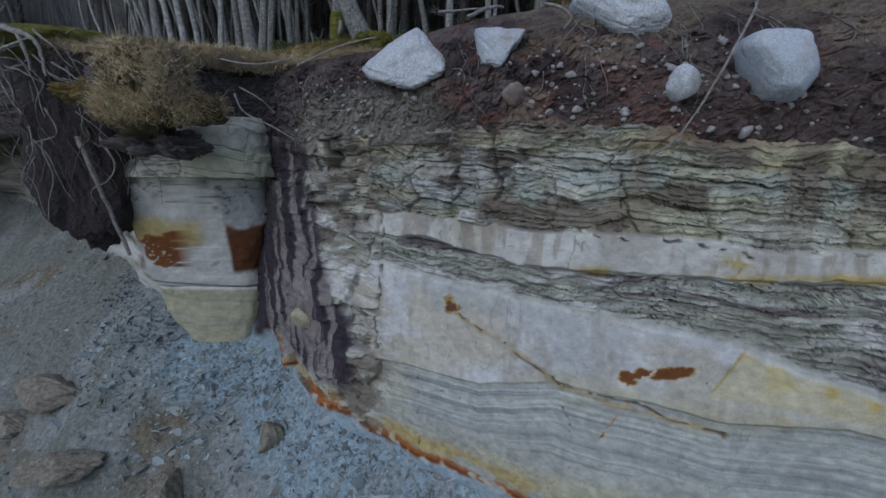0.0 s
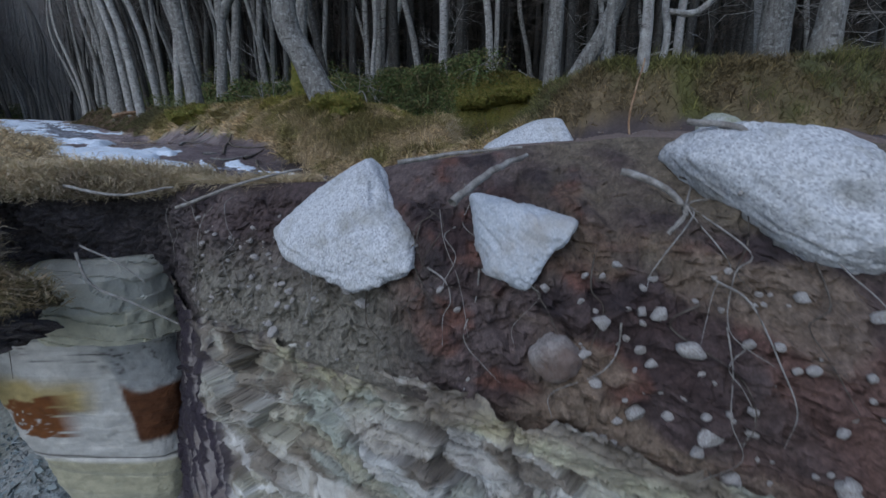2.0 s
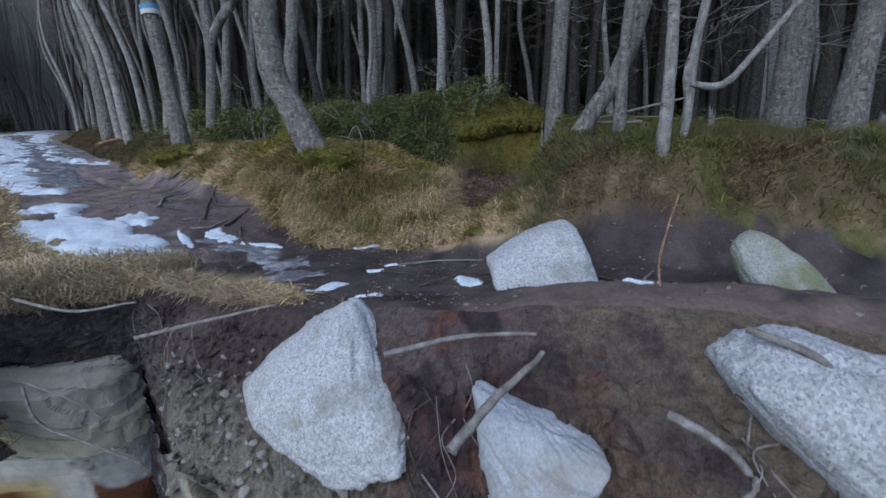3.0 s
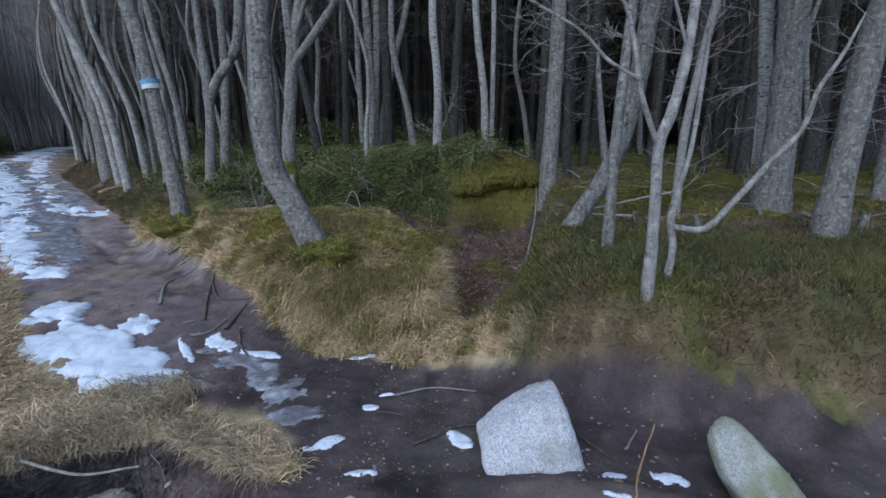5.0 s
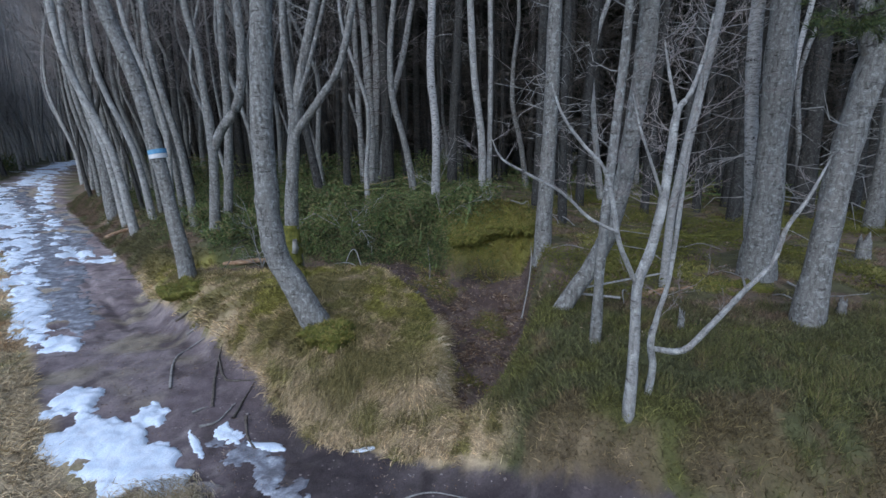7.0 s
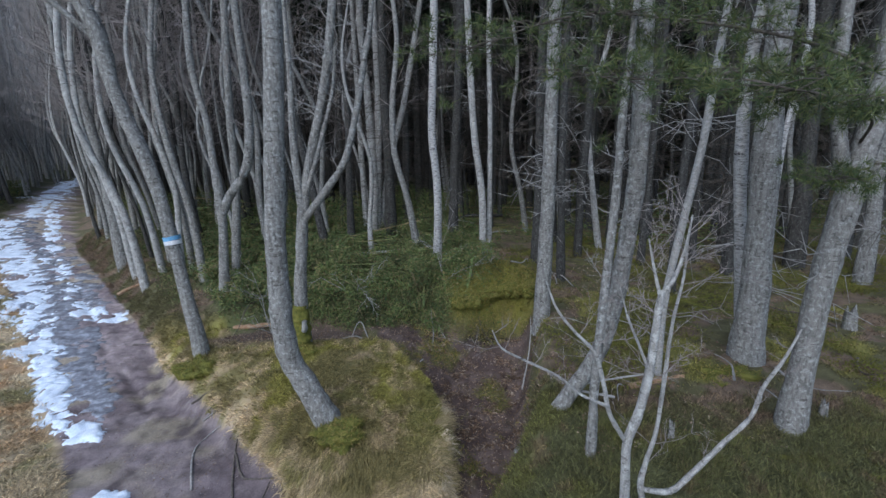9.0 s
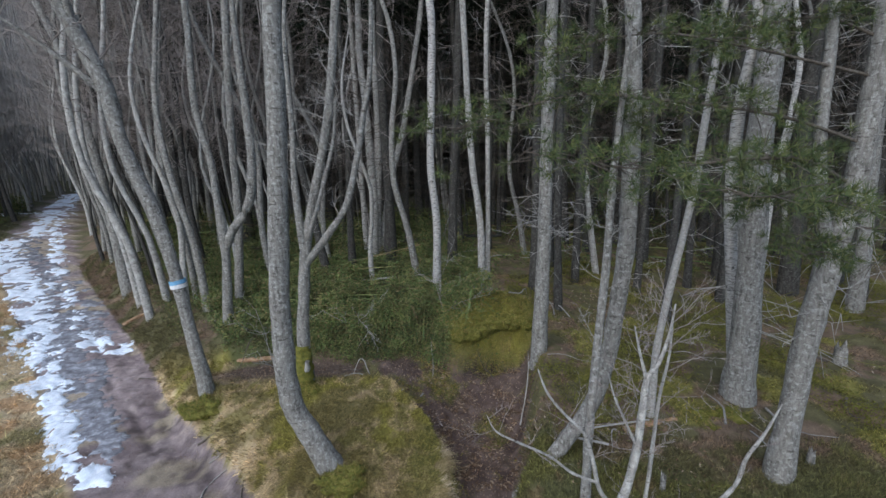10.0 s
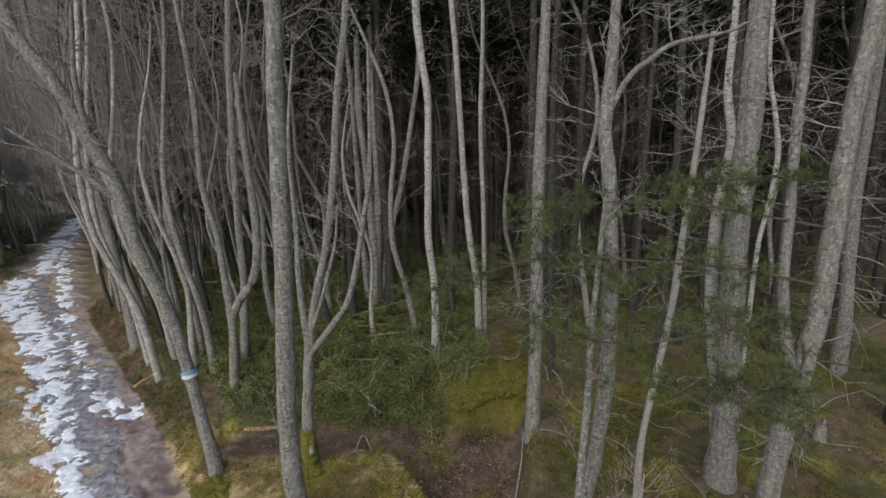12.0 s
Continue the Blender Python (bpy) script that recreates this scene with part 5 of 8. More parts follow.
# the two-stemmed pine at the edge of the wood
pine = tree("pine_tree", "stout grey forked pine with green boughs", BARK_GREY,
     upward([(3.68, 3.5, 0.66, 0.163), (3.72, 3.5, 1.3, 0.142), (3.76, 3.5, 1.95, 0.131), (3.82, 3.5, 2.57, 0.129), (3.92, 3.5, 3.23, 0.129), (4.05, 3.5, 3.98, 0.112), (4.09, 3.5, 4.68, 0.107), (4.1, 3.5, 5.46, 0.098), (4.15, 3.5, 6.23, 0.091), (4.21, 3.5, 6.95, 0.086)], 13),
     [[(3.92, 3.5, 3.15, 0.073), (3.77, 3.5, 3.66, 0.064), (3.66, 3.5, 4.3, 0.057), (3.64, 3.5, 5.15, 0.050), (3.62, 3.5, 5.9, 0.046), (3.63, 3.5, 6.45, 0.045), (3.61, 3.5, 6.98, 0.040), (3.6, 3.5, 9.0, 0.026)]],
     twigs=(26, 0.9, 0.008), seed=45, sides=18, flat=1.0, up=-0.1, lo=0.25, depth=1)


def needle_tufts(geo, rng, line, spread, length, tufts, per=26):
    """Brushes of needles along the outer part of a bough and its side twigs."""
    p = smooth_line(line, 6)[:, :3]
    wood = Geo()
    wood.add(*tube(p, np.linspace(line[0][3] * 0.42, 0.004, len(p)), 6))
    for _ in range(tufts):
        t = rng.uniform(0.25, 1.0) * (len(p) - 1)
        k = min(int(t), len(p) - 2)
        q = p[k] + (p[k + 1] - p[k]) * (t - k)
        way = np.array([rng.normal(), rng.normal(), rng.normal() * 0.25])
        way /= np.linalg.norm(way)
        tip = q + way * spread * rng.uniform(0.2, 1.0)
        wood.add(*tube([q, (q + tip) / 2 + [0, 0, 0.02], tip], [0.005, 0.004, 0.003], 3))
        for _ in range(3):
            c = tip + rng.normal(0, 0.05, 3)
            d = rng.normal(0, 1, (per, 3)) + way * 0.9 + [0, 0, 0.3]
            d /= np.linalg.norm(d, axis=1)[:, None]
            s = np.cross(d, rng.normal(0, 1, (per, 3)))
            s /= np.linalg.norm(s, axis=1)[:, None]
            L = length * rng.uniform(0.6, 1.2, (per, 1))
            a = np.broadcast_to(c, (per, 3)) + d * 0.01
            v = np.stack([a - s * 0.003, a + s * 0.003, a + d * L], 1).reshape(-1, 3)
            geo.add(v, np.arange(per * 3).reshape(-1, 3))
    return wood


for k, (line, spread, tufts) in enumerate((
        ([(3.95, 3.5, 3.95, 0.04), (3.2, 3.0, 4.15, 0.03), (2.4, 2.6, 4.2, 0.025), (1.6, 2.6, 4.15, 0.02), (0.8, 2.9, 4.3, 0.012)], 0.5, 70),
        ([(4.05, 3.5, 4.3, 0.04), (3.1, 3.3, 4.55, 0.032), (2.0, 3.2, 4.7, 0.025), (1.2, 3.25, 4.75, 0.02), (0.1, 3.3, 4.45, 0.012)], 0.55, 85),
        ([(3.9, 3.45, 3.7, 0.035), (3.2, 2.6, 3.85, 0.028), (2.5, 2.1, 3.95, 0.02), (1.95, 1.85, 4.0, 0.012)], 0.4, 45),
        ([(4.1, 3.5, 5.2, 0.035), (3.6, 3.55, 5.4, 0.028), (3.1, 3.65, 5.38, 0.02), (2.5, 3.85, 5.3, 0.012)], 0.4, 40),
        ([(4.1, 3.5, 3.5, 0.03), (4.4, 3.0, 3.55, 0.025), (4.6, 2.5, 3.5, 0.012)], 0.35, 22),
        ([(3.95, 3.48, 3.35, 0.03), (3.5, 3.1, 3.45, 0.022), (3.1, 2.8, 3.4, 0.012)], 0.35, 22),
        ([(4.0, 3.5, 4.9, 0.035), (2.8, 3.4, 5.15, 0.028), (1.9, 3.3, 5.25, 0.022), (1.0, 3.4, 5.1, 0.012)], 0.45, 46))):
    g, rng = Geo(), np.random.default_rng(400 + k)
    wood = needle_tufts(g, rng, line, spread, 0.09, int(tufts * 1.15))
    bough = wood.part("bough", DARK_ROOT, pine)
    tagged(g.part("foliage", NEEDLES, bough), kind="stuff")

# rowan sapling at the edge of the bank
tree("rowan_sapling", "small leafless rowan sapling with pale smooth bark", BARK_PALE,
     [(1.40, 2.13, 0.55, 0.04), (1.41, 2.13, 1.07, 0.037), (1.40, 2.13, 1.6, 0.034), (1.46, 2.13, 1.82, 0.033), (1.52, 2.13, 2.14, 0.031), (1.54, 2.13, 2.44, 0.027), (1.56, 2.13, 2.7, 0.022), (1.63, 2.13, 2.81, 0.015), (1.69, 2.13, 3.01, 0.011), (1.72, 2.13, 3.25, 0.006)],
     [[(1.56, 2.13, 2.68, 0.015), (1.5, 2.13, 2.89, 0.01), (1.45, 2.13, 3.1, 0.005)],
      [(1.39, 2.13, 1.62, 0.018), (1.22, 2.02, 1.91, 0.016), (1.16, 2, 2.14, 0.015), (1.09, 2, 2.37, 0.013), (0.96, 2, 2.51, 0.01), (0.83, 2, 2.68, 0.008), (0.76, 2, 2.86, 0.004)],
      [(1.2, 2.0, 1.98, 0.012), (1.01, 1.98, 2.08, 0.01), (0.84, 1.96, 2.23, 0.009), (0.6, 1.95, 2.36, 0.008), (0.47, 1.95, 2.44, 0.006), (0.41, 1.95, 2.56, 0.003)],
      [(1.5, 2.12, 2.2, 0.011), (1.4, 2.08, 2.41, 0.009), (1.31, 2.05, 2.6, 0.007), (1.25, 2.05, 2.8, 0.003)]],
     twigs=(18, 0.45, 0.0038), twig_material=RED_TWIG, seed=46, sides=10, lo=0.3, up=0.4)
tree("rowan_sapling", "crooked pale sapling with one long side branch", BARK_PALE,
     [(1.58, 2.3, 0.56, 0.026), (1.63, 2.3, 0.92, 0.024), (1.6, 2.3, 1.13, 0.025), (1.63, 2.3, 1.33, 0.019), (1.69, 2.3, 1.61, 0.016), (1.72, 2.3, 2.1, 0.015), (1.74, 2.3, 2.45, 0.012), (1.79, 2.3, 2.79, 0.009), (1.8, 2.3, 3.15, 0.004)],
     [[(1.61, 2.3, 1.09, 0.02), (1.82, 2.28, 1.08, 0.023), (1.98, 2.27, 1.25, 0.021), (2.18, 2.26, 1.51, 0.019), (2.36, 2.26, 1.72, 0.017), (2.42, 2.26, 1.95, 0.015), (2.54, 2.26, 2.16, 0.012), (2.64, 2.26, 2.4, 0.006)]],
     twigs=(16, 0.45, 0.0038), twig_material=RED_TWIG, seed=47, sides=10, lo=0.3, up=0.4)


# ---- the wood behind: repeats of a few trees ----
rng = np.random.default_rng(77)


def wild_trunk(rng, height, radius, lean, wobble):
    n = 9
    z = np.linspace(0, height, n)
    a = rng.uniform(0, 6.28)
    x = lean * z + wobble * np.sin(z * rng.uniform(0.5, 1.1) + a) * np.minimum(z / 3, 1)
    y = wobble * np.cos(z * rng.uniform(0.4, 0.9) + a) * np.minimum(z / 3, 1)
    r = radius * (1 - 0.75 * (z / height) ** 1.3)
    return [(x[i] - x[0], y[i] - y[0], z[i], r[i]) for i in range(n)]


def spruce_crown(rng, base, top, spread):
    """Drooping sprays of needles in whorls, narrower towards the top."""
    g = Geo()
    for z in np.arange(base, top, 0.42):
        f = 1 - (z - base) / (top - base)
        for _ in range(6):
            a = rng.uniform(0, 6.28)
            L = spread * (0.25 + 0.75 * f) * rng.uniform(0.6, 1.1)
            way = np.array([np.cos(a), np.sin(a), -0.25 - 0.2 * rng.random()])
            side = np.array([-np.sin(a), np.cos(a), 0.0])
            for t in np.linspace(0.2, 1.0, 7):
                q = np.array([0, 0, z + rng.uniform(-0.1, 0.1)]) + way * L * t
                for s in (-1, 1):
                    tip = q + way * 0.16 + side * s * 0.34 * (1.15 - t) * rng.uniform(0.7, 1.2) + [0, 0, -0.1 * rng.random()]
                    g.add([q - way * 0.07, q + way * 0.07, tip], [[0, 1, 2]])
                    g.add([q + [0, 0, 0.0], q + way * 0.09, q + side * s * 0.07 + [0, 0, -0.22 * rng.random()]], [[0, 1, 2]])
    return g


def spruce_kind(k):
    rng = np.random.default_rng(500 + k)
    root = thing_at("spruce_tree", (0, 0, 0), "tall dark spruce with dead lower twigs and a high crown", "tree", "spruces of the wood")
    rows = wild_trunk(rng, rng.uniform(13, 16), rng.uniform(0.09, 0.16), rng.normal(0, 0.01), 0.04)
    rows[0] = (*rows[0][:2], -0.3, rows[0][3] * 1.5)
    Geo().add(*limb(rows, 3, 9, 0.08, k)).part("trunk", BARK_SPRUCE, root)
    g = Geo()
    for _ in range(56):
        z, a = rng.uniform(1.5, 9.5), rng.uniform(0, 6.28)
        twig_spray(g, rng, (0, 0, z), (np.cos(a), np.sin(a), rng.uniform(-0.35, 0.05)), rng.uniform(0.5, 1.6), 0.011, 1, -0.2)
    # twigs take the dark root colour to carry the wood's gloom
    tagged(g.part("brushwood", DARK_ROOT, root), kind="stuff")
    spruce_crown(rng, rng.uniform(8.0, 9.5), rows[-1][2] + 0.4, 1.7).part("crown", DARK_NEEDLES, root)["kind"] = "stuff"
    return root


def stem_kind(k):
    rng = np.random.default_rng(600 + k)
    root = thing_at("alder_tree", (0, 0, 0), "thin leafless grey alder in the crowded wood", "tree", "alders of the wood")
    lean = -abs(rng.normal(0.08, 0.07))
    rows = wild_trunk(rng, rng.uniform(8, 12), rng.uniform(0.045, 0.085), lean, 0.3)
    rows[0] = (*rows[0][:2], -0.3, rows[0][3] * 1.4)
    Geo().add(*limb(rows, 3, 8, 0.1, k)).part("trunk", (BARK_PALE, BARK_GREY, BARK_SPRUCE, BARK_GREY)[k % 4], root)
    twigs_along(rows, rng, 26, 1.7, 0.008, 0.3, 0.35, 2).part("brushwood", RED_TWIG, root)["kind"] = "stuff"
    return root


KEEP = [(-1.3, 4.0), (-2.06, 5.75), (-3.65, 5.75), (-8.1, 10.6), (-4.35, 8.1), (-4.6, 9.3), (-1.9, 12), (0, 8.7), (1, 9.5), (1.7, 6.4), (2.4, 8), (3.2, 9.5), (4.2, 5), (8.4, 8), (9, 8.5), (4.4, 7.5), (4.4, 9), (0.35, 11), (5.7, 7)]


def free_spot(x, y, taken, gap):
    if x < -12.5 and math.hypot(x, y) > (47 if trail_left(x) - 0.5 < y < bank_foot(x) + 0.5 else 27 if y < trail_left(x) else 15):
        return all((x - a) ** 2 + (y - b) ** 2 > gap * gap for a, b in taken)
    if y < bank_foot(x) + (0.7 if x < -4 else 5.5) or (x > -7 and y < 8.8 and x < 5.2):
        return False
    return all((x - a) ** 2 + (y - b) ** 2 > gap * gap for a, b in taken)


def plant(kinds, count, spot, gap, taken):
    made = 0
    for _ in range(count * 40):
        if made >= count:
            break
        x, y = spot()
        if not free_spot(x, y, taken, gap):
            continue
        taken.append((x, y))
        m = Matrix.Translation((x, y, float(ground_z(x, y)))) @ Matrix.Rotation(rng.normal(0, 0.35), 4, "Z") @ Matrix.Scale(rng.uniform(0.85, 1.15), 4)
        if made < len(kinds):
            kinds[made].matrix_basis = m
        else:
            copy_thing(kinds[rng.integers(len(kinds))], m)
        made += 1


def fan(a0, a1, r0, r1):
    """A spot between two bearings (degrees right of straight inland) and two distances."""
    def pick():
        a, r = radians(rng.uniform(a0, a1)), r0 + (r1 - r0) * rng.random() ** 0.9
        return r * math.sin(a), -0.8 + r * math.cos(a)
    return pick


taken = list(KEEP)
plant([spruce_kind(k) for k in range(7)], 150, fan(-14, 50, 9.5, 34), 0.85, taken)
plant([spruce_kind(k) for k in range(7, 11)], 75, fan(-36, -12, 17, 36), 0.85, taken)
plant([stem_kind(k) for k in range(8)], 115, fan(-46, -8, 10.0, 34), 0.7, taken)
plant([stem_kind(k) for k in range(15, 19)], 45, fan(-44, -27, 10.5, 20), 0.6, taken)
plant([stem_kind(k) for k in range(11, 15)], 170, fan(-60, -33, 18.0, 52), 0.8, taken)
plant([stem_kind(k) for k in range(8, 11)], 14, fan(-12, 45, 9, 20), 0.8, taken)


# the depth of the wood, past counting
def far_woods():
    g, pale, cr = Geo(), Geo(), Geo()
    crown = [spruce_crown(np.random.default_rng(900 + k), 7.5, 15, 1.9) for k in range(3)]
    bush = Geo()
    for k in range(44):
        z, a = rng.uniform(2.0, 12), rng.uniform(0, 6.28)
        twig_spray(bush, rng, (0, 0, z), (np.cos(a), np.sin(a), 0.9), rng.uniform(0.9, 2.2), 0.016, 1, 0.4)
    bush_v, bush_f, bushes = np.concatenate(bush.v), np.concatenate(bush.f), Geo()
    packed = [(np.concatenate(c.v), np.arange(sum(len(v) for v in c.v)).reshape(-1, 3)) for c in crown]
    for k in range(960):
        a, r = radians(rng.uniform(-66, 60) if k < 700 else rng.uniform(-68, -32)), rng.uniform(30 if k < 700 else 24, 75)
        x, y = r * math.sin(a), r * math.cos(a)
        if trail_left(x) - 1.5 < y < bank_foot(x) + 1.5 and math.hypot(x, y) < 48 or (y < trail_left(x) and math.hypot(x, y) < 27):
            continue
        z = float(ground_z(x, y))
        rows = np.array(wild_trunk(rng, rng.uniform(11, 16), rng.uniform(0.08, 0.17), rng.normal(-0.01, 0.02), 0.06)) + [x, y, z, 0]
        (g if x > -0.35 * y - 3 else pale).add(*tube(rows[:, :3], rows[:, 3] * (1 if x > -0.35 * y - 3 else 0.7), 6))
        if x <= -0.35 * y - 3:
            t = rng.uniform(0, 6.28)
            s, c = math.sin(t), math.cos(t)
            bushes.add(bush_v @ np.array([[c, s, 0], [-s, c, 0], [0, 0, 1]]) + [x, y, z], bush_f)
        else:
            v, f = packed[k % 3]
            t = rng.uniform(0, 6.28)
            s, c = math.sin(t), math.cos(t)
            # crowns set metres too low, a dark mass for the shade between trunks
            cr.add(v @ np.array([[c, s, 0], [-s, c, 0], [0, 0, 1]]) * [1.25, 1.25, 1.0] + [x, y, z - rng.uniform(2.0, 7.0)], f)
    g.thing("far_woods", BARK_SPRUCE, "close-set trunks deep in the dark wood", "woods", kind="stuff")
    pale.thing("far_woods", BARK_PALE, "pale leafless trunks beside the far trail", "woods", kind="stuff")
    bushes.thing("far_brushwood", TWIG, "grey-brown bare twigs of the trees beside the far trail", "woods", kind="stuff")
    cr.thing("far_crowns", DARK_NEEDLES, "dark crowns sunk low to blacken the gaps of the wood beyond", "woods", kind="stuff")


far_woods()


# beyond the wood: a sheet that closes the view, deep shade in its colour
def wood_backdrop():
    a = np.linspace(radians(-75), radians(75), 240)
    h = np.linspace(0, 1, 10)
    A, H = np.broadcast_arrays(a[:, None], h[None, :])
    top = 36 + 2 * smooth((-0.35 - A) / 0.3) + 3.5 * fbm(A * 30, A * 0, 4, 141) + 2.5 * vnoise(A * 160, A * 0, 144)
    r = 82 + 2.5 * vnoise(A * 60, H * 5, 146)
    # near-black paints the shade between far trunks; paler on the left
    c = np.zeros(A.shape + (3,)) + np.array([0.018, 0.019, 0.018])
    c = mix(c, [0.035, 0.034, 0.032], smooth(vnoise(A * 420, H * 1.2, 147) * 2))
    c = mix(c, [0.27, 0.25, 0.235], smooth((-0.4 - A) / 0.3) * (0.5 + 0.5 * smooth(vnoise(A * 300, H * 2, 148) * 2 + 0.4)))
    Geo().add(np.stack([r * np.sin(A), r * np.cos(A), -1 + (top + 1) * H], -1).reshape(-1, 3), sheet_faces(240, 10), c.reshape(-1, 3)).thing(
        "backdrop", SCREE, "sheet behind the forest, coloured with the gloom between trunks", "woods", kind="structure")


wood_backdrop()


# ---- boulders and stones ----
def ball(level):
    bm = bmesh.new()
    bmesh.ops.create_icosphere(bm, subdivisions=level, radius=1.0)
    v = np.array([tuple(q.co) for q in bm.verts])
    f = np.array([[q.index for q in t.verts] for t in bm.faces])
    bm.free()
    return v, f


BALLS = {k: ball(k) for k in (2, 3, 4, 5, 6)}


def stone_shape(size, seed, level=5, planes=11, cut=(0.62, 0.95), rough=0.05, turn=(0, 0, 0)):
    """A worn block: a ball cut by planes, its edges rounded, its skin rough."""
    rng = np.random.default_rng(seed)
    d, f = BALLS[level]
    nrm = rng.normal(0, 1, (planes, 3))
    nrm /= np.linalg.norm(nrm, axis=1)[:, None]
    h = rng.uniform(*cut, planes)
    dots = d @ nrm.T
    r = np.where(dots > 0.05, h[None] / np.maximum(dots, 0.05), 9)
    r = np.concatenate([r, np.ones((len(d), 1))], 1)
    r = -np.log(np.exp(-26 * r).sum(1)) / 26
    r = r * (1 + rough * fbm(d[:, 0] * 2 + seed, d[:, 1] * 2 + d[:, 2] * 1.7, 4, seed) + 0.35 * rough * fbm(d[:, 0] * 9 + d[:, 2] * 5, d[:, 1] * 9, 3, seed + 5))
    m = Euler([radians(a) for a in turn]).to_matrix()
    return (d * r[:, None] * np.asarray(size)) @ np.array(m).T, f


def boulder(name, place, size, seed, material, label, category="boulder", **kw):
    v, f = stone_shape(size, seed, **kw)
    ob = Geo().add(v, f).thing(name, material, label, category)
    ob.location = place
    return ob


def outlined_boulder(outline, y, deep, seed, material, label, pillow=2.6, rough=0.06, cuts=4, dents=(), lean=0.0, slant=0.0):
    """A boulder with a given outline as seen from the sea, rounded fore and aft, with a few flat faces."""
    o = np.array(outline, float)
    c = o.mean(0)
    q = o - c
    ang, rad = np.arctan2(q[:, 1], q[:, 0]), np.hypot(q[:, 0], q[:, 1])
    k = np.argsort(ang)
    q = q[k]
    d, f = BALLS[6]
    th = np.arctan2(d[:, 2], d[:, 0])
    flat = np.hypot(d[:, 0], d[:, 2])
    size = rad.mean()
    ux = np.stack([np.cos(th), np.sin(th)], 1)
    sides = []
    for a, b in zip(q, np.roll(q, -1, 0)):
        e = b - a
        nrm = np.array([e[1], -e[0]])
        nrm /= np.linalg.norm(nrm) + 1e-9
        if nrm @ a > 0:
            sides.append(np.maximum(ux @ nrm, 0.0) / (nrm @ a))
    rp = (np.array(sides) ** 22).sum(0) ** (-1 / 22)
    inv = [(flat / rp) ** pillow + (np.abs(d[:, 1]) / deep) ** pillow]
    inv[0] = inv[0] ** (1 / pillow)
    rng = np.random.default_rng(seed)
    for _ in range(cuts):
        nrm = rng.normal(0, 1, 3) * [1, 0.6, 1]
        nrm[1] = -abs(nrm[1]) - 0.3
        nrm /= np.linalg.norm(nrm)
        inv.append(np.maximum(d @ nrm, 0.0) / (min(deep, size) * rng.uniform(0.86, 1.02)))
    r = (np.array(inv) ** 14).sum(0) ** (-1 / 14)
    for way, wide, deep_in in dents:
        way = np.array(way) / np.linalg.norm(way)
        r = r * (1 - deep_in * np.exp(-((1 - d @ way) / (1 - math.cos(wide))) ** 1.5))
    pits = np.minimum(fbm(d[:, 0] * 9 + d[:, 2] * 4, d[:, 1] * 9 - d[:, 2] * 6, 3, seed + 8) + 0.12, 0)
    r = r * (1 + 1.6 * rough * fbm(d[:, 0] * 2.2 + seed, d[:, 1] * 2.2 + d[:, 2] * 2.4, 4, seed) + 0.5 * rough * fbm(d[:, 0] * 14 + d[:, 2] * 9, d[:, 1] * 14 - d[:, 2] * 8, 4, seed + 5) + 1.5 * rough * pits)
    v = d * r[:, None]
    v[:, 1] += lean * v[:, 2] + slant * v[:, 0]
    ob = Geo().add(v, f).thing("boulder", material, label, "boulder")
    ob.location = (c[0], y, c[1])
    return ob


outlined_boulder([(-0.81, -0.27), (-0.72, -0.17), (-0.56, -0.05), (-0.33, 0.08), (-0.26, 0.04), (-0.09, -0.24), (-0.1, -0.37), (-0.22, -0.43), (-0.36, -0.49), (-0.49, -0.45), (-0.72, -0.4)], 0.8, 0.17, 7, GRANITE, "pale speckled granite boulder stuck in the soil bank", 2.8, 0.06, 1, (((0.75, -0.25, 0.75), 0.4, 0.12),), 0.8, -0.5)
outlined_boulder([(0.13, -0.06), (0.18, -0.05), (0.3, -0.08), (0.46, -0.11), (0.46, -0.16), (0.4, -0.24), (0.33, -0.37), (0.23, -0.36), (0.15, -0.33)], 0.37, 0.12, 4, BLUE_STONE, "angular grey-white boulder held by roots in soil", 4.5, 0.08, 0, (((0.9, -0.5, -0.6), 0.4, 0.12),), 0.3, -0.6)
outlined_boulder([(0.79, 0.09), (0.86, 0.17), (0.99, 0.2), (1.16, 0.16), (1.26, 0.06), (1.3, -0.07), (1.3, -0.16), (1.25, -0.23), (1.16, -0.25), (1.05, -0.23), (0.94, -0.13), (0.84, -0.01)], 0.13, 0.24, 21, GRANITE, "large rounded speckled granite boulder at the bank's edge", 2.6, 0.06, 1, (((-0.03, -1, 0.05), 0.17, 0.22),), 0.5, -0.6)
boulder("boulder", (1.28, -0.40, -0.56), (0.095, 0.1, 0.11), 15, GRANITE, "round pitted granite stone in the till", cut=(0.75, 1.0), planes=8, rough=0.06)
outlined_boulder([(1.53, -0.38), (1.56, -0.31), (1.64, -0.28), (1.85, -0.29), (1.91, -0.44), (1.92, -0.53), (1.85, -0.67), (1.79, -0.79), (1.7, -0.71), (1.59, -0.51)], -0.5, 0.2, 9, BLUE_STONE, "smooth blue-grey boulder jutting from red soil", 2.6, 0.03, 4)
outlined_boulder([(2.05, -0.05), (2.07, 0.06), (2.17, 0.13), (2.54, 0.13), (2.66, 0.0), (2.5, -0.1), (2.21, -0.13)], 0.2, 0.25, 10, MOSSY_STONE, "flat greenish boulder under the turf edge", 2.5)
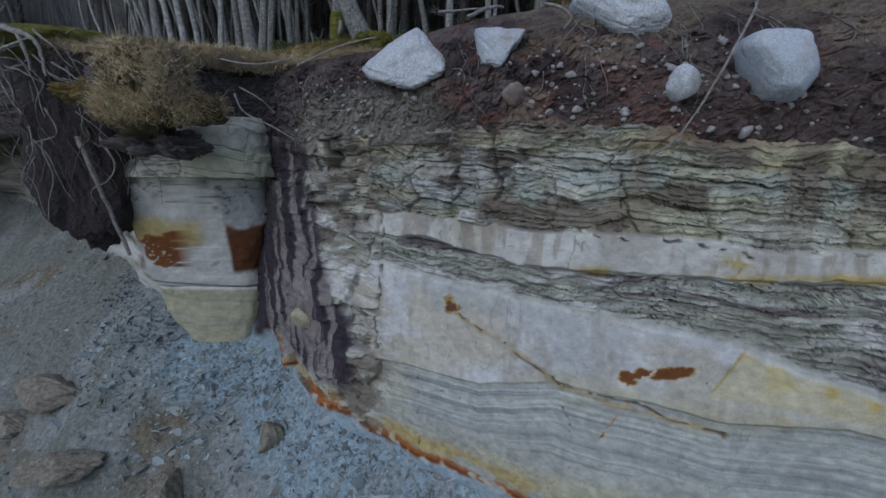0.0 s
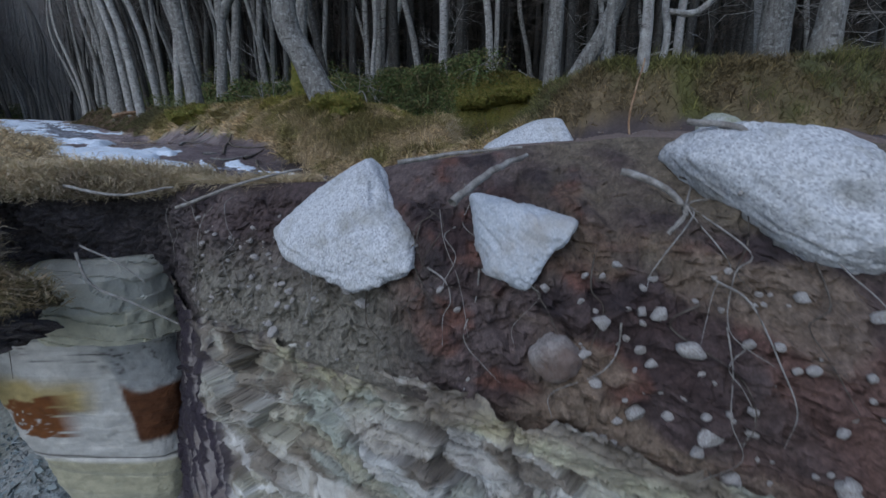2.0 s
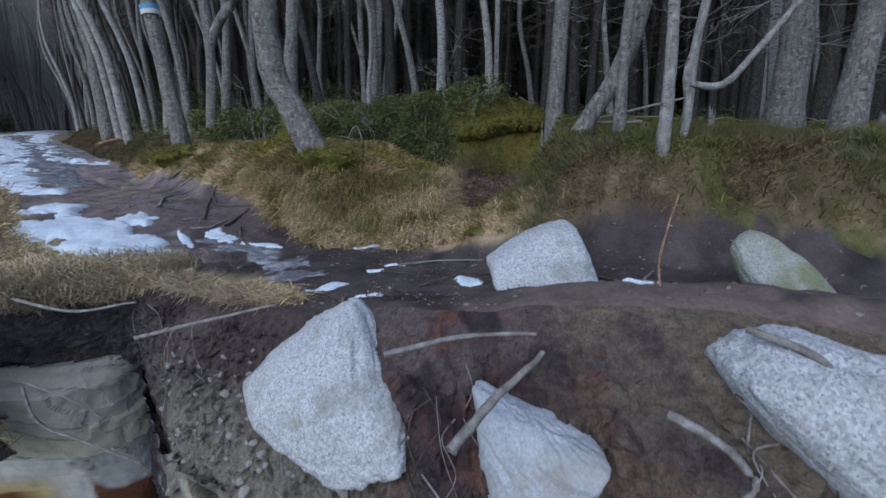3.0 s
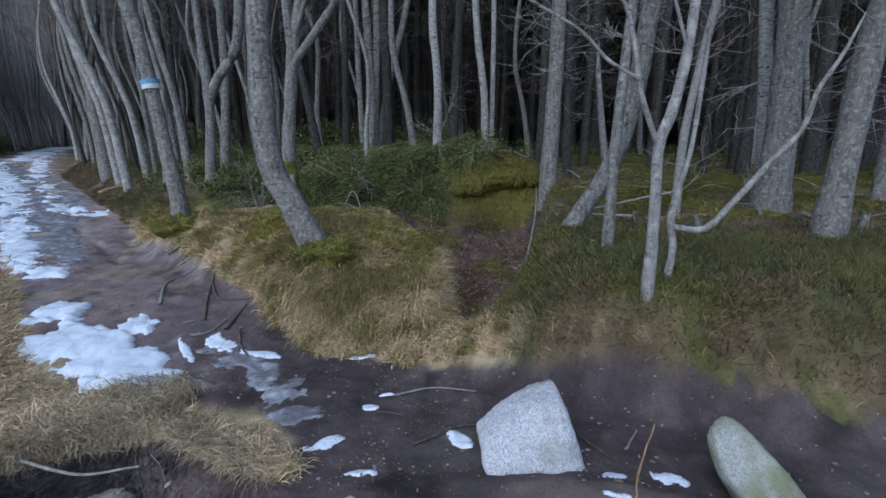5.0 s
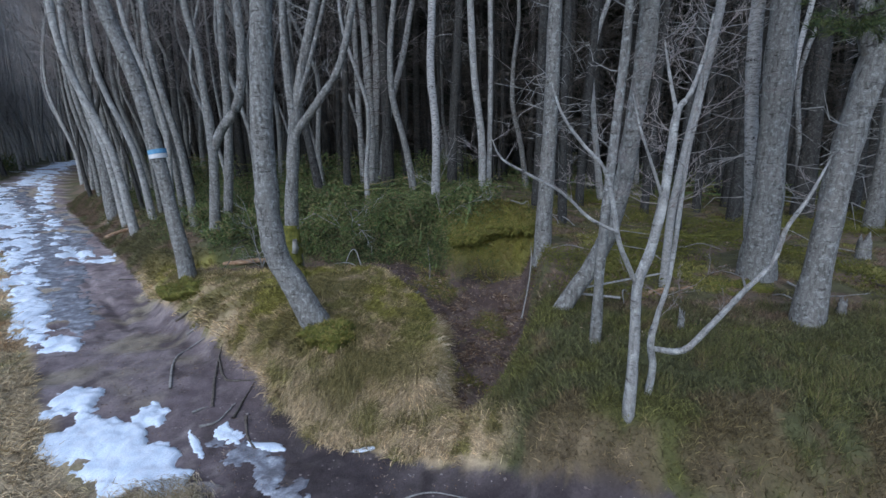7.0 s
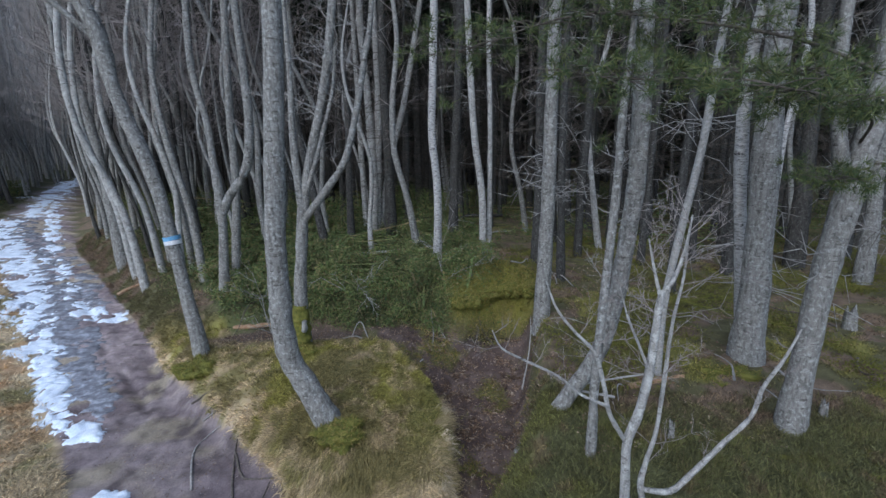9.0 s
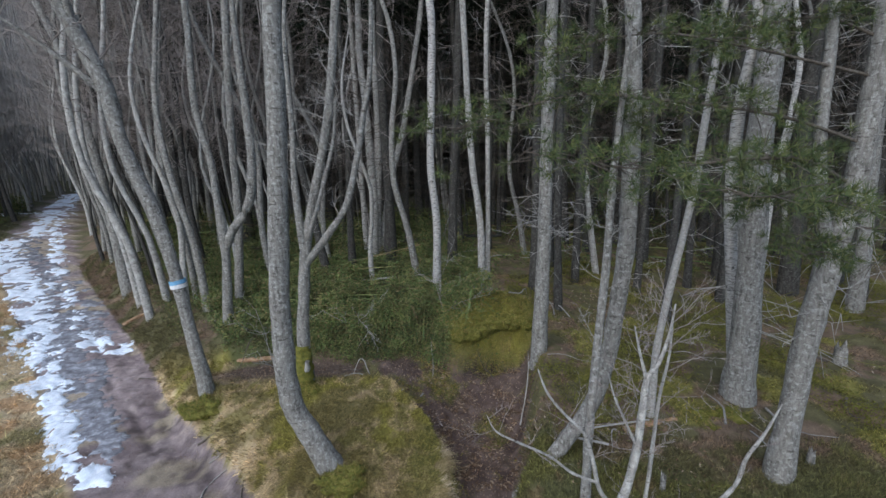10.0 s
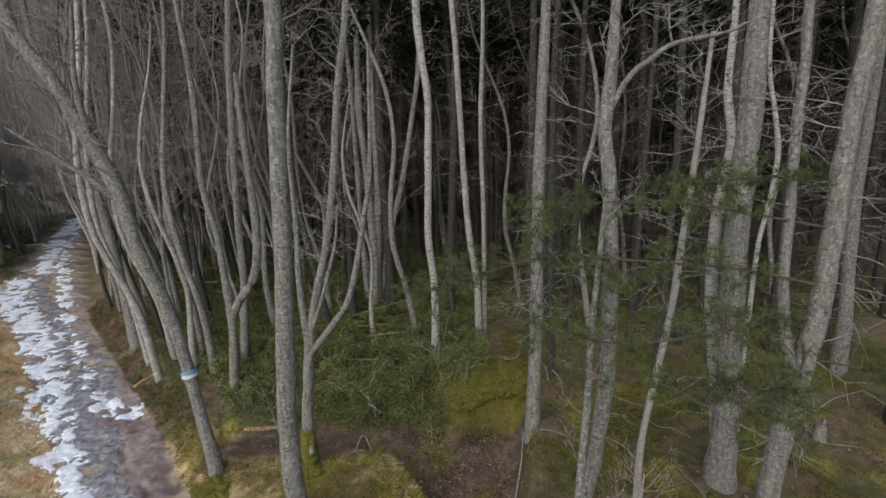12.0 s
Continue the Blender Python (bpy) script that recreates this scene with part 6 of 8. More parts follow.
outlined_boulder([(0.25, 0.13), (0.42, 0.23), (0.58, 0.29), (0.72, 0.31), (0.77, 0.12), (0.81, 0.0), (0.74, -0.08), (0.56, -0.13), (0.36, -0.06), (0.26, 0.05)], 1.4, 0.14, 6, GRANITE, "pale angular boulder lying on the muddy trail", 5, 0.05, 0, (), 0.95)
outlined_boulder([(1.345, 0.23), (1.39, 0.285), (1.46, 0.31), (1.53, 0.29), (1.6, 0.19), (1.7, 0.08), (1.72, -0.02), (1.6, -0.08), (1.42, -0.03), (1.345, 0.12)], 1.12, 0.13, 18, MOSSY_STONE, "greenish mossy boulder set in the muddy trail", 3.5, 0.05, 1, (), 0.7)
boulder("boulder", (0.39, 0.15, -0.56), (0.085, 0.08, 0.085), 23, MUDDY_STONE, "small mud-stained stone in the root-bound soil", cut=(0.6, 0.9), rough=0.15)
boulder("boulder", (-1.82, 2.36, -0.1), (0.24, 0.1, 0.055), 24, MUDDY_STONE, "flat muddy stone beside the snow on the trail", cut=(0.5, 0.9), rough=0.15)
STONES = [(0.73, 0.42, 0.045), (0.77, 0.2, 0.045), (0.62, 0.2, 0.04), (1.02, 0.17, 0.035), (1.2, 0.3, 0.03), (1.0, 0.33, 0.022), (1.45, 0.12, 0.035), (1.62, 0.13, 0.05), (1.55, 0.35, 0.03), (1.75, 0.08, 0.035)]
srng = np.random.default_rng(5)
for _ in range(190):
    x = srng.uniform(0.45, 2.3) if srng.random() < 0.75 else srng.uniform(-1.5, 0.45)
    STONES.append((x, srng.uniform(0.06, 0.62 if x > 0.45 else 0.8), float(np.clip(srng.lognormal(-4.2, 0.45), 0.007, 0.04))))
for _ in range(26):
    STONES.append((srng.uniform(0.5, 1.8), srng.uniform(0.1, 0.6), srng.uniform(0.014, 0.036)))
for _ in range(60):
    STONES.append((srng.uniform(-1.6, -0.55), srng.uniform(0.05, 0.75), float(np.clip(srng.lognormal(-4.3, 0.5), 0.007, 0.035))))
PEB = []
for k in range(8):
    v, f = stone_shape((1, srng.uniform(0.6, 0.9), srng.uniform(0.5, 0.85)), 40 + k, 3, 9, (0.5, 0.9), 0.12)
    PEB.append(Geo().add(v, f).data("stone", PEBBLE))
for x, v, r in STONES:
    y, z = soil_pos(np.array([x]), np.array([v]))
    ob = tagged(new("stone", PEB[srng.integers(8)]), "small pale stone sticking out of the till", "stone", "stones in the soil bank")
    ob.matrix_basis = Matrix.LocRotScale((x, float(y[0]) - r * 0.25, float(z[0])), Euler(srng.uniform(-0.7, 0.7, 3)), (r, r, r))


# ---- the detached rock buttress ----
def column_rock(zs, left, right, front, back, power, tint, seed, amp=1.0, n=220):
    """A rock mass as a stack of rounded-box outlines."""
    th = np.linspace(0, 2 * np.pi, n, endpoint=False)
    c, s = np.cos(th), np.sin(th)
    ux, uy = np.sign(c) * np.abs(c) ** (2 / power), np.sign(s) * np.abs(s) ** (2 / power)
    Z = zs[None, :] + 0 * th[:, None]
    X = (left + right)[None, :] / 2 + ux[:, None] * (right - left)[None, :] / 2
    Y = (front + back)[None, :] / 2 + uy[:, None] * (back - front)[None, :] / 2
    along = X + Y
    o1, s1, j1, h1 = ledges(along, Z, seed, 0.03, 0.16)
    massive = 1 - 0.8 * smooth((-1.3 - Z) / 0.1)
    d = amp * (massive * (0.030 * o1 - 0.02 * s1 * (h1 > 0.55)) + 0.04 * fbm(along * 2, Z * 2, 4, seed) + 0.012 * fbm(along * 11, Z * 11, 3, seed + 4))
    X, Y = X + d * c[:, None], Y + d * s[:, None]
    col = tint(X, Y, Z, h1, s1)
    i = np.arange(n * len(zs)).reshape(n, len(zs))
    j = np.roll(i, -1, 0)
    f = np.stack([i[:, :-1], j[:, :-1], j[:, 1:], i[:, 1:]], -1).reshape(-1, 4)
    v = np.stack([X, Y, Z], -1)
    g = Geo().add(v.reshape(-1, 3), f, col.reshape(-1, 3))
    for row, flip in ((0, 1), (-1, -1)):
        ring, mid = v[:, row], v[:, row].mean(0)
        k = np.arange(n)
        tri = np.stack([k, np.roll(k, -1), np.full(n, n)], -1)[:, ::-flip]
        g.add(np.concatenate([ring, mid[None]]), tri, np.concatenate([col[:, row], col[:, row].mean(0)[None]]))
    return g


def buttress_tint(X, Y, Z, h1, s1):
    c = np.zeros(X.shape + (3,)) + np.array([0.57, 0.56, 0.52])
    c = mix(c, [0.47, 0.46, 0.39], smooth((Z + 1.45) / 0.15) * (0.4 + 0.6 * h1))
    c = mix(c, [0.44, 0.415, 0.29], smooth((-2.72 - Z) / 0.06))
    c = mix(c, [0.34, 0.33, 0.26], smooth((-2.72 - Z) / 0.06) * smooth((h1 - 0.5) * 3))
    n = fbm(X * 5, Z * 5, 4, 161)
    c = mix(c, [0.47, 0.36, 0.13], smooth(1.4 - np.abs(Z + 1.98 + 0.12 * n) / 0.18) * smooth((-3.0 - X + 0.2 * n) / 0.15) * 0.9)
    rust = 1 - ((X + 3.56) / 0.42) ** 2 - ((Z + 2.2) / 0.25) ** 2 + 0.9 * n
    flecks = smooth(fbm(X * 22, Z * 22, 3, 169) * 6 - 1.6)
    c = mix(c, [0.20, 0.075, 0.022], smooth(rust * 5 - 0.6) * (1 - flecks))
    right = smooth((X + 2.78) / 0.05)
    c = mix(c, [0.30, 0.31, 0.31], right * smooth((Z + 1.95) / 0.1) * smooth((-1.3 - Z) / 0.15) * 0.8)
    c = mix(c, [0.12, 0.048, 0.02], right * smooth((-1.84 - Z + 0.1 * n) / 0.08) * smooth((Z + 2.55) / 0.1))
    c = mix(c, [0.10, 0.09, 0.08], smooth(1 - np.abs(Z + 2.69 + 0.06 * (X + 3)) / 0.022))
    for k, (x0, z0, x1, z1) in enumerate(((-3.79, -1.27, -3.57, -1.46), (-3.75, -1.54, -3.20, -1.43), (-3.20, -1.43, -3.09, -1.66), (-2.98, -1.34, -2.81, -1.67), (-3.66, -1.31, -3.23, -1.23), (-2.95, -1.21, -2.15, -1.25), (-2.72, -1.42, -2.70, -1.77), (-2.46, -1.36, -2.15, -1.33), (-3.42, -1.60, -2.56, -1.51))):
        c = mix(c, [0.05, 0.042, 0.04], smooth(1.3 - line_gap(X, Z, x0, z0, x1, z1, 0.06, 181 + k) / 0.014) * 0.9)
    web = np.abs(fbm((X + 0.6 * Y) * 2.6, Z * 3.2, 5, 163))
    c = mix(c, [0.07, 0.06, 0.055], smooth(1 - web / 0.03) * smooth((Z + 1.75) / 0.2) * 0.85)
    c = mix(c, [0.13, 0.11, 0.10], smooth(fbm(X * 6, Z * 6, 4, 165) * 4 - 1.0) * smooth((Z + 1.6) / 0.15) * 0.8)
    c = c * (1 + 0.2 * fbm(X * 18 + Y * 9, Z * 20, 3, 167)[..., None] + 0.16 * fbm(X * 3, Z * 3, 3, 168)[..., None])
    return mix(c, [0.13, 0.12, 0.11], s1 * (h1 > 0.75) * 0.5 * smooth((Z + 1.9) / 0.2))


buttress = thing_at("rock_buttress", (-3.2, 2.6, -3.6), "pale rock buttress with orange-brown rust patches", "rock")


def buttress_block(name, z0, z1, rows, inset, label, seed):
    zs = np.linspace(z0, z1, rows)
    e = inset * (1 - np.clip(np.minimum(zs - z0, z1 - zs) / 0.05, 0, 1)) ** 2
    column_rock(zs, np.interp(zs, [-3.7, -3.44, -3.12, -2.74, -1.89, -1.27], [-3.5, -3.6, -3.86, -3.9, -4.02, -3.98]) + e,
                np.interp(zs, [-3.7, -3.58, -3.33, -2.72, -2.36, -1.86, -1.3], [-2.78, -2.76, -2.66, -2.5, -2.48, -2.27, -2.2]) - e,
                np.interp(zs, [-3.7, -3.0, -2.4, -1.8, -1.25], [2.72, 2.6, 2.44, 2.3, 2.1]) + e, zs * 0 + 3.5, 5.5, buttress_tint, seed).part(name, ROCK, buttress, label, False)


buttress_block("lower_block", -3.75, -2.71, 90, 0.04, "greenish-yellow bedded rock", 19)
buttress_block("main_block", -2.72, -1.22, 130, 0.03, "white rock with rust patches", 20)
zs = np.linspace(-1.26, -0.62, 70)
column_rock(zs, np.interp(zs, [-1.26, -0.62], [-3.12, -2.95]), np.interp(zs, [-1.26, -0.62], [-2.02, -2.08]), np.interp(zs, [-1.26, -1.0, -0.74, -0.62], [1.8, 1.68, 1.62, 1.78]), zs * 0 + 3.2, 3.2,
            lambda X, Y, Z, h, s: mix(mix(np.zeros(X.shape + (3,)) + np.array([0.56, 0.55, 0.47]), [0.6, 0.58, 0.45], smooth((-0.95 - Z) / 0.05)), [0.34, 0.31, 0.26], smooth((h - 0.75) * 5) * smooth((Z + 0.95) / 0.05)), 23, 1.3).part(
    "ledge", ROCK, buttress, "thin-bedded greenish ledge", False)
zs = np.linspace(-1.28, -0.85, 50)
column_rock(zs, zs * 0 - 3.95, zs * 0 - 3.0, np.interp(zs, [-1.28, -0.85], [2.06, 2.3]), zs * 0 + 3.2, 4, buttress_tint, 29, 2.2).part("ledge", ROCK, buttress, "cracked pale ledge", False)
v, f = stone_shape((0.14, 0.12, 0.16), 31, 4, 10, (0.45, 0.7), 0.12)
wedge = Geo().add(v, f, [0.42, 0.38, 0.27]).thing("rock_wedge", ROCK, "loose ochre rock wedged in the stained recess", "rock", smooth_faces=False)
wedge.location = (-1.6, 1.52, -2.74)


# ---- broken slate on the scree ----
def shard(rng, n=5):
    a = np.arange(n) * 6.283 / n + rng.uniform(-0.35, 0.35, n)
    o = np.stack([np.cos(a), 0.6 * np.sin(a)], 1) * rng.uniform(0.7, 1.0, (n, 1))
    v = np.concatenate([np.c_[o, np.full(n, 0.09)], np.c_[o * 1.05, np.full(n, -0.09)]])
    return v, n


def shards(count, spot, size, rng):
    g = Geo()
    for _ in range(count):
        x, y = spot()
        z = float(scree_z(np.array(x), np.array(y)))
        v, n = shard(rng, int(rng.integers(4, 7)))
        s = size * rng.lognormal(0, 0.45)
        m = np.array(Euler((rng.normal(0.62, 0.28), rng.normal(0, 0.28), rng.uniform(0, 6.28))).to_matrix())
        v = (v * s) @ m.T + [x, y, z + s * 0.08]
        k = np.arange(n)
        top = np.stack([np.zeros(n - 2, int), k[1:-1], k[2:]], -1)
        g.add(v, top)
        g.f[-1] = np.concatenate([top]) + g.n - 2 * n
        g.f.append(np.stack([k, k + n, np.roll(k, -1) + n, np.roll(k, -1)], -1) + g.n - 2 * n)
    return g


crng = np.random.default_rng(8)


def near_foot():
    x = crng.uniform(-5.2, 0.6)
    return x, float(face_y(x)) - abs(crng.normal(0.1, 0.75)) + (0.1 if x > -2.3 else -0.15)


def on_slope():
    x = crng.uniform(-7.5, 0.5)
    return x, float(face_y(x)) - crng.uniform(0.1, 3.0)


shards(3600, near_foot, 0.032, crng).thing("slate_chips", CHIPS, "heap of small blue-grey slate chips", "scree", kind="stuff", smooth_faces=False)
shards(2800, on_slope, 0.022, crng).thing("scree_chips", CHIPS, "scattered stone chips on the scree", "scree", kind="stuff", smooth_faces=False)
for k in range(46):
    x, y = near_foot() if k % 3 else on_slope()
    z = float(scree_z(np.array(x), np.array(y)))
    v, n = shard(crng, int(crng.integers(5, 8)))
    s = crng.uniform(0.06, 0.13)
    kk = np.arange(n)
    ob = Geo().add(v * [s, s, s * 1.3], np.stack([np.zeros(n - 2, int), kk[1:-1], kk[2:]], -1))
    ob.f.append(np.stack([kk, kk + n, np.roll(kk, -1) + n, np.roll(kk, -1)], -1))
    ob = ob.thing("slate_slab", CHIPS, "flat blue-grey slate slab lying on the scree", "slab", "slabs on the scree", smooth_faces=False)
    ob.matrix_basis = Matrix.LocRotScale((x, y, z + 0.02), Euler((crng.normal(0.6, 0.25), crng.normal(0, 0.25), crng.uniform(0, 6.28))), None)
for place, size, seed in (((-1.97, 1.32, 0), (0.17, 0.15, 0.24), 51), ((-3.1, 1.2, 0), (0.2, 0.3, 0.26), 52), ((-5.15, 2.25, 0), (0.5, 0.36, 0.2), 53), ((-5.6, 2.0, 0), (0.35, 0.3, 0.18), 54), ((-4.3, 1.3, 0), (0.5, 0.35, 0.12), 55)):
    place = (place[0], place[1], float(scree_z(np.array(place[0]), np.array(place[1]))) + size[2] * 0.35)
    v, f = stone_shape(size, seed, 5, 14, (0.55, 0.95), 0.22)
    Geo().add(v + np.array(place), f, [0.24, 0.215, 0.17]).thing("clay_lump", SCREE, "ochre-grey fallen lump of clay on the scree", "rock", smooth_faces=False)


# ---- grass, heather, moss ----
def blades(base, rng, length, width, lean, droop, fall=None):
    """Grass blades: three-section strips. base: n x 3; fall: a way (n x 3) towards which they hang."""
    n = len(base)
    a = rng.uniform(0, 2 * np.pi, n)
    flat = np.stack([np.cos(a), np.sin(a), np.zeros(n)], 1)
    if fall is not None:
        flat = flat * 0.6 + fall
        flat /= np.linalg.norm(flat, axis=1)[:, None] + 1e-9
    L = length * rng.uniform(0.5, 1.25, (n, 1))
    tilt = np.clip(rng.normal(lean, 0.3, (n, 1)), 0, 1.6)
    d1 = flat * np.sin(tilt) + np.array([0, 0, 1.0]) * np.cos(tilt)
    tilt2 = tilt + droop * rng.uniform(0.5, 1.4, (n, 1))
    d2 = flat * np.sin(tilt2) + np.array([0, 0, 1.0]) * np.cos(tilt2)
    side = np.cross(d1, rng.normal(0, 1, (n, 3)))
    side /= np.linalg.norm(side, axis=1)[:, None] + 1e-9
    w = width * rng.uniform(0.6, 1.3, (n, 1))
    m = base + d1 * L * 0.55
    t = m + d2 * L * 0.5
    v = np.stack([base - side * w, base + side * w, m - side * w * 0.7, m + side * w * 0.7, t], 1).reshape(-1, 3)
    k = np.arange(n)[:, None] * 5
    return v, k + np.array([[0, 1, 3, 2]]), k + np.array([[2, 3, 4]])


def grass(name, material, label, base, rng, length, width, lean, droop, fall=None, category="grass"):
    g = Geo()
    v, q, t = blades(base, rng, length, width, lean, droop, fall)
    g.add(v, q, None if material is not COVER else np.repeat(cover_colour(base[:, 0], base[:, 1]), 5, 0) * rng.uniform(0.85, 1.15, (len(v), 1)))
    g.f.append(t)
    return g.thing(name, material, label, category, kind="stuff", smooth_faces=False)


def scatter(rng, n, box, weight, clump=0.0):
    """Ground spots in a box, kept by a weight from 0 to 1."""
    x0, x1, y0, y1 = box
    out = []
    have = 0
    for _ in range(60):
        x, y = rng.uniform(x0, x1, n), rng.uniform(y0, y1, n)
        keep = rng.random(n) < weight(x, y)
        x, y = x[keep], y[keep]
        if clump:
            m = 7
            x = (x[:, None] + rng.normal(0, clump, (len(x), m))).ravel()
            y = (y[:, None] + rng.normal(0, clump, (len(y), m))).ravel()
        ok = y > crest_y(x) + 0.02
        out.append(np.stack([x[ok], y[ok]], 1))
        have += ok.sum()
        if have >= n:
            break
    p = np.concatenate(out)[:n]
    return np.c_[p, land_z(p[:, 0], p[:, 1]) - 0.01]


grng = np.random.default_rng(12)


def seaward(x, y):
    return np.where(x < -0.75, smooth((trail_left(x) + 0.05 + 0.12 * fbm(x * 3, y * 3, 3, 104) - y) / 0.12), 0.0)


def landward(x, y, a, b):
    """The strip between a and b metres from the mud's edge, on the landward side."""
    d = y - trail_right(x) + 0.08 * fbm(x * 5, y * 5, 3, 172)
    return smooth((d - a) / 0.1) * smooth((b - d) / 0.5) * (1 - gully_mask(x, y)) * (1 - swale(x, y))


def mound(x, y):
    return np.exp(-((x + 0.9) / 1.3) ** 4 - ((y - 4.25) / 1.6) ** 4) * (1 - gully_mask(x, y)) * (1 - trail_mask(x, y))


def downhill(x, y):
    e = 0.12
    g = np.stack([ground_z(x - e, y) - ground_z(x + e, y), ground_z(x, y - e) - ground_z(x, y + e), 0 * x], 1) / (2 * e)
    return 1.3 * g


# land left of the trail
p = scatter(grng, 70000, (-6.5, -0.6, 1.3, 5.8), lambda x, y: seaward(x, y) * (0.4 + 0.6 * smooth(fbm(x * 2.5, y * 2.5, 3, 171) * 3 + 0.6)), 0.02)
grass("dry_grass", COVER, "matted straw-coloured winter grass beside the trail", p, grng, 0.11, 0.0038, 1.2, 0.5)
p = scatter(grng, 50000, (-24, -5, 4, 24), lambda x, y: seaward(x, y) * smooth((5.5 - trail_left(x) + y) / 3), 0.05)
grass("dry_grass", COVER, "straw-coloured grass along the icy trail", p, grng, 0.13, 0.005, 0.95, 0.6)
# landward side: the grassy strip, the mound and its hanging straw
p = scatter(grng, 60000, (-12, 0.3, 2.4, 14.5), lambda x, y: landward(x, y, 0.0, 1.9) * (0.3 + 0.7 * smooth(fbm(x * 3, y * 3, 3, 174) * 4 + 0.6)), 0.025)
grass("short_grass", COVER, "olive and straw grass along the foot of the trees", p, grng, 0.1, 0.0045, 0.9, 0.7, fall=0.7 * downhill(p[:, 0], p[:, 1]))
p = scatter(grng, 80000, (-2.6, 0.5, 2.7, 6.1), lambda x, y: mound(x, y) * (0.25 + 0.75 * smooth(fbm(x * 4, y * 4, 3, 175) * 4 + 0.7)), 0.022)
grass("short_grass", COVER, "matted olive grass and moss on the mound", p, grng, 0.08, 0.0044, 0.95, 0.6, fall=0.6 * downhill(p[:, 0], p[:, 1]))
p = scatter(grng, 42000, (-2.2, 0.3, 2.7, 4.6), lambda x, y: mound(x, y) * smooth((4.0 - y + 0.5 * fbm(x * 1.6, y * 1.6, 3, 173)) / 0.4) * smooth(fbm(x * 2.2, y * 2.2, 3, 176) * 4 + 0.7), 0.03)
grass("dry_grass", COVER, "long dry grass hanging over the mound's side", p, grng, 0.17, 0.0038, 1.0, 1.2, fall=1.4 * downhill(p[:, 0], p[:, 1]))


# straw tussocks drooping over the mound's edge and the gully's side
spots = [(np.interp(k, [0, 7, 13], [-1.9, -1.0, -0.05]), np.interp(k, [0, 7, 13], [4.1, 3.3, 3.0])) for k in range(14)] + [(0.06, 4.62), (0.0, 4.25), (-0.1, 3.7), (0.02, 3.4), (-0.06, 3.15), (0.08, 4.45), (0.02, 4.05), (-0.04, 3.88), (0.05, 4.85), (-0.02, 3.55), (-0.06, 5.15)]
for k, (tx, ty) in enumerate(spots):
    p = np.array([tx, ty]) + grng.normal(0, 0.07 if k < 14 else 0.02, 2) + grng.normal(0, 0.05 if k < 14 else 0.03, (380 if k < 14 else 200, 2))
    p = np.c_[p, land_z(p[:, 0], p[:, 1])]
    grass("grass_tussock", DRY_GRASS if k in (14, 17, 20) else MOUND_GRASS if k > 13 else COVER, "drooping tussock of bleached straw on the mound", p, grng, 0.24, 0.0026, 0.9, 1.4, fall=1.2 * downhill(p[:, 0], p[:, 1]))


# heather bank on the landward side of the boulders
def heather_bank(x, y):
    d = y - trail_right(x)
    return (0.35 * smooth((d - 0.02) / 0.08) + 0.65 * smooth((d - 0.12) / 0.25)) * smooth((3.2 - d) / 1.4) * smooth((x - 0.15) / 0.6) * (1 - gully_mask(x, y)) * (0.4 + 0.6 * smooth(fbm(x * 2.6, y * 2.6, 4, 177) * 5 + 0.7))


p = scatter(grng, 120000, (0.0, 7.5, 1.2, 5.6), heather_bank, 0.03)
grass("heather", COVER, "dark green heather and crowberry on the bank", p, grng, 0.085, 0.0042, 0.65, 0.4, category="heather")
p = scatter(grng, 15000, (0.0, 7.0, 1.3, 4.5), lambda x, y: heather_bank(x, y) * smooth(fbm(x * 3 + 5, y * 3, 3, 178) * 5 - 0.2), 0.012)
grass("heather", HEATHER, "tall wispy heather sprigs on the bank", p, grng, 0.15, 0.0017, 0.4, 0.4, category="heather")
p = scatter(grng, 26000, (-0.3, 6.5, 0.9, 3.4), lambda x, y: smooth((y - trail_right(x) - 0.03) / 0.06) * smooth((trail_right(x) + 0.5 - y) / 0.3) * smooth((x + 0.2) / 0.4) * (0.2 + 0.8 * smooth(fbm(x * 4, y * 4, 3, 179) * 4 + 0.4)), 0.025)
grass("withered_grass", COVER, "thin withered grass at the foot of the bank", p, grng, 0.06, 0.003, 1.0, 0.6)
p = scatter(grng, 55000, (1.3, 9.5, 3.2, 10), lambda x, y: (1 - gully_mask(x, y)) * smooth(fbm(x * 1.5, y * 1.5, 4, 305) * 5 + 0.5), 0.03)
grass("moss_shoots", COVER, "short mossy growth between the trunks", p, grng, 0.06, 0.0065, 0.7, 0.5, category="moss")


# bilberry and moss on the forest floor
def leaves(base, rng, size):
    n = len(base)
    d = rng.normal(0, 1, (n, 3))
    d[:, 2] *= 0.5
    d /= np.linalg.norm(d, axis=1)[:, None]
    s = np.cross(d, rng.normal(0, 1, (n, 3)))
    s /= np.linalg.norm(s, axis=1)[:, None]
    z = size * rng.uniform(0.6, 1.3, (n, 1))
    v = np.stack([base, base + d * z + s * z * 0.45, base + d * z * 2, base + d * z - s * z * 0.45], 1).reshape(-1, 3)
    return v, np.arange(n * 4).reshape(-1, 4)


def shrub_zone(x, y):
    w = smooth((y - np.where(x < -3.0, bank_foot(x) + 1.9, 7.1)) / 0.5) * (1 - gully_mask(x, y)) * (1 - swale(x, y))
    return w * smooth(fbm(x * 0.7, y * 0.7, 3, 181) * 3 + 1.1)


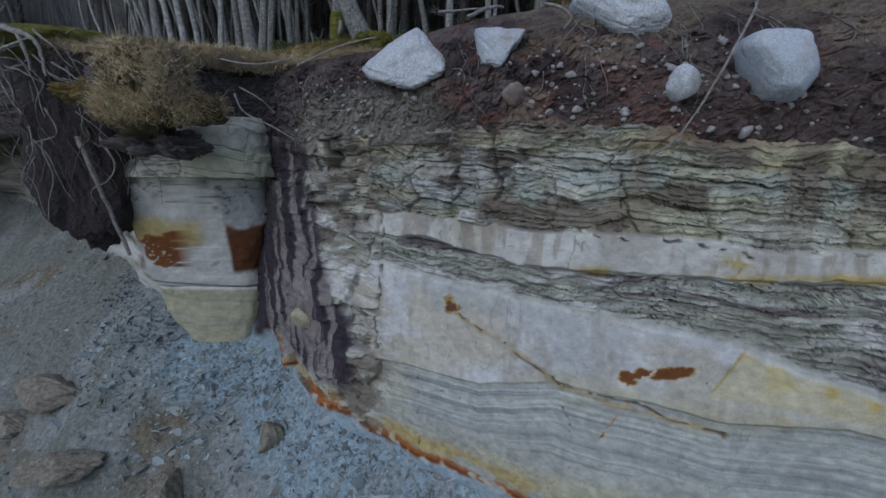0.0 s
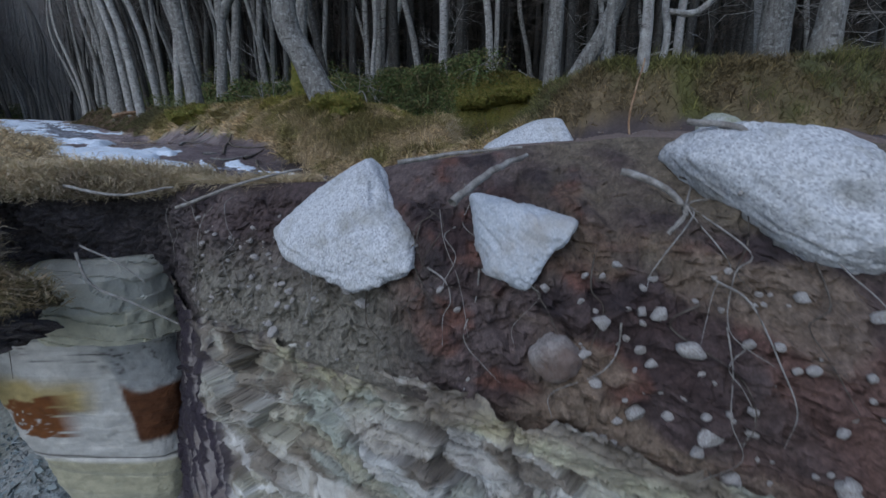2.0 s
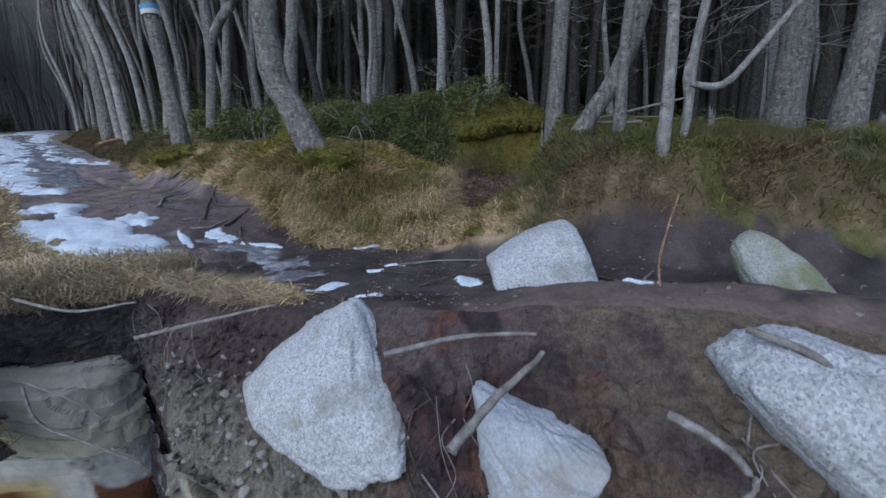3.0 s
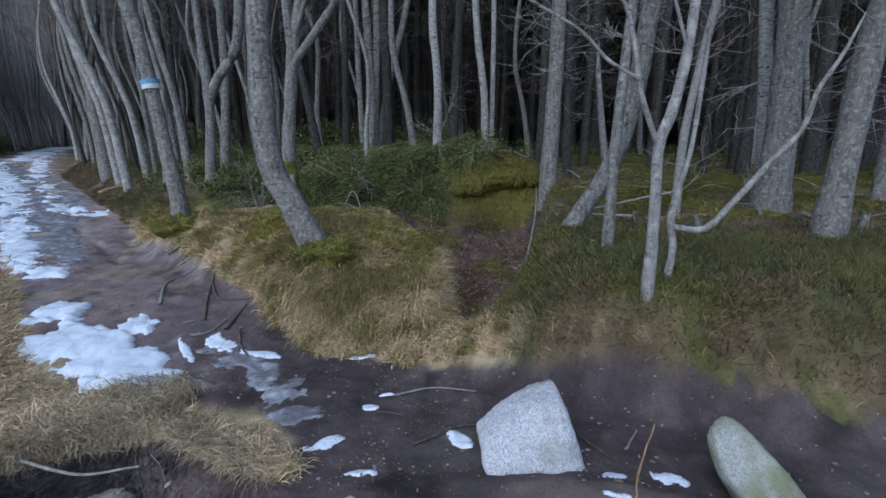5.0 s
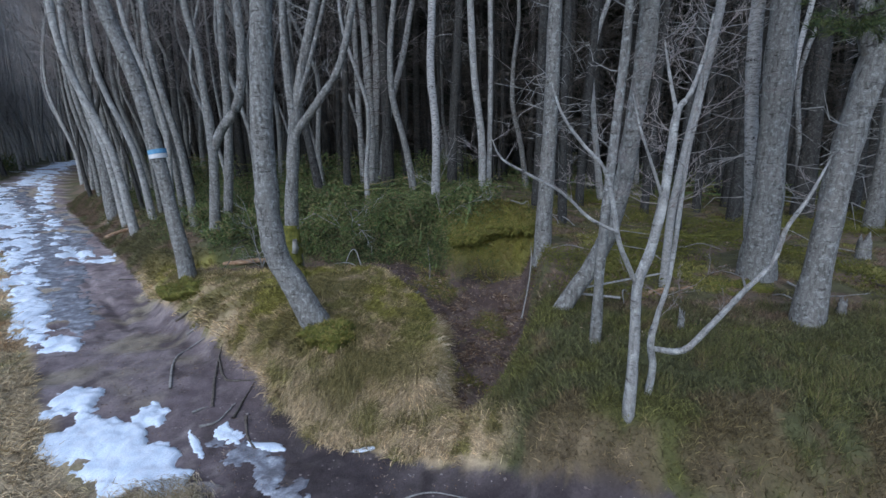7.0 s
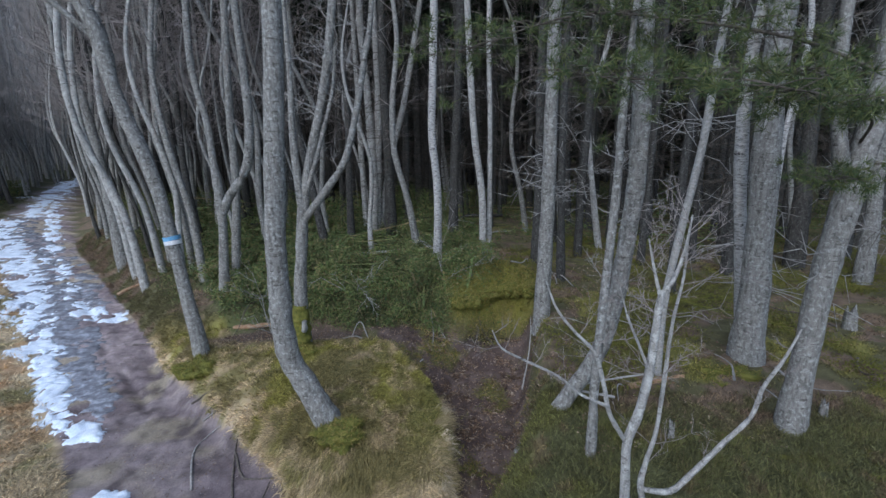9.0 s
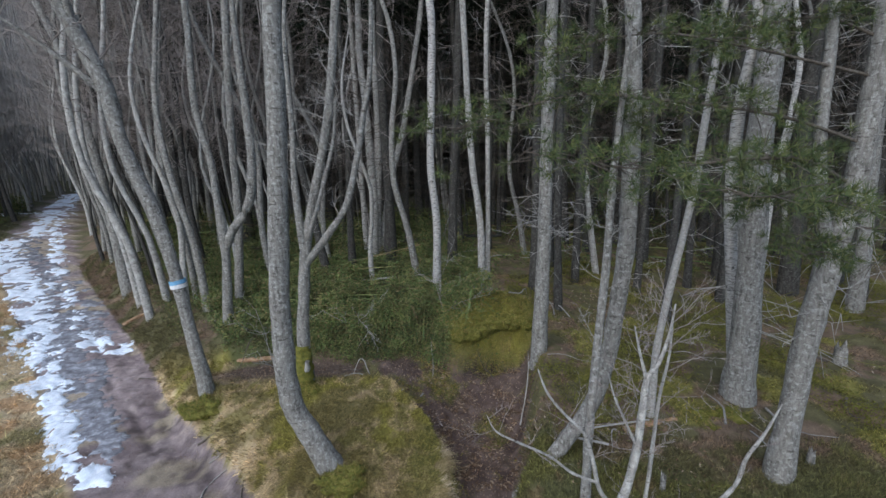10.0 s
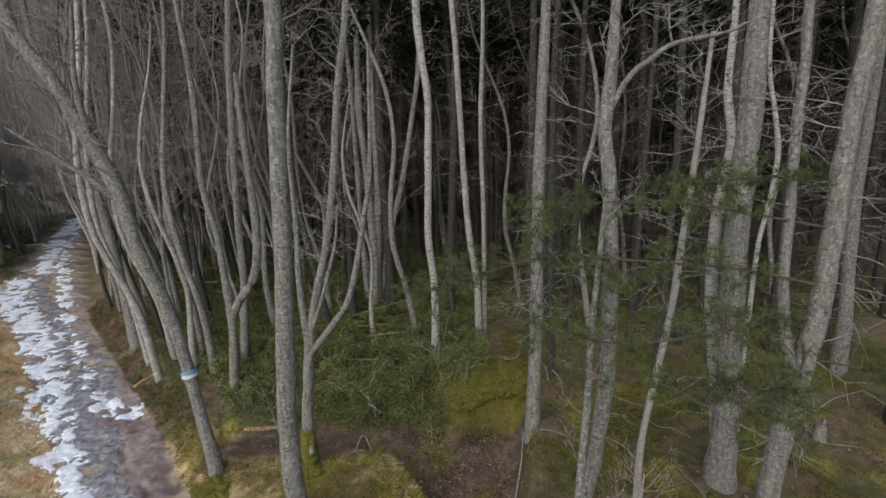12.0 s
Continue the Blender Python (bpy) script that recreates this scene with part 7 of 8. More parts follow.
def shrubs(n, box, height, size, weight, name, label, material=None):
    p = scatter(grng, n, box, weight, 0.09)
    h = height * (0.35 + 0.65 * smooth(fbm(p[:, 0] * 2.2, p[:, 1] * 2.2, 3, 183) * 2 + 0.6))
    p[:, 2] += h * grng.random(len(p)) ** 0.7
    g = Geo().add(*leaves(p, grng, size))
    k = grng.choice(len(p), len(p) // 40, False)
    q = p[k].copy()
    q[:, 2] = land_z(q[:, 0], q[:, 1])
    v, a, b = blades(q, grng, height * 0.9, 0.003, 0.3, 0.2)
    g.add(v, a)
    g.f.append(b)
    g.thing(name, material or BILBERRY, label, "shrubs", kind="stuff", smooth_faces=False)


shrubs(140000, (-6.5, 1.6, 6.4, 13.5), 0.5, 0.028, lambda x, y: shrub_zone(x, y) * smooth((1.3 - x) / 0.8), "bilberry_shrubs", "low dark green bilberry under the trees")
shrubs(60000, (-16, 14, 10, 26), 0.4, 0.035, lambda x, y: shrub_zone(x, y) * 0.8, "bilberry_shrubs", "dark bilberry carpet deeper in the wood")
shrubs(42000, (-13, 1.5, 11.5, 20), 1.15, 0.034, lambda x, y: shrub_zone(x, y) * smooth(fbm(x * 0.6 + 2, y * 0.6, 3, 188) * 5 + 0.1) * smooth((y - bank_foot(x) - 2.2) / 0.8), "undergrowth", "green undergrowth of juniper and young spruce among the alders")
shrubs(50000, (1.5, 10, 4.0, 11), 0.16, 0.017, lambda x, y: smooth(fbm(x * 0.9 + 3, y * 0.9, 3, 185) * 4 + 0.2) * (1 - gully_mask(x, y)), "moss_and_shoots", "mossy forest floor with green shoots", MOSS)


def hump(place, size, seed, label):
    v, f = stone_shape(size, seed, 5, 6, (0.8, 1.0), 0.5)
    v = v * (1 + 0.35 * fbm(v[:, 0] * 4 + seed, v[:, 1] * 4 + v[:, 2] * 3, 4, seed + 9))[:, None]
    v = v + 0.012 * np.stack([vnoise(v[:, 1] * 40, v[:, 2] * 40 + v[:, 0] * 30, seed + k) for k in range(3)], 1)
    ob = Geo().add(v, f).thing("moss_cushion", MOSS, label, "moss")
    ob.matrix_basis = Matrix.Translation(place)
    rng = np.random.default_rng(seed)
    pick = v[rng.integers(len(v), size=int(2600 + 9000 * size[0] * size[1]))]
    pick = pick[pick[:, 2] > -size[2] * 0.35] * 0.99
    w, a, b = blades(pick + np.asarray(place), rng, 0.055, 0.0035, 0.8, 0.5)
    g = Geo().add(w, a)
    g.f.append(b)
    tagged(g.part("moss_cover", GREEN_GRASS, ob), kind="stuff")
    return ob


for hx, hs in ((0.42, 0.16), (0.62, 0.24), (0.84, 0.2), (1.02, 0.27), (1.22, 0.2), (1.42, 0.24), (1.62, 0.17)):
    hy = float(lip_y(np.array(hx))) + 0.12
    hump((hx, hy, float(ground_z(np.array(hx), np.array(hy + 0.08)))), (hs, 0.2, 0.13), int(hx * 90), "bright moss cushion on the lip above the hollow")
p = scatter(grng, 34000, (0.1, 2.2, 7.0, 8.5), lambda x, y: smooth((y - lip_y(x) + 0.12) / 0.1) * np.exp(-((x - 1.05) / 0.8) ** 4 - ((y - 7.6) / 0.85) ** 4), 0.02)
grass("moss_shoots", GREEN_GRASS, "yellow-green moss on the lip above the hollow", p, grng, 0.06, 0.005, 0.9, 0.5, category="moss")
shrubs(70000, (-3.0, 0.75, 7.0, 9.0), 0.5, 0.022, lambda x, y: smooth((y - lip_y(x) + 0.1) / 0.1) * smooth((0.75 - x + 0.5 * fbm(x * 3, y * 3, 3, 195)) / 0.4) * smooth(fbm(x * 1.4, y * 1.4, 3, 194) * 4 + 0.8), "bilberry_shrubs", "leafy bilberry hanging over the lip of the hollow")

hump((-1.1, 3.86, 0.57), (0.3, 0.24, 0.16), 63, "green moss cushion at the alder's foot")
hump((-2.0, 5.62, 0.72), (0.26, 0.22, 0.2), 64, "yellow-green moss round the forked alder's foot")
hump((-3.55, 5.5, 0.62), (0.32, 0.26, 0.14), 65, "moss round the foot of the marked alder")
hump((3.4, 3.2, 0.6), (0.5, 0.35, 0.16), 66, "green moss cushion beside the pine's foot")
hump((4.6, 3.0, 0.62), (0.9, 0.5, 0.17), 67, "broad moss hummock on the forest floor")
hump((3.7, 4.7, 0.72), (0.5, 0.4, 0.2), 68, "moss hummock between the trunks")
hump((2.3, 5.6, 0.76), (0.6, 0.5, 0.16), 74, "low green moss hummock behind the heather")

shrubs(26000, (-26, -8.5, 7, 26), 0.9, 0.05, lambda x, y: smooth((trail_left(x) - 0.7 - y) / 0.6) * smooth(fbm(x * 0.5, y * 0.5, 3, 189) * 3 + 0.5), "thicket", "dark green thicket beside the far trail")
shrubs(9000, (-11, -4.5, 6.5, 15), 0.3, 0.022, lambda x, y: smooth((y - trail_right(x) - 0.6) / 0.5) * smooth(fbm(x * 0.9, y * 0.9, 3, 190) * 3 + 0.3), "bilberry_shrubs", "green undergrowth at the foot of the alders")

# debris trodden into the trail
p = scatter(grng, 5000, (-6, 2.6, 0.4, 8), lambda x, y: trail_mask(x, y) * smooth(fbm(x * 2, y * 2, 3, 191) * 3 + 0.4))
Geo().add(*leaves(p + [0, 0, 0.013], grng, 0.009)).thing("trail_debris", LITTER, "bits of leaf and bark on the mud", "debris", kind="stuff", smooth_faces=False)
v0, f0 = stone_shape((1, 0.8, 0.6), 75, 2, 7, (0.7, 0.95))
p = scatter(grng, 900, (-6, 2.6, 0.4, 8), trail_mask)
g = Geo()
for q in p:
    g.add(v0 * grng.lognormal(-4.8, 0.4) + q + [0, 0, 0.008], f0)
g.thing("trail_gravel", MUDDY_STONE, "small stones trodden into the mud", "gravel", kind="stuff")

# leaf litter in the gully and on the floor
p = scatter(grng, 2600, (-0.6, 1.6, 2.9, 7.3), lambda x, y: gully_mask(x, y) * smooth(fbm(x * 2.6, y * 2.6, 3, 186) * 6 - 0.2), 0.03)
w, a, b = blades(p + [0, 0, 0.02], grng, 0.055, 0.009, 1.6, 0.2)
g = Geo().add(w, a)
g.f.append(b)
g.thing("bark_litter", LITTER, "pale scraps of bark and twig in the gully", "litter", kind="stuff", smooth_faces=False)
p = scatter(grng, 9000, (-0.8, 1.7, 2.8, 7.4), lambda x, y: gully_mask(x, y) * smooth(fbm(x * 2.2 + 4, y * 2.2, 3, 138) * 5 - 0.1), 0.03)
grass("short_grass", GREEN_GRASS, "thin green growth on the gully floor", p, grng, 0.07, 0.004, 0.9, 0.6)
p = scatter(grng, 14000, (-4.2, 1.9, 2.7, 7.6), lambda x, y: np.maximum(gully_mask(x, y), 0.6 * swale(x, y)))
Geo().add(*leaves(p + [0, 0, 0.015], grng, 0.016)).thing("leaf_litter", LITTER, "brown fallen leaves in the gully", "leaves", kind="stuff", smooth_faces=False)
p = scatter(grng, 5000, (1.2, 7, 3.2, 9), lambda x, y: smooth(fbm(x, y, 3, 187) * 3))
Geo().add(*leaves(p + [0, 0, 0.02], grng, 0.02)).thing("leaf_litter", LITTER, "brown leaves scattered between the trunks", "leaves", kind="stuff", smooth_faces=False)


# ---- snow and ice on the trail ----
def blots(keep, least):
    """The separate islands of a mask, as lists of cells; those under least cells are left out."""
    left, out = {tuple(q) for q in np.argwhere(keep)}, []
    while left:
        todo, isle = [left.pop()], []
        while todo:
            i, j = todo.pop()
            isle.append((i, j))
            for n in [(i + a, j + b) for a in (-1, 0, 1) for b in (-1, 0, 1)]:
                if n in left:
                    left.remove(n)
                    todo.append(n)
        if len(isle) >= least:
            out.append(np.array(isle))
    return sorted(out, key=lambda q: (-len(q), tuple(q.min(0))))


def patch(name, material, label, spots, thick, seed, ragged=0.9, step=0.022, category="snow"):
    """Thin crust over the ground where any of the spots (x, y, long, short, turn) covers it."""
    sp = np.array(spots)
    x0, x1 = (sp[:, 0] - sp[:, 2:4].max(1) * 1.4).min(), (sp[:, 0] + sp[:, 2:4].max(1) * 1.4).max()
    y0, y1 = (sp[:, 1] - sp[:, 2:4].max(1) * 1.4).min(), (sp[:, 1] + sp[:, 2:4].max(1) * 1.4).max()
    X, Y = np.meshgrid(np.arange(x0, x1, step), np.arange(y0, y1, step), indexing="ij")
    F = np.full(X.shape, -9.0)
    for x, y, a, b, t in spots:
        c, s = math.cos(radians(t)), math.sin(radians(t))
        u, w = (X - x) * c + (Y - y) * s, -(X - x) * s + (Y - y) * c
        F = np.maximum(F, 1 - (u / a) ** 2 - (w / b) ** 2)
    F = F + 1.5 * ragged * fbm(X * 4.5, Y * 4.5, 5, seed) + 0.6 * ragged * fbm(X * 22, Y * 22, 3, seed + 4) - 0.15
    keep = (F[:-1, :-1] > 0) | (F[1:, :-1] > 0) | (F[1:, 1:] > 0) | (F[:-1, 1:] > 0)
    Z = land_z(X, Y) + np.where(F > 0, 0.005 + 0.7 * thick * smooth(F / 0.6), -0.03) + 0.2 * thick * fbm(X * 9, Y * 9, 3, seed + 7)
    faces, pts = sheet_faces(*X.shape).reshape(keep.shape + (4,)), np.stack([X, Y, Z], -1).reshape(-1, 3)
    strip = name != "snow_patch"
    for cells in ([np.argwhere(keep)] if strip else blots(keep, 40)):
        f = faces[cells[:, 0], cells[:, 1]]
        used, inv = np.unique(f, return_inverse=True)
        Geo().add(pts[used], inv.reshape(-1, 4)).thing(name, material, label, category, kind="stuff" if strip else "")


patch("snow_patch", SNOW, "large ragged patch of old snow beside the trail", [(-3.38, 3.2, 0.34, 0.22, -45), (-2.9, 2.72, 0.42, 0.3, -35), (-2.5, 2.62, 0.4, 0.34, -35), (-2.12, 2.42, 0.26, 0.2, -25), (-2.62, 3.1, 0.2, 0.14, -40)], 0.04, 201)
patch("snow_patch", SNOW, "old snow patch at the trail's grassy edge", [(-4.55, 4.5, 0.36, 0.24, -50)], 0.035, 202, 0.7)
patch("snow_patch", SNOW, "thin melting snow among trail roots", [(-1.85, 3.0, 0.16, 0.12, -25), (-1.5, 2.9, 0.2, 0.06, -10)], 0.015, 203, 1.1, 0.015)
patch("snow_patch", SNOW, "narrow streak of melting snow", [(-2.08, 2.85, 0.22, 0.05, -45)], 0.012, 204, 0.6, 0.015)
patch("snow_patch", SNOW, "small snow remnant beside a boulder", [(0.17, 1.62, 0.11, 0.055, -50)], 0.02, 205, 0.9, 0.01)
patch("snow_patch", SNOW, "small snow remnant between two boulders", [(1.17, 1.2, 0.15, 0.06, -25)], 0.02, 206, 0.9, 0.01)
patch("snow_patch", SNOW, "scraps of snow in the mud", [(0.91, 1.22, 0.06, 0.03, 0), (0.84, 0.95, 0.1, 0.03, -10)], 0.012, 207, 0.9, 0.008)
patch("snow_patch", SNOW, "scraps of snow where the trail bends", [(-0.6, 1.66, 0.13, 0.06, 25), (-0.41, 2.05, 0.06, 0.035, -30), (-0.3, 2.23, 0.09, 0.02, 5), (-0.35, 1.33, 0.14, 0.04, -10), (-0.61, 2.85, 0.1, 0.02, 0)], 0.012, 208, 1.1, 0.01)
patch("ice_sheet", ICE, "thin grey ice where the trails meet", [(-1.55, 2.72, 0.45, 0.22, -35), (-1.15, 2.4, 0.35, 0.2, -30), (-0.86, 2.0, 0.2, 0.12, 0)], 0.006, 209, 1.1, category="ice")
edge = [(x, float(trail_left(x)) + 0.2, 0.6, 0.17 + 0.06 * (-x - 5), -45) for x in np.arange(-5.2, -9.4, -0.5)]
patch("ice_sheet", ICE, "grey ice along the trail's edge", [(x + 0.2, y + 0.5, a, b * 1.5, t) for x, y, a, b, t in edge], 0.008, 214, 1.4, 0.03, "ice")
patch("snow_strip", SNOW, "broken strip of snow along the trail edge", edge, 0.03, 210, 1.9, 0.025)
edge = [(x, float(trail_left(x)) + 0.6, 1.0, 0.27 + 0.03 * (-x - 9), -46) for x in np.arange(-9.2, -17.5, -0.7)]
patch("snow_strip", SNOW, "icy snow on the distant trail", edge, 0.025, 211, 2.2, 0.05)
patch("ice_sheet", ICE, "thin ice over the middle of the far trail", [(x, float(trail_left(x)) + 1.3, 0.9, 0.6, -46) for x in np.arange(-8.0, -17.0, -0.8)], 0.008, 216, 1.6, 0.05, "ice")
edge = [(x, float(trail_right(x)) - 0.9, 0.55, 0.2, -48) for x in np.arange(-7.6, -17.5, -0.9)]
patch("snow_strip", SNOW, "broken line of snow beside the far rut", edge, 0.02, 212, 2.4, 0.04)
edge = [(x, 0.5 * (float(trail_left(x)) + float(trail_right(x))), 1.4, 0.55, -58) for x in np.arange(-18, -28, -1.2)] + [(-23.3, 23.5, 1.6, 0.35, 10)]
patch("snow_strip", SNOW, "pale ice covering the far trail", edge, 0.02, 215, 2.2, 0.1)
patch("snow_patch", SNOW, "scraps of snow by the bank", [(-6.7, 8.2, 0.3, 0.2, -47), (-7.35, 8.5, 0.2, 0.14, -47), (-5.85, 7.2, 0.2, 0.08, -47)], 0.012, 213, 2.6)


# ---- roots, sticks and fallen wood ----
def on_land(points, lift):
    return [(x, y, float(land_z(np.array(x), np.array(y))) + lift) for x, y in points]


def root(points, r0, r1, label, material=None, name="root", seed=0, category="root", parent=None):
    p = smooth_line([(*q, 0) for q in points], 6)[:, :3]
    wob = 0.25 * r0 * np.stack([vnoise(np.arange(len(p)) * 0.9, k * 5.0 + seed, 71 + k) for k in range(3)], 1)
    g = Geo().add(*tube(p + wob, np.linspace(r0, r1, len(p)), 7, 0.2, seed))
    return g.part("root", material or ROOT, parent) if parent else g.thing(name, material or ROOT, label, category)


for k, pts in enumerate(([(-2.65, 3.49), (-2.93, 4.06), (-2.94, 4.37), (-2.79, 4.48)],
                         [(-2.13, 3.28), (-2.32, 3.75), (-2.44, 4.09), (-2.47, 4.25)],
                         [(-2.42, 4.05), (-2.20, 3.71), (-2.03, 3.68), (-1.85, 3.69)],
                         [(-2.13, 3.02), (-2.01, 3.11), (-1.95, 3.37)],
                         [(-1.87, 3.15), (-1.89, 3.44), (-1.87, 3.66)],
                         [(-1.78, 3.21), (-1.69, 3.01), (-1.56, 2.86), (-1.50, 2.89)],
                         [(-2.27, 3.18), (-2.18, 3.27)],
                         [(-3.43, 4.98), (-3.08, 5.01)],
                         [(-3.11, 4.73), (-2.79, 4.88)],
                         [(-3.11, 4.66), (-2.92, 4.67)],
                         [(-5.59, 7.02), (-5.14, 6.90)],
                         [(-0.1, 1.6), (0.15, 1.72), (0.35, 1.75)], [(-0.28, 2.2), (0.0, 2.3), (0.3, 2.2)], [(-0.36, 1.98), (-0.18, 1.95)], [(0.86, 1.85), (0.84, 1.6), (0.95, 1.35)], [(1.05, 1.45), (1.18, 1.62)])):
    root(on_land(pts, 0.008), 0.016 if k < 11 else 0.007, 0.005, "bare tree root crossing the muddy trail", DARK_ROOT if k % 3 else ROOT, seed=k)
# pale roots at the edge of the bank
for pts, r, lab in (
        ([(0.05, 0.2, -0.06), (0.14, 0.28, 0.01), (0.24, 0.36, 0.06), (0.33, 0.45, 0.09)], 0.016, "thick pale root over the edge of the bank"),
        ([(-0.15, 0.5, 0.06), (0.1, 0.55, 0.1), (0.32, 0.52, 0.12)], 0.01, "thin pale root lying on the bank"),
        ([(0.58, 0.2, 0.04), (0.68, 0.14, 0.0), (0.74, 0.1, -0.07), (0.70, 0.1, -0.14)], 0.013, "hooked pale root end in the soil"),
        ([(0.85, 0.35, 0.2), (0.95, 0.22, 0.17), (0.97, 0.12, 0.08), (0.88, 0.08, -0.02)], 0.012, "looped root under the turf edge"),
        ([(1.55, -0.55, -0.2), (1.4, -0.55, -0.55), (1.25, -0.5, -0.85), (1.1, -0.42, -1.0)], 0.008, "long bare stick slanting down the bank"),
        ([(1.65, -0.5, 0.3), (1.6, -0.53, 0.0), (1.55, -0.55, -0.2)], 0.009, "bare stick hanging from the bank"),
        ([(-2.05, 1.25, -0.45), (-1.95, 1.2, -0.62), (-1.75, 1.2, -0.72), (-1.5, 1.22, -0.86)], 0.009, "pale dead root across the dark recess"),
        ([(-1.98, 1.2, -0.4), (-1.8, 1.22, -0.5), (-1.68, 1.25, -0.62)], 0.006, "thin pale root in the dark recess"),
        ([(-1.45, 1.25, -0.2), (-1.0, 1.1, -0.05), (-0.7, 1.1, 0.02)], 0.01, "long thin root along the turf edge"),
        ([(-2.3, 1.55, -0.1), (-1.95, 1.5, -0.15), (-1.6, 1.5, -0.1)], 0.011, "bare root under the grass edge")):
    root(pts, r, r * 0.5, lab, ROOT, seed=int(r * 900))
root([(0.95, 0.92, -0.08), (0.87, 0.92, 0.23), (0.92, 0.92, 0.51)], 0.007, 0.003, "thin reddish shoot standing at the bank's edge", BROKEN_WOOD, "dead_shoot", 5, "twig")
hrng = np.random.default_rng(31)
for k in range(84):
    x = hrng.uniform(-0.3, 2.4) if k < 62 else hrng.uniform(-2.0, -0.2)
    v0 = hrng.uniform(0.45, 0.95)
    pts, v, xx = [], v0, x
    for _ in range(5):
        y, z = soil_pos(np.array([xx]), np.array([max(v, 0.02)]))
        pts.append((xx, float(y[0]) - hrng.uniform(0.01, 0.05), float(z[0])))
        v -= hrng.uniform(0.04, 0.13)
        xx += hrng.normal(0, 0.05)
    root(pts, hrng.uniform(0.0014, 0.0042), 0.0009, "thin root hanging out of the soil", ROOT if k % 2 else DARK_ROOT, seed=k)
# fallen stems and broken wood
for pts, r, m, lab in (([(-6.0, 12.5, 1.75), (-3, 13.2, 1.6), (0.5, 13.6, 1.75), (2, 13.8, 1.7)], 0.06, BARK_SPRUCE, "fallen dark stem on the forest floor"),
                       ([(-2.9, 9.8, 1.3), (-0.8, 10.0, 1.42), (1.0, 10.1, 1.4)], 0.035, TWIG, "thin fallen pale stem in the bilberry"),
                       ([(-3.8, 7.2, 0.6), (-3.2, 7.1, 0.66), (-2.75, 7.0, 0.74)], 0.05, BROKEN_WOOD, "broken reddish log beside the alders"),
                       ([(2.35, 4.35, 0.82), (2.8, 4.45, 0.85), (3.1, 4.5, 0.86)], 0.05, BROKEN_WOOD, "rotting reddish log between the trunks"),
                       ([(-6.9, 8.6, 0.85), (-6.7, 8.9, 0.95), (-6.5, 9.15, 1.0)], 0.04, BROKEN_WOOD, "short broken branch beside the trail"),
                       ([(2.0, 3.9, 0.95), (1.6, 4.1, 0.98), (2.5, 4.0, 1.2)], 0.015, TWIG, "fallen dead branch in the heather"),
                       ([(5.2, 3.6, 0.85), (6.2, 3.4, 0.86), (7.4, 3.0, 0.85)], 0.05, BARK_SPRUCE, "fallen mossy stem at the wood's edge")):
    root(pts, r, r * 0.7, lab, m, "fallen_branch", seed=int(pts[0][1] * 10), category="branch")
frng = np.random.default_rng(91)
for k in range(44):
    x, y = frng.uniform(-5.5, 7.0), frng.uniform(5.2, 11.5)
    if x > 1.8:
        y = frng.uniform(3.6, 9.0)
    if y < bank_foot(x) + 1.6:
        continue
    a, L = frng.uniform(0, 6.28), frng.uniform(0.35, 1.3)
    pts = [(x + L * t * math.cos(a + 0.4 * t), y + L * t * math.sin(a + 0.4 * t), float(land_z(np.array(x + L * t * math.cos(a)), np.array(y + L * t * math.sin(a)))) + 0.05 + 0.16 * abs(frng.normal()) * t) for t in (0, 0.4, 0.7, 1.0)]
    root(pts, frng.uniform(0.008, 0.022), 0.004, "dead stick lying on the forest floor", (TWIG, ROOT, DARK_ROOT)[k % 3], "fallen_branch", seed=300 + k, category="branch")


def stump(x, y, h, r, seed):
    """A snapped trunk with a splintered, hollow top."""
    z, n = float(ground_z(x, y)), 18
    th = np.linspace(0, 2 * np.pi, n, endpoint=False)
    rings = []
    for t, k in ((-0.3, 1.3), (0.05, 1.1), (0.4, 0.95), (0.75, 0.88), (1.0, 0.8), (0.9, 0.55), (0.45, 0.5)):
        jag = (0.75 + 0.5 * np.abs(vnoise(th * 2.2, seed * 3.0, seed))) if t > 0.8 else 1.0
        rr = r * k * (1 + 0.22 * vnoise(th * 1.9, t * 2.0 + seed, seed + 2))
        rings.append(np.stack([x + rr * np.cos(th), y + rr * np.sin(th), z + h * t * jag + 0 * th], 1))
    i = np.arange(7 * n).reshape(7, n)
    j = np.roll(i, -1, 1)
    f = np.stack([i[:-1], j[:-1], j[1:], i[1:]], -1).reshape(-1, 4)
    Geo().add(np.concatenate(rings), f).thing("tree_stump", BARK_GREY, "weathered grey splintered stump in the moss", "stump")


for x, y, h, r in ((6.37, 5.9, 0.34, 0.085), (2.35, 3.3, 0.24, 0.03), (5.2, 5.2, 0.2, 0.06), (4.15, 3.65, 0.22, 0.045)):
    stump(x, y, h, r, int(x * 7))
for x, y, s in ((-3.0, 6.9, 1), (0.1, 7.6, 2), (-1.5, 7.5, 3)):
    rng2 = np.random.default_rng(s)
    g = Geo()
    for _ in range(5):
        twig_spray(g, rng2, (x, y, float(ground_z(x, y)) + 0.05), (rng2.normal(), rng2.normal(), 0.8), rng2.uniform(0.5, 1.1), 0.009, 2, 0.1)
    g.thing("dead_branch", TWIG, "bleached dead branch lying in the undergrowth", "branch")


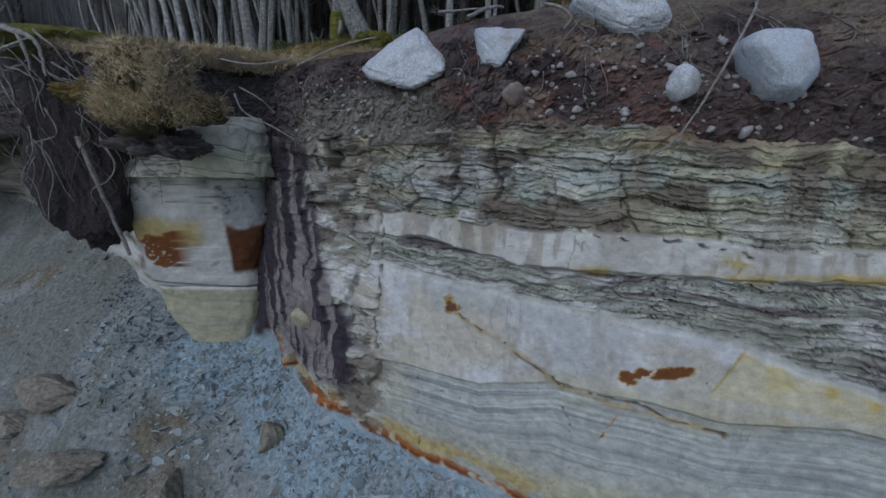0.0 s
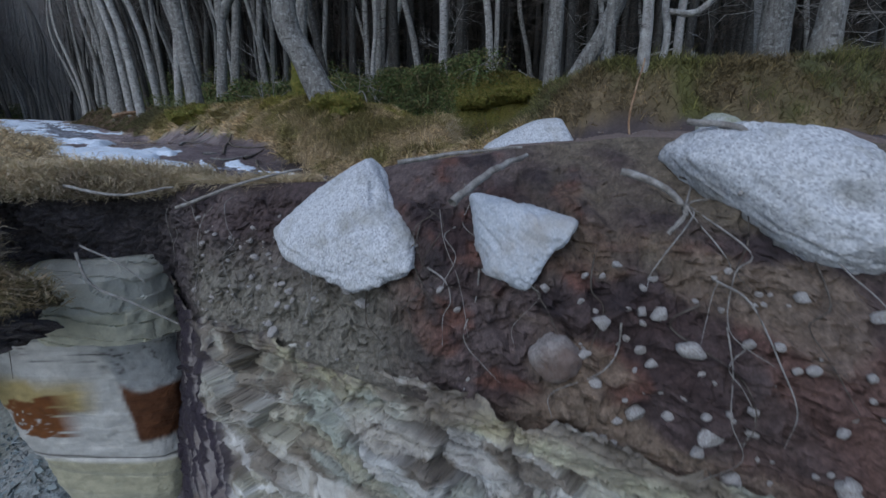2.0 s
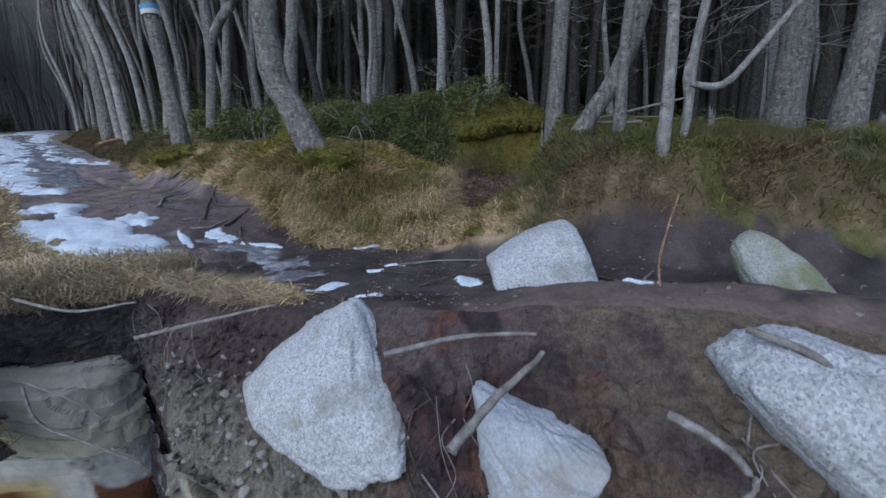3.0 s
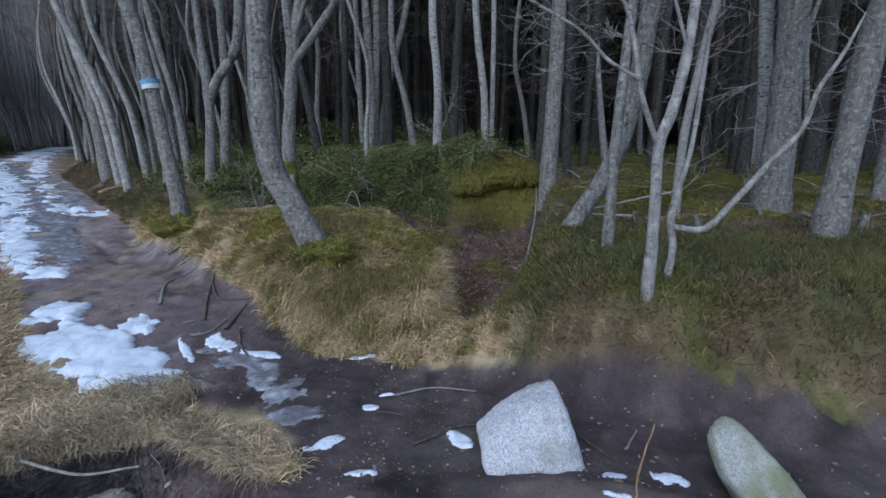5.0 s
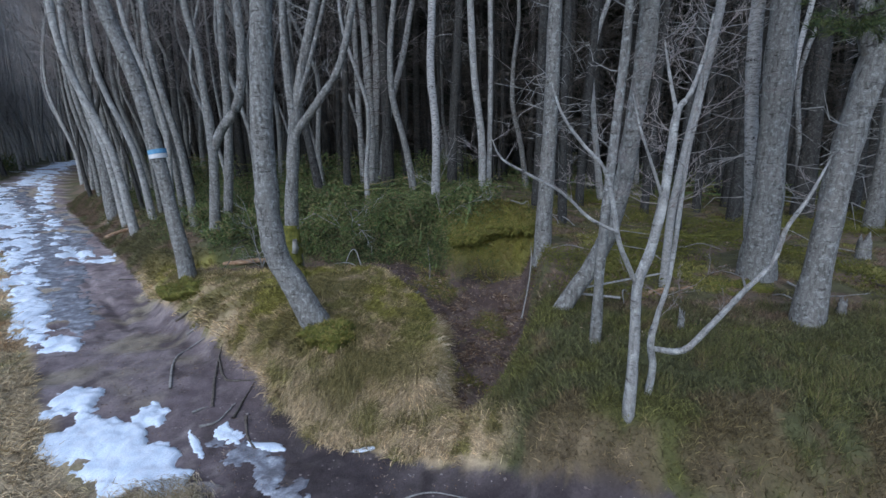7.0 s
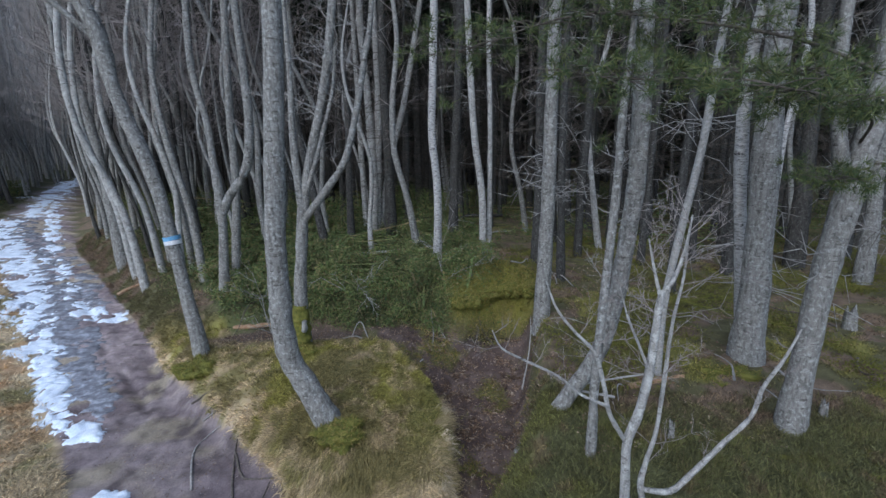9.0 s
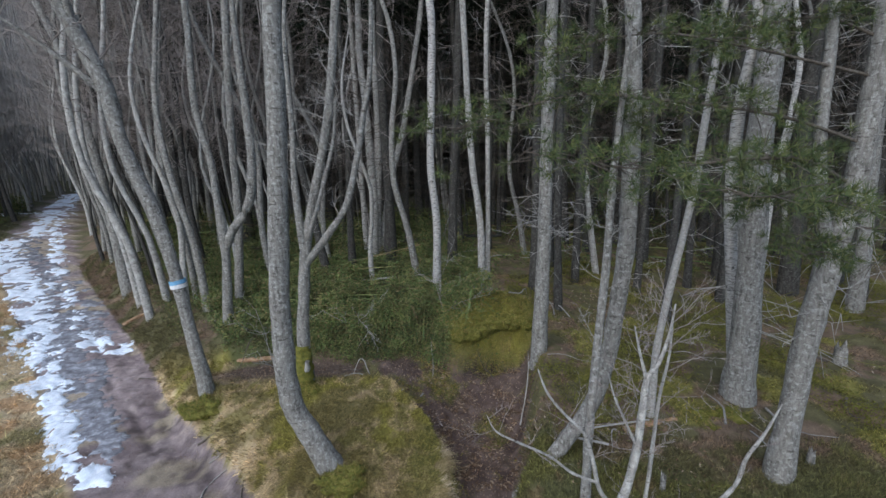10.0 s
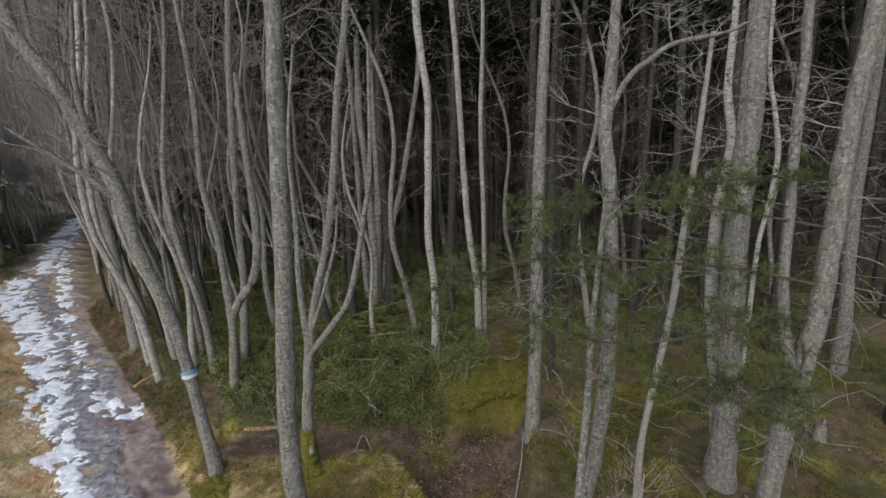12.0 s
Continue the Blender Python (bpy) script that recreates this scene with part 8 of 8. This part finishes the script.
# ---- the overhanging turf and root plate ----
def turf_sheet(x0, x1, nx, depth, out, seed):
    """A thick mat that bends over the edge and hangs."""
    xs = np.linspace(x0, x1, nx)
    t = np.linspace(0, 1, 60)
    X, T = np.broadcast_arrays(xs[:, None], t[None, :])
    s = np.clip(T * 2.2, 0, 2.2)
    lipy = crest_y(X) + 0.35
    fade = smooth((X - x0) / 0.25) * smooth((x1 - X) / 0.25)
    hang = depth * (0.75 + 0.5 * fbm(X * 2.4, X * 0, 3, seed)) * fade
    Y = lipy - (0.35 + out * fade) * smooth(s / 1.1) + 0.3 * smooth((T - 0.8) / 0.2)
    Z = ground_z(X, lipy) + 0.07 * fade * np.sin(np.pi * np.clip(s / 1.4, 0, 1)) - hang * smooth((s - 0.6) / 1.5)
    n = 0.06 * fbm(X * 5, T * 5, 4, seed + 3)
    return np.stack([X, Y - n, Z + n], -1), sheet_faces(nx, 60)


turf, tf = turf_sheet(-3.3, -1.75, 110, 0.13, 0.12, 221)
c = np.zeros(turf.shape[:2] + (3,)) + np.array([0.22, 0.17, 0.10])
c = mix(c, [0.13, 0.12, 0.04], smooth(fbm(turf[..., 0] * 2.5, turf[..., 2] * 2.5, 3, 223) * 4))
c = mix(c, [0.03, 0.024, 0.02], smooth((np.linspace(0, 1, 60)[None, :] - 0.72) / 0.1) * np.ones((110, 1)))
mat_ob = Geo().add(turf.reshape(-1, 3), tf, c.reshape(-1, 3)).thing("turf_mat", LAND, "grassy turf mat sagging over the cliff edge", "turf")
pick = turf[:, 2:46].reshape(-1, 3)
pick = pick[grng.integers(len(pick), size=17000)]
v, a, b = blades(pick + grng.normal(0, 0.02, pick.shape), grng, 0.13, 0.0024, 0.9, 1.0, fall=np.array([[0.05, -0.35, 0]]))
g = Geo().add(v, a)
g.f.append(b)
tagged(g.part("hanging_grass", DRY_GRASS, mat_ob), kind="stuff")
p = scatter(grng, 16000, (-4.3, -1.7, 1.4, 2.6), lambda x, y: smooth((crest_y(x) + 0.7 - y) / 0.3), 0.02)
grass("edge_grass", DRY_GRASS, "long dry grass drooping over the edge", p, grng, 0.2, 0.003, 1.0, 0.9, fall=np.array([[0, -0.8, 0]]))
p = scatter(grng, 6000, (-1.9, -0.7, 1.4, 2.3), lambda x, y: smooth((crest_y(x) + 0.3 - y) / 0.15), 0.02)
grass("edge_grass", DRY_GRASS, "short straw grass on the turf edge", p, grng, 0.13, 0.0026, 0.9, 0.8, fall=np.array([[0, -0.6, 0]]))

for place, size, seed, n in (((-2.70, 1.08, -0.63), (0.4, 0.2, 0.2), 231, 15000), ((-2.49, 1.02, -0.43), (0.16, 0.15, 0.27), 232, 9000), ((-2.84, 1.00, -0.31), (0.2, 0.16, 0.2), 233, 5000)):
    v, f = stone_shape(size, seed, 5, 8, (0.65, 1.0), 0.9)
    v = v + np.array(place)
    clump = Geo().add(v, f, [0.075, 0.06, 0.032]).thing("turf_clump", LAND, "slumped clump of grassy turf on the ledge", "turf")
    q = v[grng.integers(len(v), size=n)]
    q = q[(q[:, 1] < place[1] + 0.08) & (q[:, 2] > place[2] - 0.6 * size[2])]
    w, a, b = blades(q + grng.normal(0, 0.02, q.shape), grng, 0.12, 0.0022, 1.0, 1.0, fall=np.array([[0.1, -0.3, 0]]))
    g = Geo().add(w, a)
    g.f.append(b)
    tagged(g.part("hanging_grass", MOUND_GRASS if seed == 231 else DRY_GRASS, clump), kind="stuff")
    if seed == 231:
        w, a, b = blades(q[::3] + [0, -0.01, 0.01], grng, 0.18, 0.0022, 1.0, 1.3, fall=np.array([[0.2, -0.4, 0]]))
        g = Geo().add(w, a)
        g.f.append(b)
        tagged(g.part("hanging_grass", DRY_GRASS, clump), kind="stuff")

for place, size, seed in (((-2.84, 1.35, -0.92), (0.38, 0.3, 0.13), 241), ((-3.17, 1.42, -0.28), (0.3, 0.25, 0.2), 242)):
    v, f = stone_shape(size, seed, 5, 9, (0.7, 1.0), 0.8)
    Geo().add(v + np.array(place), f, [0.115, 0.098, 0.096]).thing("soil_clod", SOIL, "dark peaty soil hanging under the turf", "soil", smooth_faces=False)

plate = thing_at("root_plate", (-4.2, 1.9, 0.0), "undercut tree root plate hung with dark soil", "roots")
v, f = stone_shape((0.62, 0.5, 1.15), 71, 5, 6, (0.75, 1.0), 0.35, (0, 8, 0))
Geo().add(v + [-4.2, 2.25, -1.0], f, [0.055, 0.046, 0.046]).part("soil_clod", SOIL, plate, "dark hanging soil", False)
v, f = stone_shape((0.7, 0.42, 0.15), 72, 5, 6, (0.75, 1.0), 0.3)
Geo().add(v + [-4.15, 1.75, 0.06], f).part("moss_cap", MOSS, plate, "yellow-green moss cap")
v, f = stone_shape((0.24, 0.12, 0.11), 73, 5, 9, (0.6, 1.0), 1.1)
Geo().add(v + [-3.42, 1.24, -0.47], f).part("moss_cap", BROWN_MOSS, plate, "brownish moss clump")
for k, pts in enumerate(([(-5.0, 1.3, -0.12), (-4.6, 1.25, -0.02), (-4.35, 1.25, 0.08), (-4.0, 1.2, 0.1)], [(-4.4, 1.25, 0.12), (-4.1, 1.15, 0.08), (-3.8, 1.1, 0.0), (-3.68, 1.1, -0.1), (-3.66, 1.12, -0.35)],
                         [(-4.3, 1.2, -0.15), (-4.05, 1.12, -0.13), (-3.75, 1.1, -0.03)], [(-4.6, 1.2, -0.02), (-4.5, 1.2, -0.25), (-4.52, 1.2, -0.6)], [(-3.85, 1.1, 0.02), (-3.8, 1.12, -0.2), (-3.82, 1.15, -0.3)],
                         [(-4.95, 1.3, 0.05), (-4.7, 1.25, 0.08), (-4.5, 1.2, -0.05)])):
    root(pts, 0.035 if k < 2 else 0.02, 0.01, "", ROOT, seed=80 + k, parent=plate)
for k in range(26):
    x, z = hrng.uniform(-5.0, -3.7), hrng.uniform(-0.35, 0.1)
    a = hrng.normal(0, 0.5)
    pts = [(x, 1.3 + hrng.uniform(0, 0.2), z)]
    for _ in range(4):
        a += hrng.normal(0, 0.35)
        pts.append((pts[-1][0] + 0.11 * math.cos(a), pts[-1][1] - hrng.uniform(-0.03, 0.05), pts[-1][2] + 0.11 * math.sin(a) - 0.03))
    root(pts, hrng.uniform(0.006, 0.014), 0.003, "", ROOT, seed=200 + k, parent=plate)
for k in range(46):
    x, z = hrng.uniform(-4.95, -3.45), hrng.uniform(-0.9, -0.1)
    y = hrng.uniform(1.45, 1.9)
    pts = [(x, y, z)]
    for _ in range(4):
        pts.append((pts[-1][0] + hrng.normal(0.04, 0.1), pts[-1][1] + hrng.normal(0, 0.05), pts[-1][2] - hrng.uniform(0.08, 0.3)))
    root(pts, hrng.uniform(0.004, 0.012), 0.002, "", DARK_ROOT if k % 3 else ROOT, seed=100 + k, parent=plate)
root([(-3.95, 1.75, -0.85), (-3.85, 1.8, -1.3), (-3.85, 1.95, -1.7), (-3.8, 2.1, -2.2)], 0.03, 0.02, "", ROOT, seed=170, parent=plate)
